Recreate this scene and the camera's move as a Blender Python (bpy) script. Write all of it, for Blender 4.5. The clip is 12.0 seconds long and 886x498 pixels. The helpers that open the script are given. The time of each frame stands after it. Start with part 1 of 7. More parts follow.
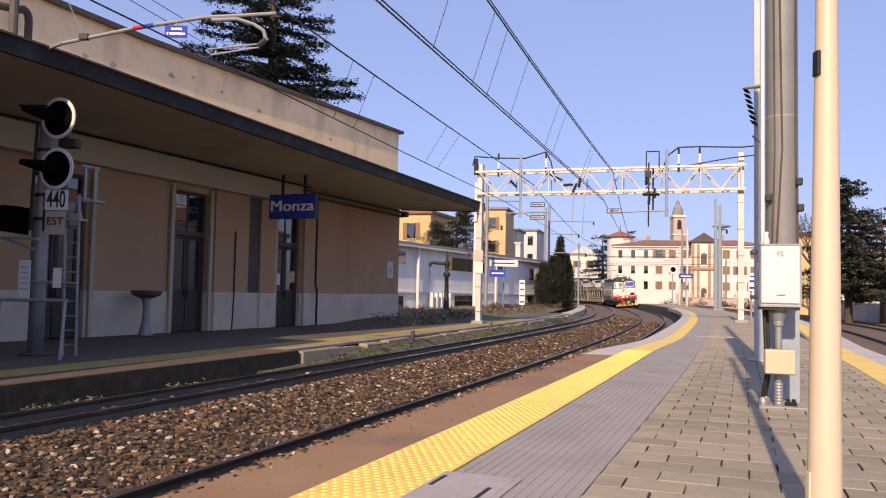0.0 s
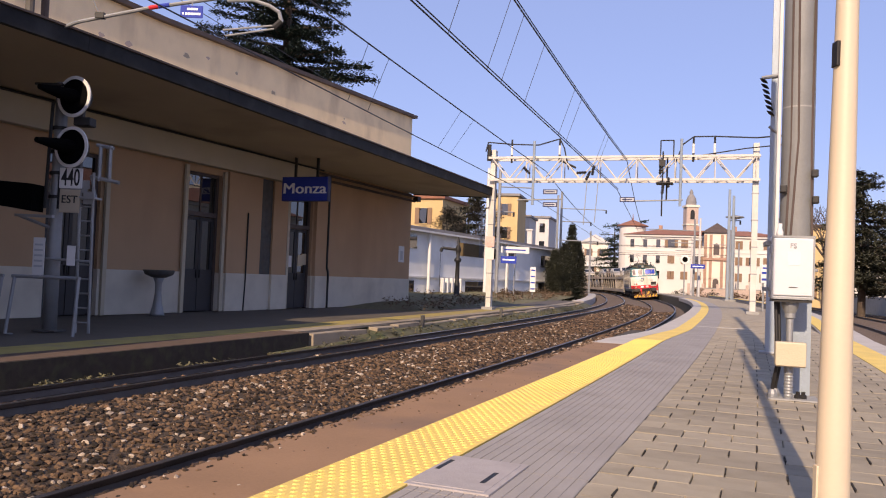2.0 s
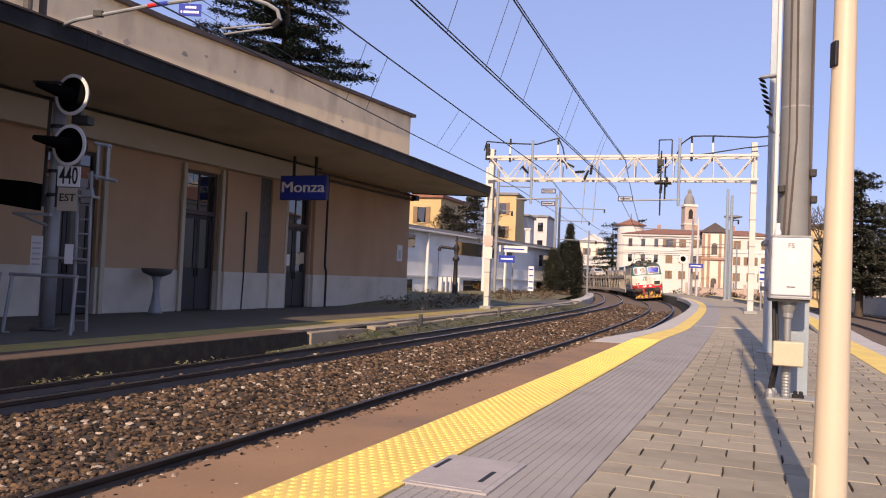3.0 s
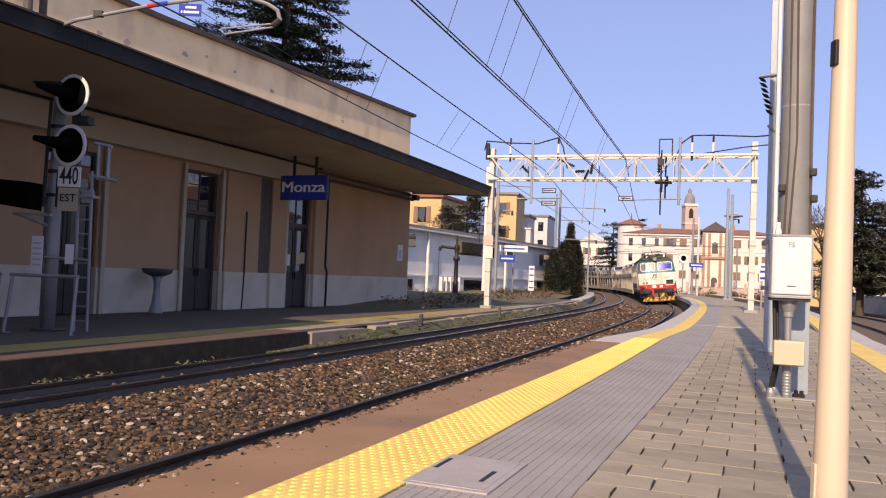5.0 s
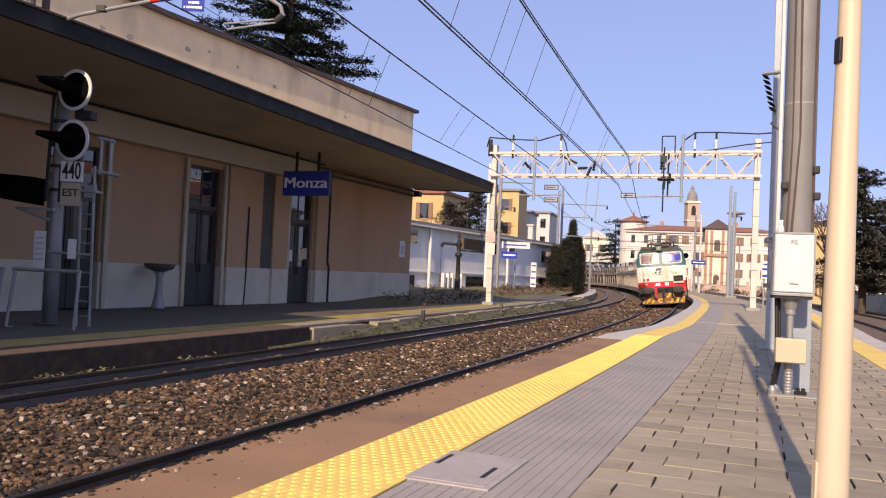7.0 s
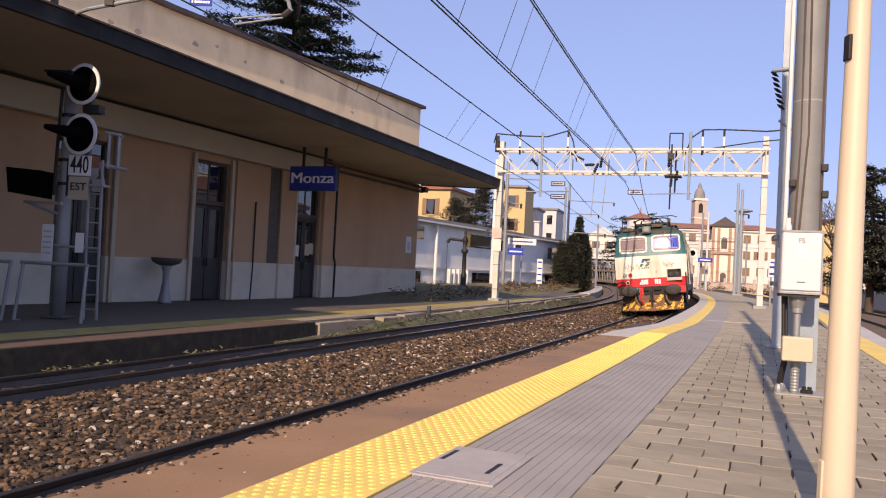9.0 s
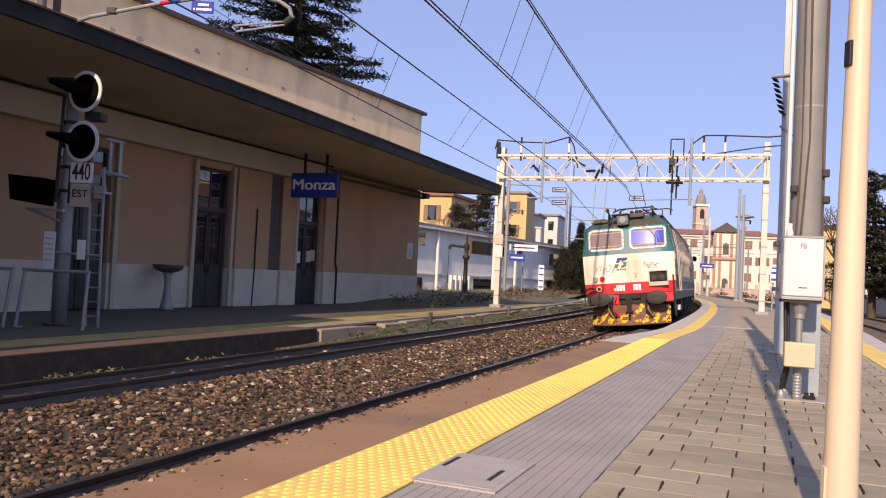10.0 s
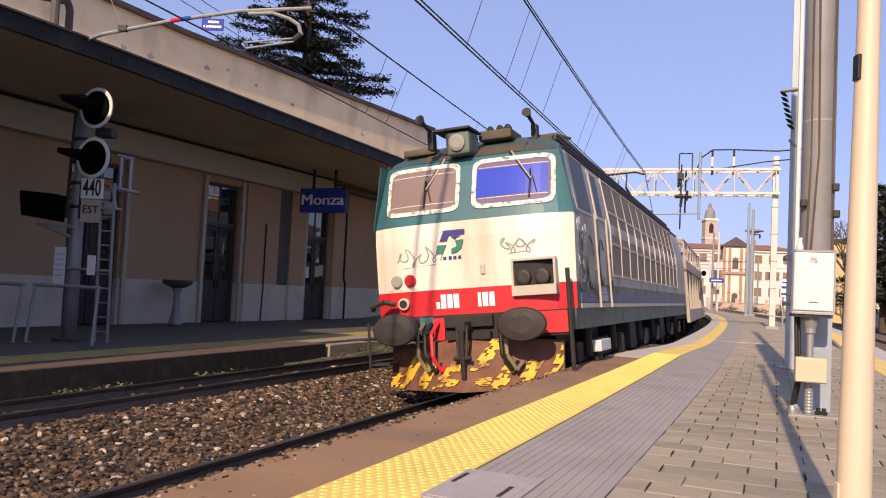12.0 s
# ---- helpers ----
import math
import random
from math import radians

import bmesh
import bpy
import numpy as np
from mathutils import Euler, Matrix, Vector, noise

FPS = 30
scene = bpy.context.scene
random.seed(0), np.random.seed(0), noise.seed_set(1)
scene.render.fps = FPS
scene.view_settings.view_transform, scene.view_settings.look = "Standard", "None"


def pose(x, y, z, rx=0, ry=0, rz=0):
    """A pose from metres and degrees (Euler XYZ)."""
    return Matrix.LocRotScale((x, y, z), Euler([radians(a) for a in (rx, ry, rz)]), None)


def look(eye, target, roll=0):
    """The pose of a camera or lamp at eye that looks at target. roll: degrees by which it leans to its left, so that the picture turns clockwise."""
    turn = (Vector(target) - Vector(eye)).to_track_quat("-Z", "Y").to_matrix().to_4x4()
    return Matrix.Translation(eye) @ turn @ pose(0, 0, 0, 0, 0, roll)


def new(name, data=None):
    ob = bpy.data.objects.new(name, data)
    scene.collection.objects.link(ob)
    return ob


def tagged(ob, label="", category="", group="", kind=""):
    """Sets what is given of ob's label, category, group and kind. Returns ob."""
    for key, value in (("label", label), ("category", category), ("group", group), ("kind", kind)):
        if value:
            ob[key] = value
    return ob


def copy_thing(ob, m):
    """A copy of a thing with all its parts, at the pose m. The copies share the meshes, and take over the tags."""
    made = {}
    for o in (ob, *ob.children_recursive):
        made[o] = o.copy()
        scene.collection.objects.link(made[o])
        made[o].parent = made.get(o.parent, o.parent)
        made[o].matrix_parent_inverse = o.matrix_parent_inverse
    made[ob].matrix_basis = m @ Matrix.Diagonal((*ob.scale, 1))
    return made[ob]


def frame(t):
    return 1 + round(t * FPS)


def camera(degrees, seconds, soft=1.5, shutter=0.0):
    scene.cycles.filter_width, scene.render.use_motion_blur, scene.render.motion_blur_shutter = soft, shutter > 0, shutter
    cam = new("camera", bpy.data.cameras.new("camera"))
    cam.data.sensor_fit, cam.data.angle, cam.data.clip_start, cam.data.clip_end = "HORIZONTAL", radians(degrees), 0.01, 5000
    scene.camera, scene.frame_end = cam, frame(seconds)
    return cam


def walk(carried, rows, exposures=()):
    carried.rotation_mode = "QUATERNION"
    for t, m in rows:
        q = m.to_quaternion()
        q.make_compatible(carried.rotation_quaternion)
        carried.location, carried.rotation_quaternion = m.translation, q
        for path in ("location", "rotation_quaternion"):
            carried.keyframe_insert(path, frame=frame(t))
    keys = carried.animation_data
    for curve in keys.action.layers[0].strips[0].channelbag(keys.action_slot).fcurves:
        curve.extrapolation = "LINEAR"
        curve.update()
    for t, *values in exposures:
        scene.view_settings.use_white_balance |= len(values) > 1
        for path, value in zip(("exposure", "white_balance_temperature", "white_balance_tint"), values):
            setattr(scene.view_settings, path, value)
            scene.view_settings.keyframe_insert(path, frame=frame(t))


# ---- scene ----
# The eye stays at one place; only the hand turns it.
EYE = (0.0, 0.0, 1.52)
cam = camera(58.15, 12.0, soft=1.1)
PATH = [  # seconds, yaw, pitch, roll
    (0.0, -0.841, 3.089, -1.177), (0.5, -0.971, 2.57, -1.486), (1.0, -0.719, 2.311, -2.382),
    (1.5, -0.051, 1.914, -2.408), (2.0, -0.071, 2.013, -2.331), (2.5, 0.0, 2.073, -2.165),
    (3.0, -0.204, 1.947, -2.433), (5.0, -0.171, 1.921, -2.353), (5.5, -0.222, 2.088, -2.317),
    (6.0, 0.086, 1.932, -2.582), (6.5, 0.076, 1.948, -2.691), (7.0, -0.028, 1.647, -2.584),
    (9.0, 0.411, 1.337, -2.95), (9.5, 0.406, 1.511, -2.809), (10.0, 0.517, 1.784, -2.84),
    (10.5, 0.718, 2.222, -3.251), (11.0, 0.931, 2.453, -3.078), (11.5, 0.995, 2.68, -2.837),
    (12.0, 1.127, 2.821, -2.764)]
walk(cam, [(t, pose(*EYE, 90 + p, r, y)) for t, y, p, r in PATH],
     exposures=((0.0, 0.19, 7200, 21), (12.0, 0.19, 7200, 21)))

# ---- light ----
SUN_HEADING, SUN_UP = 18.5, 30.0      # the way the light travels, degrees from +y towards +x, and its height
world = bpy.data.worlds.new("world")
scene.world = world
world.use_nodes = True
wn = world.node_tree
sky = wn.nodes.new("ShaderNodeTexSky")
sky.sky_type, sky.sun_disc = "NISHITA", False
sky.sun_elevation, sky.sun_rotation = radians(SUN_UP), radians(SUN_HEADING + 180)
sky.air_density, sky.dust_density, sky.ozone_density = 1.0, 1.2, 5.0
haze = wn.nodes.new("ShaderNodeMix")          # a slightly violet winter haze over the sky's blue
haze.data_type, haze.blend_type = "RGBA", "MULTIPLY"
haze.inputs[0].default_value = 1.0
haze.inputs[7].default_value = (1.02, 0.95, 1.2, 1)
wn.links.new(sky.outputs[0], haze.inputs[6])
veil = wn.nodes.new("ShaderNodeMix")          # thin even haze that evens the sky out
veil.data_type = "RGBA"
veil.inputs[0].default_value = 0.66
veil.inputs[7].default_value = (1.66, 2.28, 3.78, 1)
wn.links.new(haze.outputs[2], veil.inputs[6])
wn.links.new(veil.outputs[2], wn.nodes["Background"].inputs[0])
wn.nodes["Background"].inputs[1].default_value = 0.175
sun = new("sun", bpy.data.lights.new("sun", "SUN"))
sun.data.energy, sun.data.angle, sun.data.color = 4.9, radians(0.6), (1.0, 0.84, 0.61)
c_up = math.cos(radians(SUN_UP))
sun.matrix_world = look((0, 0, 40), (c_up * math.sin(radians(SUN_HEADING)), c_up * math.cos(radians(SUN_HEADING)), 40 - math.sin(radians(SUN_UP))))

# ---- materials ----


def mat(name, color, rough=0.7, metal=0.0, var=0.25, scale=3.0, fine=60.0, bump=0.3, dirt=None, dirt_amount=0.35, island=0.0, piece=0.0, streak=0.0, shine=0.5):
    """A surface with a coarse mottling, a fine grain, optional stains of a second colour, and a fine relief."""
    m = bpy.data.materials.new(name)
    m.use_nodes = True
    n, l = m.node_tree.nodes, m.node_tree.links
    b = n["Principled BSDF"]
    b.inputs["Roughness"].default_value, b.inputs["Metallic"].default_value = rough, metal
    b.inputs["Specular IOR Level"].default_value = shine
    co = n.new("ShaderNodeTexCoord")
    big, small = n.new("ShaderNodeTexNoise"), n.new("ShaderNodeTexNoise")
    for node, sc, det in ((big, scale, 6), (small, fine, 3)):
        node.inputs["Scale"].default_value, node.inputs["Detail"].default_value = sc, det
        l.new(co.outputs["Object"], node.inputs["Vector"])
    add = n.new("ShaderNodeMath")
    add.operation = "MULTIPLY_ADD"
    l.new(small.outputs[0], add.inputs[0])
    add.inputs[1].default_value = 0.5
    l.new(big.outputs[0], add.inputs[2])
    last = add.outputs[0]
    for amount, source in ((island, ("ShaderNodeNewGeometry", "Random Per Island")), (piece, ("ShaderNodeObjectInfo", "Random"))):
        if amount:
            g = n.new(source[0])
            ma = n.new("ShaderNodeMath")
            ma.operation = "MULTIPLY_ADD"
            l.new(g.outputs[source[1]], ma.inputs[0])
            ma.inputs[1].default_value = amount
            l.new(last, ma.inputs[2])
            last = ma.outputs[0]
    mid = 0.75 + (island + piece) / 2
    mr = n.new("ShaderNodeMapRange")
    l.new(last, mr.inputs[0])
    mr.inputs[1].default_value, mr.inputs[2].default_value = mid - 0.4, mid + 0.4
    mr.inputs[3].default_value, mr.inputs[4].default_value = 1 - var, 1 + var
    hsv = n.new("ShaderNodeHueSaturation")
    hsv.inputs["Color"].default_value = (*color, 1)
    l.new(mr.outputs[0], hsv.inputs["Value"])
    out = hsv.outputs[0]
    if dirt:
        st = n.new("ShaderNodeTexNoise")
        st.inputs["Scale"].default_value, st.inputs["Detail"].default_value = scale * 0.6, 8
        if streak:
            mp = n.new("ShaderNodeMapping")
            mp.inputs["Scale"].default_value = (1, 1, streak)
            l.new(co.outputs["Object"], mp.inputs["Vector"])
            l.new(mp.outputs[0], st.inputs["Vector"])
        else:
            l.new(co.outputs["Object"], st.inputs["Vector"])
        ramp = n.new("ShaderNodeMapRange")
        l.new(st.outputs[0], ramp.inputs[0])
        ramp.inputs[1].default_value, ramp.inputs[2].default_value = 0.5, 0.72
        ramp.inputs[3].default_value, ramp.inputs[4].default_value = 0.0, dirt_amount
        mix = n.new("ShaderNodeMix")
        mix.data_type = "RGBA"
        l.new(ramp.outputs[0], mix.inputs[0])
        l.new(out, mix.inputs[6])
        mix.inputs[7].default_value = (*dirt, 1)
        out = mix.outputs[2]
    l.new(out, b.inputs["Base Color"])
    if bump:
        bp = n.new("ShaderNodeBump")
        bp.inputs["Strength"].default_value, bp.inputs["Distance"].default_value = bump, 0.02
        l.new(add.outputs[0], bp.inputs["Height"])
        l.new(bp.outputs[0], b.inputs["Normal"])
    return m


def glass(name, color=(0.02, 0.025, 0.03), rough=0.03, ior=1.5):
    m = bpy.data.materials.new(name)
    m.use_nodes = True
    b = m.node_tree.nodes["Principled BSDF"]
    b.inputs["Base Color"].default_value, b.inputs["Roughness"].default_value = (*color, 1), rough
    b.inputs["Specular IOR Level"].default_value, b.inputs["IOR"].default_value = 0.6, ior
    return m


STONE = mat("ballast_stone", (0.080, 0.048, 0.027), 0.9, var=0.85, scale=9, fine=90, bump=0.4, island=1.3)
STONE_PALE = mat("pale_ballast_stone", (0.35, 0.285, 0.225), 0.85, var=0.5, scale=9, fine=90, bump=0.4, island=0.6)
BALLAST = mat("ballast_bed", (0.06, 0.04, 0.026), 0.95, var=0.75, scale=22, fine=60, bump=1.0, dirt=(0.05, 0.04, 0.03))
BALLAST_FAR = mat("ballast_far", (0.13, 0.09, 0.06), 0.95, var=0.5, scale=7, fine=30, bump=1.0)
RAIL = mat("rail_steel", (0.035, 0.027, 0.022), 0.6, 0.3, var=0.35, scale=4, fine=80, dirt=(0.1, 0.06, 0.04))
RAIL_TOP = mat("rail_head", (0.1, 0.09, 0.085), 0.4, 0.6, var=0.2)
SLEEPER = mat("sleeper_concrete", (0.2, 0.17, 0.14), 0.9, var=0.3, dirt=(0.07, 0.05, 0.04))
TERRA = mat("terracotta_edge", (0.27, 0.158, 0.085), 0.9, var=0.2, scale=2, fine=70, bump=0.15, dirt=(0.15, 0.10, 0.075), dirt_amount=0.75)
YELLOW = mat("yellow_paint", (0.74, 0.54, 0.14), 0.75, var=0.14, scale=3, fine=90, bump=0.2, dirt=(0.5, 0.38, 0.15), piece=0.2)
# Worn paint, with the platform's shade also put into a duller yellow.
YELLOW_OLD = mat("worn_shade_dimmed_yellow", (0.33, 0.26, 0.075), 0.85, var=0.3, scale=3, dirt=(0.2, 0.17, 0.12), dirt_amount=0.6)
WHITE_EDGE = mat("white_edge_stone", (0.46, 0.43, 0.39), 0.8, var=0.15, scale=2, dirt=(0.35, 0.31, 0.27))
GREY_TILE = mat("grey_ribbed_tile", (0.30, 0.278, 0.258), 0.85, var=0.14, scale=2.5, fine=80, bump=0.15, dirt=(0.2, 0.18, 0.16))
PAVER = mat("concrete_paver", (0.285, 0.245, 0.18), 0.92, var=0.3, scale=5, fine=120, bump=0.3, dirt=(0.17, 0.16, 0.13), piece=0.45, island=0.45)
JOINT = mat("dark_joint", (0.06, 0.052, 0.042), 0.95, var=0.3)
ASPHALT = mat("platform_asphalt", (0.12, 0.115, 0.11), 0.9, var=0.2, scale=2, fine=120, bump=0.25)
SHED_FLOOR = mat("grey_platform_floor", (0.094, 0.080, 0.064), 0.85, var=0.18, scale=1.5, bump=0.15)
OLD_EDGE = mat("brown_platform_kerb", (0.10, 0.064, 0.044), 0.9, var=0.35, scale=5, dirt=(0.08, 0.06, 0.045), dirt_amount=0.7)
SLAB = mat("weathered_platform_slab", (0.27, 0.225, 0.17), 0.9, var=0.25, scale=2, fine=60, bump=0.3, dirt=(0.15, 0.12, 0.08), dirt_amount=0.7, island=0.4, piece=0.4)
SOIL = mat("soil_and_grass", (0.085, 0.08, 0.045), 0.95, var=0.6, scale=2.5, fine=25, bump=0.8, dirt=(0.06, 0.085, 0.025), dirt_amount=0.8)
GRASS = mat("short_grass", (0.13, 0.12, 0.06), 0.95, var=0.5, scale=4, fine=60, bump=0.8, dirt=(0.16, 0.14, 0.07), dirt_amount=0.6)
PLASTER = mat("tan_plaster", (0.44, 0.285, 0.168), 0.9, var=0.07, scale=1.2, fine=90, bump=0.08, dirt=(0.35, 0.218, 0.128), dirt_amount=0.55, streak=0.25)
# Upper plaster: cream lightened beyond the lower wall to stand in for sun.
PLASTER_TOP = mat("sunlit_cream_plaster", (0.84, 0.66, 0.42), 0.9, var=0.13, scale=1.3, fine=40, bump=0.2, dirt=(0.5, 0.37, 0.24), dirt_amount=0.75, streak=0.5)
DADO = mat("pale_stone_dado", (0.58, 0.53, 0.44), 0.8, var=0.1, scale=1.5, dirt=(0.26, 0.235, 0.21))
SOFFIT = mat("grey_soffit", (0.40, 0.335, 0.25), 0.9, var=0.08, scale=0.8, bump=0.05, dirt=(0.13, 0.11, 0.095))
BEAM = mat("pale_beam", (0.46, 0.405, 0.31), 0.9, var=0.1, scale=1)
FASCIA = mat("dark_slate_fascia", (0.022, 0.021, 0.021), 0.55, var=0.4, scale=2.5, dirt=(0.07, 0.068, 0.068), dirt_amount=0.5, shine=0.15)
COPING = mat("brown_coping", (0.085, 0.062, 0.055), 0.8, var=0.35, scale=2)
DARK_DOOR = mat("dark_door_paint", (0.028, 0.027, 0.030), 0.5, var=0.2, scale=3)
DOOR_FRAME = mat("brown_door_frame", (0.075, 0.055, 0.05), 0.55, var=0.2)
GLASS = glass("window_glass", (0.012, 0.013, 0.014), 0.02, 1.95)
BLACK = mat("black_metal", (0.012, 0.011, 0.011), 0.6, var=0.3)
BLACK_MATT = mat("black_matt", (0.003, 0.003, 0.003), 1.0, var=0.2, bump=0, shine=0.05)
MAST_DARK = mat("weathered_dark_steel", (0.075, 0.072, 0.068), 0.7, var=0.35, scale=6, dirt=(0.12, 0.08, 0.05))
# Kerb face: grime, plus its shade put into a near-black base colour.
KERB_FACE = mat("shade_dark_grimy_kerb", (0.026, 0.02, 0.016), 0.95, var=0.6, scale=7, dirt=(0.05, 0.05, 0.025), dirt_amount=0.8)
RAIL_SHINY = mat("polished_rail_head", (0.42, 0.41, 0.4), 0.28, 1.0, var=0.25, scale=2.5, bump=0.05)
SLOT = mat("black_slot", (0.018, 0.015, 0.012), 1.0, var=0.2, bump=0)
THICKET = mat("brown_green_thicket", (0.045, 0.038, 0.026), 0.95, var=0.6, scale=2, island=0.5)
RAIL_WEB = mat("rail_web_grey", (0.115, 0.105, 0.098), 0.7, 0.1, var=0.3, scale=5)
COVER = mat("pale_concrete_cover", (0.36, 0.33, 0.32), 0.9, var=0.2, scale=6, fine=90, dirt=(0.22, 0.2, 0.18))
TUBE_GREY = mat("grey_painted_tube", (0.19, 0.195, 0.195), 0.6, 0.1, var=0.14, scale=4, dirt=(0.13, 0.125, 0.12), streak=0.15)
WHITE = mat("white_paint", (0.66, 0.655, 0.64), 0.6, var=0.06, scale=2, bump=0.05, dirt=(0.55, 0.5, 0.45), dirt_amount=0.3)
BLUE = mat("blue_sign_enamel", (0.02, 0.045, 0.34), 0.75, var=0.06, bump=0)
NAVY_RIM = mat("navy_rim", (0.008, 0.012, 0.07), 0.5)
LETTER = mat("white_letter", (0.9, 0.9, 0.9), 0.6, var=0.03, bump=0)
INK = mat("black_ink", (0.012, 0.012, 0.012), 0.7, var=0.03, bump=0)
GALV = mat("galvanised_steel", (0.27, 0.28, 0.29), 0.5, 0.35, var=0.18, scale=3, dirt=(0.24, 0.23, 0.21), dirt_amount=0.4)
BLUE_STEEL = mat("pale_blue_steel", (0.27, 0.32, 0.37), 0.5, 0.2, var=0.12, scale=3)
CONCRETE = mat("grey_concrete_pole", (0.29, 0.29, 0.28), 0.85, var=0.15, scale=4, dirt=(0.2, 0.19, 0.17))
CREAM_POLE = mat("cream_enamel_pole", (0.57, 0.48, 0.36), 0.5, var=0.05, scale=2, bump=0.04)
GANTRY = mat("cream_gantry_paint", (0.55, 0.53, 0.49), 0.6, var=0.12, scale=3, dirt=(0.5, 0.4, 0.3))
BOX_WHITE = mat("white_cabinet_paint", (0.55, 0.57, 0.60), 0.4, var=0.06, scale=4, bump=0.03)
BEIGE = mat("beige_plastic", (0.52, 0.44, 0.31), 0.5, var=0.06)
GREY_MARK = mat("pale_grey_mark", (0.42, 0.44, 0.46), 0.5, var=0.05, bump=0)
WIRE = mat("dark_wire", (0.045, 0.047, 0.055), 0.5, 0.5, var=0.1, bump=0)
RUST = mat("rust_brown", (0.15, 0.075, 0.045), 0.85, var=0.4, scale=6, dirt=(0.07, 0.045, 0.035), dirt_amount=0.6)
SHED_WHITE = mat("white_shed_wall", (0.78, 0.79, 0.78), 0.8, var=0.08, scale=0.6, dirt=(0.5, 0.5, 0.49))
SHED_ROOF = mat("grey_shed_roof", (0.22, 0.21, 0.21), 0.8, var=0.2, scale=1)
ROOF_TILE = mat("red_roof_tile", (0.26, 0.115, 0.075), 0.9, var=0.3, scale=1.2, fine=14, bump=0.6, dirt=(0.2, 0.11, 0.07))
VILLA = mat("cream_villa_plaster", (0.70, 0.64, 0.55), 0.9, var=0.1, scale=0.5, dirt=(0.55, 0.45, 0.33))
OCHRE = mat("ochre_plaster", (0.55, 0.40, 0.2), 0.9, var=0.1, scale=0.5, dirt=(0.5, 0.33, 0.13))
# Brick paled to put the bell tower's distance haze into its colour.
BRICK_PALE = mat("haze_paled_brick", (0.46, 0.36, 0.31), 0.9, var=0.18, scale=2)
BRICK_RED = mat("red_brick_trim", (0.36, 0.22, 0.16), 0.9, var=0.2, scale=3)
PALE = mat("pale_facade", (0.54, 0.53, 0.52), 0.9, var=0.1, scale=0.5)
SHUTTER = mat("brown_shutter", (0.22, 0.14, 0.09), 0.8, var=0.2)
NEEDLE = mat("dark_conifer_needles", (0.018, 0.034, 0.026), 0.9, var=0.5, scale=1.5, bump=0.2, island=0.5)
PINE = mat("brown_green_pine_needles", (0.052, 0.055, 0.034), 0.9, var=0.55, scale=0.8, bump=0.2, island=0.6)
RENDER_PALE = mat("pale_villa_render", (0.61, 0.59, 0.565), 0.9, var=0.08, scale=0.5, dirt=(0.6, 0.53, 0.45))
NEEDLE_BLUE = mat("blue_green_needles", (0.04, 0.06, 0.045), 0.9, var=0.5, scale=1.5, bump=0.2, island=0.5)
CYPRESS = mat("cypress_leaves", (0.052, 0.056, 0.036), 0.9, var=0.5, scale=2, bump=0.2, island=0.5)
SHRUB = mat("dry_shrub_leaves", (0.15, 0.10, 0.06), 0.9, var=0.5, scale=3, island=0.5)
BARK = mat("bark", (0.075, 0.055, 0.042), 0.95, var=0.4, scale=5)

# ---- mesh helpers ----


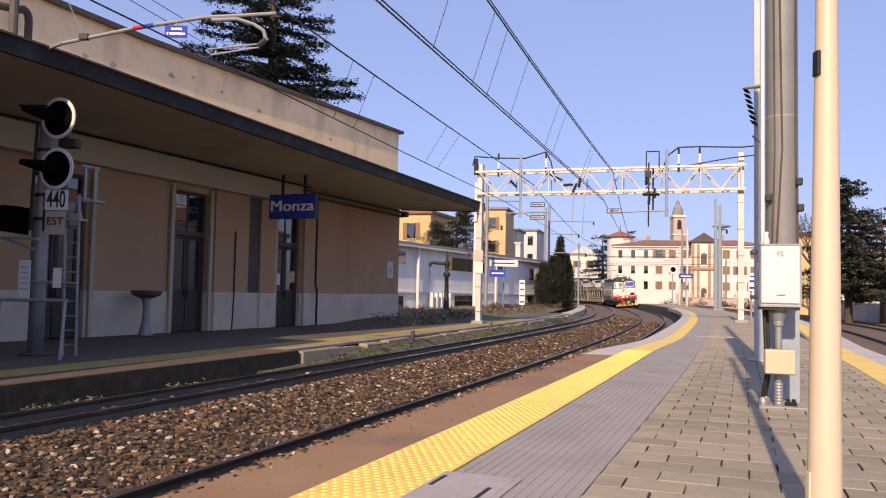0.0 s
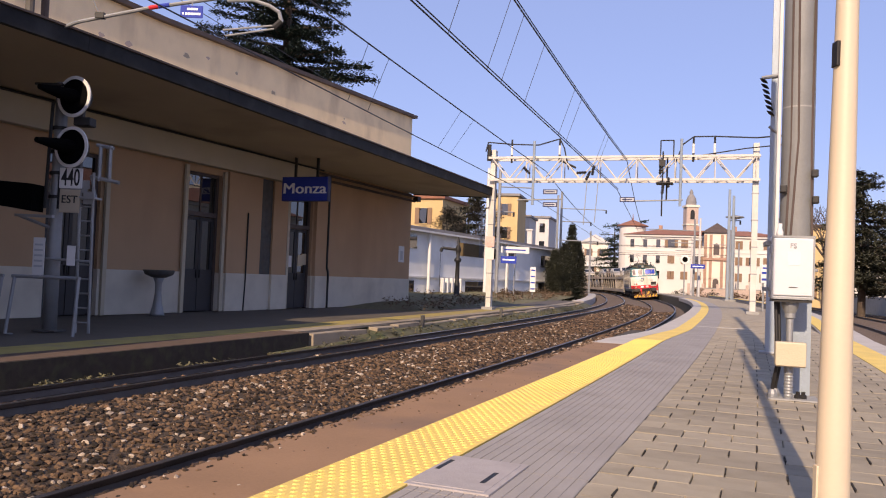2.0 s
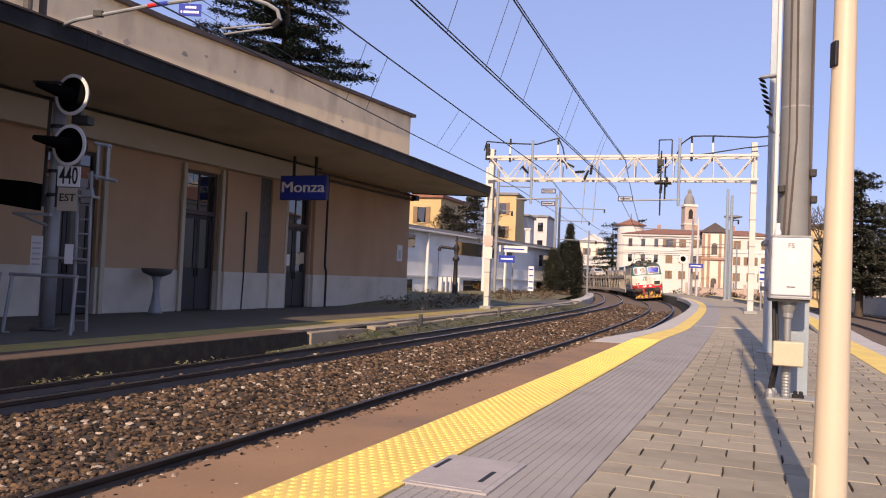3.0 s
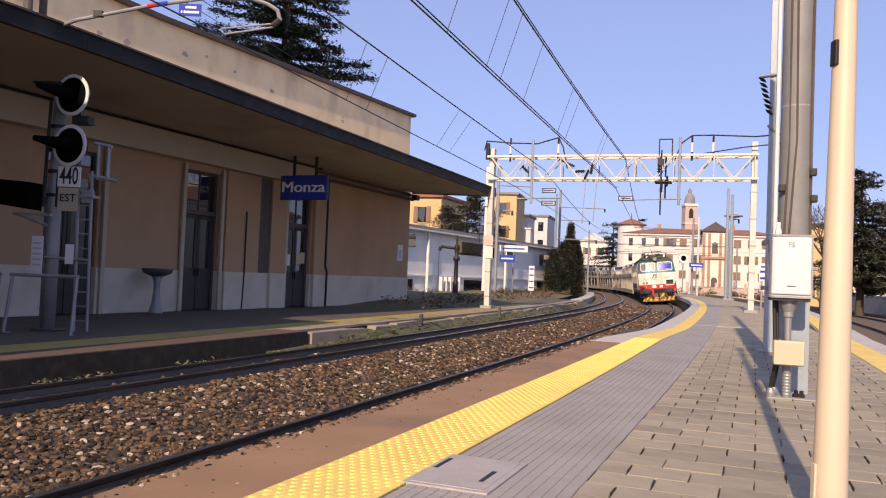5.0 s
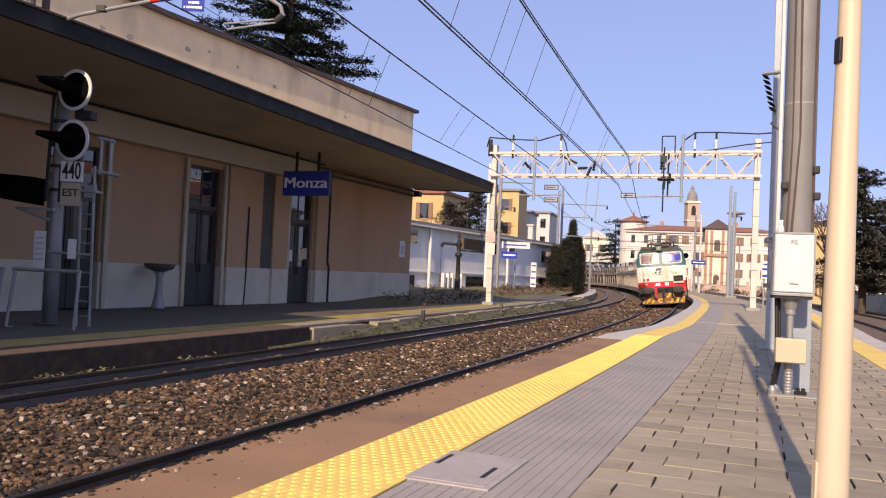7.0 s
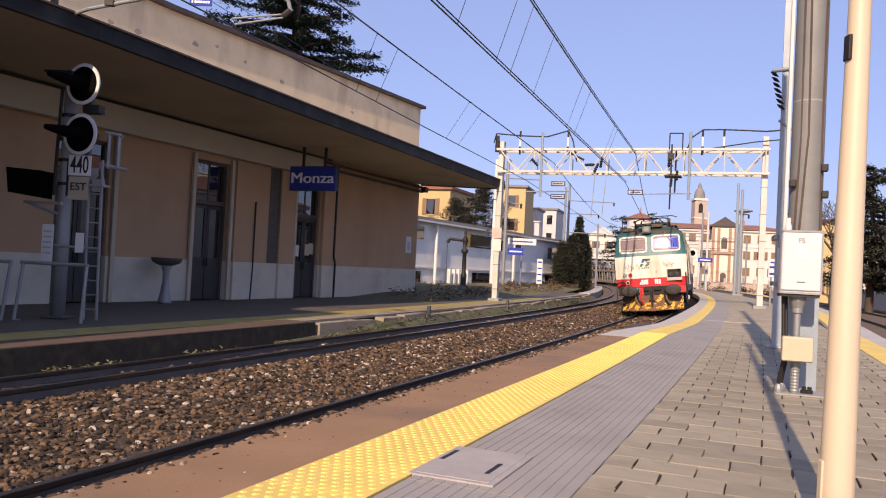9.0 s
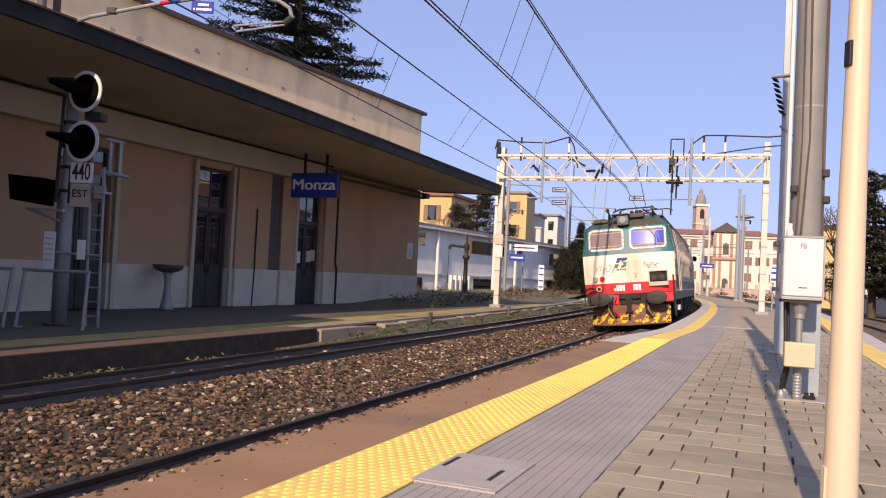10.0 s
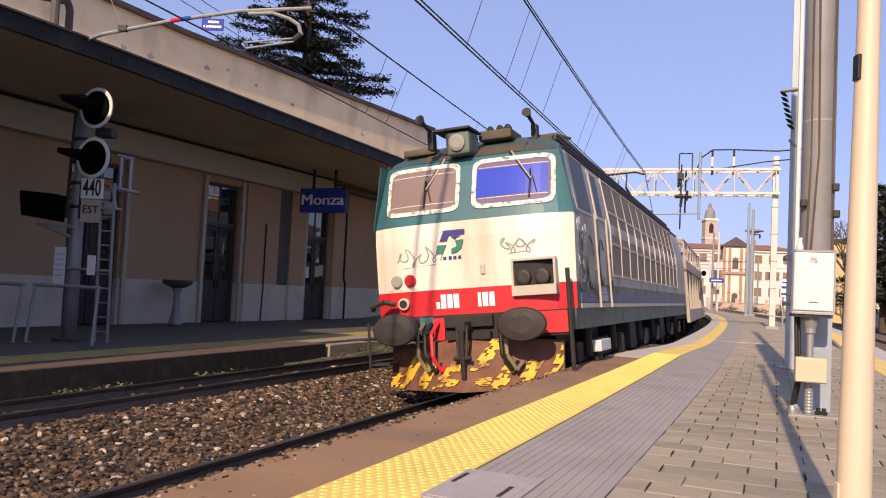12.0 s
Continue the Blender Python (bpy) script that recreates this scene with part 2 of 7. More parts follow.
class Bm:
    """Collects vertices and faces of one mesh."""

    def __init__(self):
        self.v, self.f = [], []

    def add(self, verts, faces):
        k = len(self.v)
        self.v += [tuple(p) for p in verts]
        self.f += [tuple(i + k for i in q) for q in faces]
        return self

    def box(self, x0, x1, y0, y1, z0, z1, m=None, bevel=0.0):
        b = min(bevel, abs(x1 - x0) / 2.1, abs(y1 - y0) / 2.1, abs(z1 - z0) / 2.1)
        if b > 0:
            bm = bmesh.new()
            bmesh.ops.create_cube(bm, size=1, matrix=Matrix.Translation(((x0 + x1) / 2, (y0 + y1) / 2, (z0 + z1) / 2)) @ Matrix.Diagonal((x1 - x0, y1 - y0, z1 - z0, 1)))
            bmesh.ops.bevel(bm, geom=bm.edges[:], offset=b, segments=2, affect="EDGES", profile=0.6)
            self.bm(bm, m)
            return self
        v = [Vector((x, y, z)) for z in (z0, z1) for y in (y0, y1) for x in (x0, x1)]
        if m:
            v = [m @ p for p in v]
        return self.add(v, [(0, 2, 3, 1), (4, 5, 7, 6), (0, 1, 5, 4), (2, 6, 7, 3), (0, 4, 6, 2), (1, 3, 7, 5)])

    def bm(self, bm, m=None):
        bm.verts.index_update()
        self.add([(m @ v.co) if m else v.co.copy() for v in bm.verts], [[v.index for v in f.verts] for f in bm.faces])
        bm.free()
        return self

    def tube(self, a, b, r0, r1=None, n=8, caps=True):
        a, b = Vector(a), Vector(b)
        r1 = r0 if r1 is None else r1
        q = (b - a).to_track_quat("Z", "Y").to_matrix()
        ring = [q @ Vector((math.cos(k * math.tau / n), math.sin(k * math.tau / n), 0)) for k in range(n)]
        v = [a + p * r0 for p in ring] + [b + p * r1 for p in ring]
        f = [(k, (k + 1) % n, n + (k + 1) % n, n + k) for k in range(n)]
        if caps:
            f += [tuple(range(n - 1, -1, -1)), tuple(range(n, 2 * n))]
        return self.add(v, f)

    def pipe(self, points, r, n=6):
        for a, b in zip(points, points[1:]):
            self.tube(a, b, r, n=n)
        return self

    def lathe(self, profile, n=16, m=None):
        """profile: (radius, z) from below upwards."""
        v = [Vector((r * math.cos(k * math.tau / n), r * math.sin(k * math.tau / n), z)) for r, z in profile for k in range(n)]
        if m:
            v = [m @ p for p in v]
        f = [(i * n + k, i * n + (k + 1) % n, (i + 1) * n + (k + 1) % n, (i + 1) * n + k) for i in range(len(profile) - 1) for k in range(n)]
        f += [tuple(range(n - 1, -1, -1)), tuple(range((len(profile) - 1) * n, len(profile) * n))]
        return self.add(v, f)

    def prism(self, outline, h0, h1, m=None):
        """outline: (x, z) in the xz-plane, pushed along y from h0 to h1."""
        n = len(outline)
        v = [Vector((x, h0, z)) for x, z in outline] + [Vector((x, h1, z)) for x, z in outline]
        if m:
            v = [m @ p for p in v]
        return self.add(v, [tuple(range(n)), tuple(range(2 * n - 1, n - 1, -1))] + [(k, n + k, n + (k + 1) % n, (k + 1) % n) for k in range(n)])


def mesh_of(b, name, material, smooth=False):
    me = bpy.data.meshes.new(name)
    me.from_pydata(b.v, [], b.f)
    bm = bmesh.new()
    bm.from_mesh(me)
    if len(bm.faces) < 60000:
        bmesh.ops.recalc_face_normals(bm, faces=bm.faces[:])
    bm.to_mesh(me)
    bm.free()
    me.materials.append(material)
    if smooth:
        me.shade_smooth()
    return me


def part(name, b, material, parent=None, label="", smooth=False, m=None):
    ob = new(name, mesh_of(b, name, material, smooth))
    ob.parent = parent
    if m:
        ob.matrix_basis = m
    if label:
        tagged(ob, label)
    return ob


def thing(name, m, label, category, group="", kind=""):
    ob = new(name)
    ob.empty_display_size = 0.2
    ob.matrix_world = m
    return tagged(ob, label, category, group, kind)


def solid(name, b, material, label, category="", group="", kind="", m=None, smooth=False):
    return tagged(part(name, b, material, m=m, smooth=smooth), label, category, group, kind)


def text_mesh(words, size, depth=0.004, bold=0.0):
    """The letters as a mesh lying in the xz-plane, facing -y, centred."""
    cu = bpy.data.curves.new("letters", "FONT")
    cu.body, cu.size, cu.extrude, cu.align_x, cu.align_y = words, size, depth, "CENTER", "CENTER"
    cu.resolution_u, cu.offset = 3, (0 if bold else size * 0.009)
    ob = bpy.data.objects.new("letters", cu)
    scene.collection.objects.link(ob)
    me = bpy.data.meshes.new_from_object(ob.evaluated_get(bpy.context.evaluated_depsgraph_get()))
    bm = bmesh.new()
    bm.from_mesh(me)
    b = Bm().bm(bm, pose(0, 0, 0, 90))
    for k in ((1, 2) if bold else ()):            # heavier strokes for a bold face
        bm = bmesh.new()
        bm.from_mesh(me)
        b.bm(bm, pose(bold * k, -0.0006 * k, 0, 90))
    bpy.data.objects.remove(ob)
    bpy.data.curves.remove(cu)
    bpy.data.meshes.remove(me)
    return b


# ---- the line of the track ----
# s runs along the track away from the eye, lat to its right; z = 0 is the height of the near track's rails.
STEP = 0.25
S_LO, S_HI = -60.0, 320.0


def bend(s):
    ease_off = 0.0026 * min(1.0, max(0.0, s - 58.0) / 4.0) - 0.006 * min(1.0, max(0.0, s - 98.0) / 6.0)   # opens out past the platform, then tightens
    s = min(max(s, -2.0), 58.0)
    return ease_off - 1.62815e-3 + 5.53e-5 * s - 8.8161e-6 * s * s / 2 + 2.88848e-7 * s ** 3 / 6


LINE = {}
for way in (1, -1):
    x, y, h, k = 0.4074, 11.2088, 0.371315, 0
    LINE[0] = (x, y, h)
    while S_LO < k * STEP < S_HI or k == 0:
        hm = h + way * bend((k + way * 0.5) * STEP) * STEP / 2
        h += way * bend((k + way * 0.5) * STEP) * STEP
        x, y, k = x + way * STEP * math.sin(hm), y + way * STEP * math.cos(hm), k + way
        LINE[k] = (x, y, h)


def at(s, lat=0.0, z=0.0):
    k = math.floor(s / STEP)
    u = s / STEP - k
    a, b = LINE[k], LINE[k + 1]
    x, y, h = (a[i] * (1 - u) + b[i] * u for i in range(3))
    return Vector((x + lat * math.cos(h), y - lat * math.sin(h), z))


def heading(s):
    return LINE[round(s / STEP)][2]


def spot(s, lat, z, turn=0.0):
    """A pose on the line: its y-axis runs along the track."""
    return Matrix.Translation(at(s, lat, z)) @ pose(0, 0, 0, 0, 0, -math.degrees(heading(s)) + turn)


def sweep(b, profile, s0, s1, ds=1.0, shift=None, closed=True):
    """Push a profile of (lat, z) along the track; shift(s) gives a further (lat, z)."""
    n = max(1, round((s1 - s0) / ds))
    v = []
    for i in range(n + 1):
        s = s0 + (s1 - s0) * i / n
        dl, dz = shift(s) if shift else (0, 0)
        v += [at(s, lat + dl, z + dz) for lat, z in profile]
    m = len(profile)
    rng = m if closed else m - 1
    f = [(i * m + k, i * m + (k + 1) % m, (i + 1) * m + (k + 1) % m, (i + 1) * m + k) for i in range(n) for k in range(rng)]
    if closed:
        f += [tuple(range(m - 1, -1, -1)), tuple(range(n * m, (n + 1) * m))]
    return b.add(v, f)


def slab(lat0, lat1, z0, z1):
    return [(lat0, z0), (lat1, z0), (lat1, z1), (lat0, z1)]


CANT = radians(6.2)
ZP = 0.55            # top of the near platform
Z2 = 0.2             # top of the far platform
TRACK2 = (-3.555, 0.085)

# ---- ground, tracks and platforms ----
g = Bm()
g.add([(-2500, -2500, -0.75), (2500, -2500, -0.75), (2500, 2500, -0.75), (-2500, 2500, -0.75)], [(0, 1, 2, 3)])
solid("ground", g, SOIL, "bare soil and rough grass around the railway", "ground", kind="structure")

bed = [(-5.25, -0.7), (-5.25, -0.2), (-4.8, -0.16), (-4.35, -0.15), (-3.5, -0.06), (-2.85, 0.03), (-2.4, 0.02), (-1.6, -0.1), (-0.95, -0.2), (-0.7, -0.2), (-0.55, -0.14), (0.0, -0.1), (0.7, -0.07), (1.3, -0.12), (1.3, -0.7)]
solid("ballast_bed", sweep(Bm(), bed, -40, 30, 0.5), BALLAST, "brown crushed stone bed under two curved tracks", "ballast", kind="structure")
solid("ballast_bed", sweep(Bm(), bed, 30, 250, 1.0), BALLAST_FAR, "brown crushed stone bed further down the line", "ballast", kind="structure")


def right_shift(s):
    return (max(0.0, s - 8) * 0.045, 0.0)


solid("ballast_bed", sweep(Bm(), [(6.2, -0.7), (6.2, -0.2), (7.0, -0.12), (14.5, -0.12), (16, -0.35), (16, -0.7)], -40, 230, 1.0, right_shift), BALLAST_FAR,
      "brown crushed stone bed beyond the island platform", "ballast", kind="structure")

RAIL_SHAPE = [(-0.07, -0.17), (0.07, -0.17), (0.07, -0.155), (0.012, -0.135), (0.012, -0.05), (0.034, -0.04), (0.036, -0.004), (-0.036, -0.004), (-0.034, -0.04), (-0.012, -0.05), (-0.012, -0.135), (-0.07, -0.155)]


def railway(lat, z, cant, s0, s1, shift=None, head=None, words="curved railway track with worn steel rails"):
    th = thing("railway_track", Matrix(), words, "railway track", "tracks of the station", "structure")
    for side in (-0.755, 0.755):
        zr = z + side * math.sin(cant)
        ob = part("rail", sweep(Bm(), [(lat + side + a, zr + b) for a, b in RAIL_SHAPE], s0, s1, 0.5, shift), RAIL, th)
        for face in (-0.0125, 0.0105):
            part("rail_web", sweep(Bm(), slab(lat + side + face, lat + side + face + 0.002, zr - 0.13, zr - 0.055), s0, s1, 0.5, shift), RAIL_WEB, ob, "dusty grey rail web")
        part("rail_head", sweep(Bm(), slab(lat + side - 0.03, lat + side + 0.03, zr - 0.003, zr), s0, s1, 0.5, shift), head or RAIL_TOP, ob, "worn running surface")
    return th


railway(0, 0, CANT, -40, 220)
railway(*TRACK2, CANT, -40, 220, head=RAIL_SHINY)
railway(7.75, 0, 0, -35, 200, right_shift, None, "track beyond the island platform with worn rails")
railway(11.6, 0, 0, -35, 200, right_shift, None, "outer track beyond the island platform with worn rails")


def ease(a, b, s):
    u = min(1, max(0, (s - a) / (b - a)))
    return u * u * (3 - 2 * u)


def edge(s):
    """How far the platform's lip draws back from the near track."""
    return (0.5 * ease(1.0, 8.5, s), 0.0)


# The island platform: its body, then its bands of paving.
solid("platform", sweep(Bm(), slab(1.24, 6.1, -0.6, ZP - 0.04), -30, 7.6, 0.5, lambda s: (0, 0)), JOINT, "raised concrete island platform between the tracks", "platform", kind="structure")
solid("platform", sweep(Bm(), slab(1.74, 6.1, -0.6, ZP - 0.04), 7.6, 98, 0.5, lambda s: (0, 0)), JOINT, "raised concrete island platform further along", "platform", kind="structure")
solid("platform_edge", sweep(Bm(), slab(1.22, 1.77, ZP - 0.22, ZP), -30, 4.2, 0.4), TERRA, "terracotta coloured edge strip of the island platform", "platform edge", kind="structure")
w = Bm()
n = 40
v = []
for i in range(n + 1):
    s = 2.6 + (60 - 2.6) * (i / n) ** 1.6
    a, b = 1.25 + 0.47 * ease(2.4, 8, s), 1.775 + 0.38 * ease(4, 9, s)
    v += [at(s, a, ZP - 0.25), at(s, b, ZP - 0.25), at(s, b, ZP + 0.004), at(s, a, ZP + 0.004)]
w.add(v, [(i * 4 + k, i * 4 + (k + 1) % 4, i * 4 + 4 + (k + 1) % 4, i * 4 + 4 + k) for i in range(n) for k in range(4)] + [(3, 2, 1, 0)])
solid("platform_edge", w, WHITE_EDGE, "pale stone edge strip of the island platform", "platform edge", kind="structure")
solid("pavement", sweep(Bm(), slab(2.3, 4.0, ZP - 0.05, ZP - 0.012), 12, 98, 0.5), GREY_TILE, "grey paving on the middle of the platform", "paving", kind="structure")
solid("pavement", sweep(Bm(), slab(3.0, 5.27, ZP - 0.05, ZP - 0.006), 8, 98, 0.5, lambda s: (0, 0)), PAVER, "worn concrete paving further along the platform", "paving", kind="structure")
solid("platform_edge", sweep(Bm(), slab(5.7, 6.12, ZP - 0.25, ZP), -30, 98, 0.5, right_shift), WHITE_EDGE, "pale stone edge on the other side of the platform", "platform edge", kind="structure")
solid("platform", sweep(Bm(), slab(5.2, 6.05, -0.6, ZP - 0.02), 6, 98, 0.5, right_shift), GREY_TILE, "outer side of the island platform", "platform", kind="structure")
solid("yellow_line", sweep(Bm(), slab(5.25, 5.7, ZP - 0.1, ZP + 0.002), -30, 98, 0.5, right_shift), YELLOW, "yellow safety strip on the other platform side", "safety line", kind="structure")

solid("joint_strip", sweep(Bm(), slab(2.48, 3.8, ZP - 0.03, ZP + 0.003), 10.2, 10.36, 0.2), WHITE_EDGE, "pale joint strip across the platform", "paving", kind="structure")

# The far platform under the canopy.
solid("platform", sweep(Bm(), slab(-5.45, -5.24, -0.6, Z2 - 0.01), -40, 4.6, 0.5), KERB_FACE, "low old platform kerb stained brown, face darkened as shade", "platform edge", kind="structure")
solid("earth_bank", sweep(Bm(), [(-5.75, -0.5), (-4.55, -0.5), (-4.6, -0.17), (-4.85, -0.08), (-5.15, 0.06), (-5.75, 0.15)], 3.0, 46, 0.5, lambda s: (0, 0.2 * ease(3.0, 10.0, s) - 0.2)), SOIL, "earth bank of the old platform", "ground", kind="structure")
ks = thing("kerb_slabs", Matrix(), "broken grey concrete kerb slabs along the old platform", "platform edge", kind="structure")
random.seed(23)
s = 4.7
while s < 44:
    ln = random.uniform(0.9, 1.9)
    part("slab", Bm().box(-0.13, 0.13, 0.02, ln - 0.02, -0.42, 0.0, bevel=0.02), SLAB, ks, m=spot(s, -5.38 + random.uniform(-0.07, 0.06), Z2 - 0.05 + random.uniform(-0.06, 0.02), random.uniform(-2.5, 2.5)) @ pose(0, 0, 0, random.uniform(-1, 1), random.uniform(-4, 4), 0))
    s += ln + (random.uniform(0.2, 0.7) if random.random() < 0.15 else 0.0)
for s in (11.0, 19.5):
    solid("marker_post", Bm().box(-0.05, 0.05, -0.05, 0.05, -0.3, 0.38, bevel=0.01), MAST_DARK, "short dark marker post by the kerb", "post", "marker posts", m=spot(s, -5.15, 0.0))
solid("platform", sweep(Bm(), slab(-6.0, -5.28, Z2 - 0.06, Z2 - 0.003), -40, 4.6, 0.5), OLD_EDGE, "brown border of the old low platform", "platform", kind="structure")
solid("platform", sweep(Bm(), slab(-6.0, -5.55, Z2 - 0.06, Z2 - 0.003), 4.6, 60, 0.5), SLAB, "worn beige border of the old low platform", "platform", kind="structure")
solid("platform", sweep(Bm(), slab(-14.5, -6.0, -0.6, Z2 - 0.01), -40, 46, 0.5), SHED_FLOOR, "grey asphalt floor of the station platform", "platform", kind="structure")
solid("yellow_line", sweep(Bm(), slab(-6.8, -6.0, Z2 - 0.05, Z2), -40, 30, 0.5), YELLOW_OLD, "worn yellow safety line on the old platform, dimmed as shade", "safety line", kind="structure")
solid("platform_edge", sweep(Bm(), slab(-6.2, -5.4, Z2 - 0.5, Z2 + 0.03), 46, 90, 0.5), WHITE_EDGE, "pale concrete kerb of the old platform's end", "platform edge", kind="structure")
lawn = Bm()
cols, rows_n = 40, 14
for i in range(cols + 1):
    for j in range(rows_n + 1):
        s, lat = 16.5 + i * 1.6, -7.4 - j * 0.95
        e_ = min(1, j / 3, (rows_n - j) / 2, i / 3, (cols - i) / 3)
        lawn.v.append(tuple(at(s, lat, 0.17 + e_ * (0.22 + 0.2 * noise.noise(Vector((s * 0.3, lat * 0.4, 0)))))))
lawn.f = [(i * (rows_n + 1) + j, i * (rows_n + 1) + j + 1, (i + 1) * (rows_n + 1) + j + 1, (i + 1) * (rows_n + 1) + j) for i in range(cols) for j in range(rows_n)]
solid("lawn", lawn, GRASS, "uneven strip of short winter grass by the track", "grass", kind="structure")

# ---- station building ----
FACE = Matrix.Translation((-1.52, 36.32, Z2)) @ pose(0, 0, 0, 0, 0, -23.78)   # x out of the wall, y along it, z up
END = -62.0
bld = thing("station_building", FACE, "tan plastered station building with a pale dado and flat canopy", "building", kind="structure")
OPEN = [(-19.35, -17.78, 4.05), (-14.65, -13.18, 4.12), (-9.61, -8.1, 4.2)]
cuts = [END] + [y for o in OPEN for y in o[:2]] + [0.0]
for a, b in zip(cuts[::2], cuts[1::2]):
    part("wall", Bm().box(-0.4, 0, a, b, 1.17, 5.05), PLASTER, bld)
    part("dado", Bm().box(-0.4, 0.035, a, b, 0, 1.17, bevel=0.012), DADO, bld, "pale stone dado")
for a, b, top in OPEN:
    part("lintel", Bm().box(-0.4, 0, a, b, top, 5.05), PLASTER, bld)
PARAPET = (8.0, 8.5)          # height of the upper wall, at the middle and at the free end


def parapet(b, x0, x1, over, low, lift=0.0, y1=-0.3):
    """A band of the upper wall, whose top climbs gently towards the free end."""
    v = [(x, y, z) for y, z in ((END, PARAPET[0]), (-16.0, PARAPET[0]), (y1 + over, PARAPET[1])) for x, z in ((x0, low if low < 6 else z), (x1, low if low < 6 else z), (x1, z + lift), (x0, z + lift))]
    return b.add(v, [(i * 4 + k, i * 4 + (k + 1) % 4, i * 4 + 4 + (k + 1) % 4, i * 4 + 4 + k) for i in range(2) for k in range(4)] + [(3, 2, 1, 0), (8, 9, 10, 11)])


part("wall", parapet(Bm(), -0.4, 0, 0, 5.05), PLASTER_TOP, bld, "cream upper wall with flaking plaster, lightened as sunlit")
random.seed(17)
for k in range(15):                                     # patches where the plaster has come away
    y, z, r = random.uniform(-21, -1.5), random.uniform(5.7, 7.6), random.uniform(0.03, 0.09)
    rim = [(y + r * random.uniform(0.5, 1.3) * math.cos(a) * 1.6, z + r * random.uniform(0.5, 1.2) * math.sin(a)) for a in np.arange(0, math.tau, 0.7)]
    n_ = len(rim)
    part("flaked_patch", Bm().add([(0.001, a, b) for a, b in rim] + [(0.006, a, b) for a, b in rim], [tuple(range(n_ - 1, -1, -1)), tuple(range(n_, 2 * n_))] + [(i, (i + 1) % n_, n_ + (i + 1) % n_, n_ + i) for i in range(n_)]),
         BRICK_PALE if k % 3 else SOFFIT, bld, "bare patch in the plaster")
part("wall", Bm().box(-9.0, -0.4, -0.35, 0, 0, 5.05), PLASTER_TOP, bld)
part("wall", Bm().box(-9.0, -0.4, -0.65, -0.3, 5.05, 8.45), PLASTER_TOP, bld)
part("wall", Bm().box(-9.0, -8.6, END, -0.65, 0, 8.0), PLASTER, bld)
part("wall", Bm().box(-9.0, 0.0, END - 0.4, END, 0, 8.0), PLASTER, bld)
part("roof", parapet(Bm(), -9.2, 0.15, 0.25, 8.0, 0.13), COPING, bld, "dark brown flat roof edge")
part("interior_floor", Bm().box(-8.6, -0.4, END, -0.35, -0.05, 0.0), SHED_FLOOR, bld)
part("interior_wall", Bm().box(-4.0, -3.8, END, -0.35, 0, 5.0), PLASTER, bld)
# pilasters and reveals
for a, b, d in ((-12.93, -11.25, 0.1), (-10.6, -9.72, 0.1), (-8.02, -7.3, 0.14), (-17.2, -16.9, 0.0)):
    if d:
        part("pilaster", Bm().box(0.0, d, a, b, 1.17, 4.3, bevel=0.01), PLASTER, bld)
        part("pilaster_base", Bm().box(0.036, d + 0.03, a, b, 0, 1.169, bevel=0.01), DADO, bld, "pale stone pilaster base")
# The recess is a flat strip; a dark colour stands in for its shade.
part("niche", Bm().box(0.0, 0.03, -11.25, -10.6, 0.0, 4.3), MAST_DARK, bld, "flat dark strip painted as a shaded recess")
for y in (-17.62, -14.78, -13.1, -9.7):
    part("door_jamb", Bm().box(0.036, 0.12, y - 0.08, y + 0.05, 0, 4.25, bevel=0.01), BEAM, bld, "pale stone door jamb")
part("beam", Bm().box(0.0, 0.3, END, -8.3, 4.32, 4.98, bevel=0.02), BEAM, bld, "pale beam under the canopy")
part("cable", Bm().tube((0.33, END, 5.0), (0.33, -8.0, 5.0), 0.03), BLACK, bld, "black cable along the beam")
for z, x in ((4.92, 0.12), (4.72, 0.1)):
    part("pipe", Bm().tube((x, -8.2, z), (x, 0.1, z), 0.05), COPING, bld, "dark pipe under the canopy")
part("pipe", Bm().pipe([(0.2, -7.2, 0), (0.2, -7.2, 1.3), (0.14, -7.22, 1.5), (0.14, -7.22, 4.9)], 0.045), BLACK, bld, "black downpipe")
part("cable", Bm().pipe([(0.14, -12.05, 0), (0.14, -12.0, 1.0), (0.13, -11.98, 3.1)], 0.025), BLACK, bld, "thin black cable on the wall")
part("notice", Bm().box(0.0, 0.025, -1.12, -0.6, 1.9, 2.62, bevel=0.006), WHITE, bld, "small framed white notice")
part("notice_bar", Bm().box(0.025, 0.03, -0.98, -0.74, 2.0, 2.4), GREY_MARK, bld)
DIP = 0.3             # the canopy's lip sinks by this towards its free end


def lip(y):
    return -DIP * min(1, max(0, (y + 22) / 22))


ys = (END, -22.0, 0.1)
canopy = part("canopy", Bm().add([(x, y, z + (lip(y) if x else 0)) for y in ys for x, z in ((0, 5.06), (3.94, 5.2), (3.94, 5.48), (0, 5.5))],
              [(i * 4 + k, i * 4 + (k + 1) % 4, i * 4 + 4 + (k + 1) % 4, i * 4 + 4 + k) for i in range(2) for k in range(4)] + [(3, 2, 1, 0), (8, 9, 10, 11)]), SOFFIT, bld, "grey flat canopy slab over the platform")


def fascia(y0, y1, x0, x1, low, high):
    v = [(x, y, z + lip(y)) for y in (y0, y1) for x, z in ((x0, low), (x1, low), (x1, high), (x0, high))]
    return Bm().add(v, [(0, 1, 2, 3), (7, 6, 5, 4), (0, 4, 5, 1), (1, 5, 6, 2), (2, 6, 7, 3), (3, 7, 4, 0)])


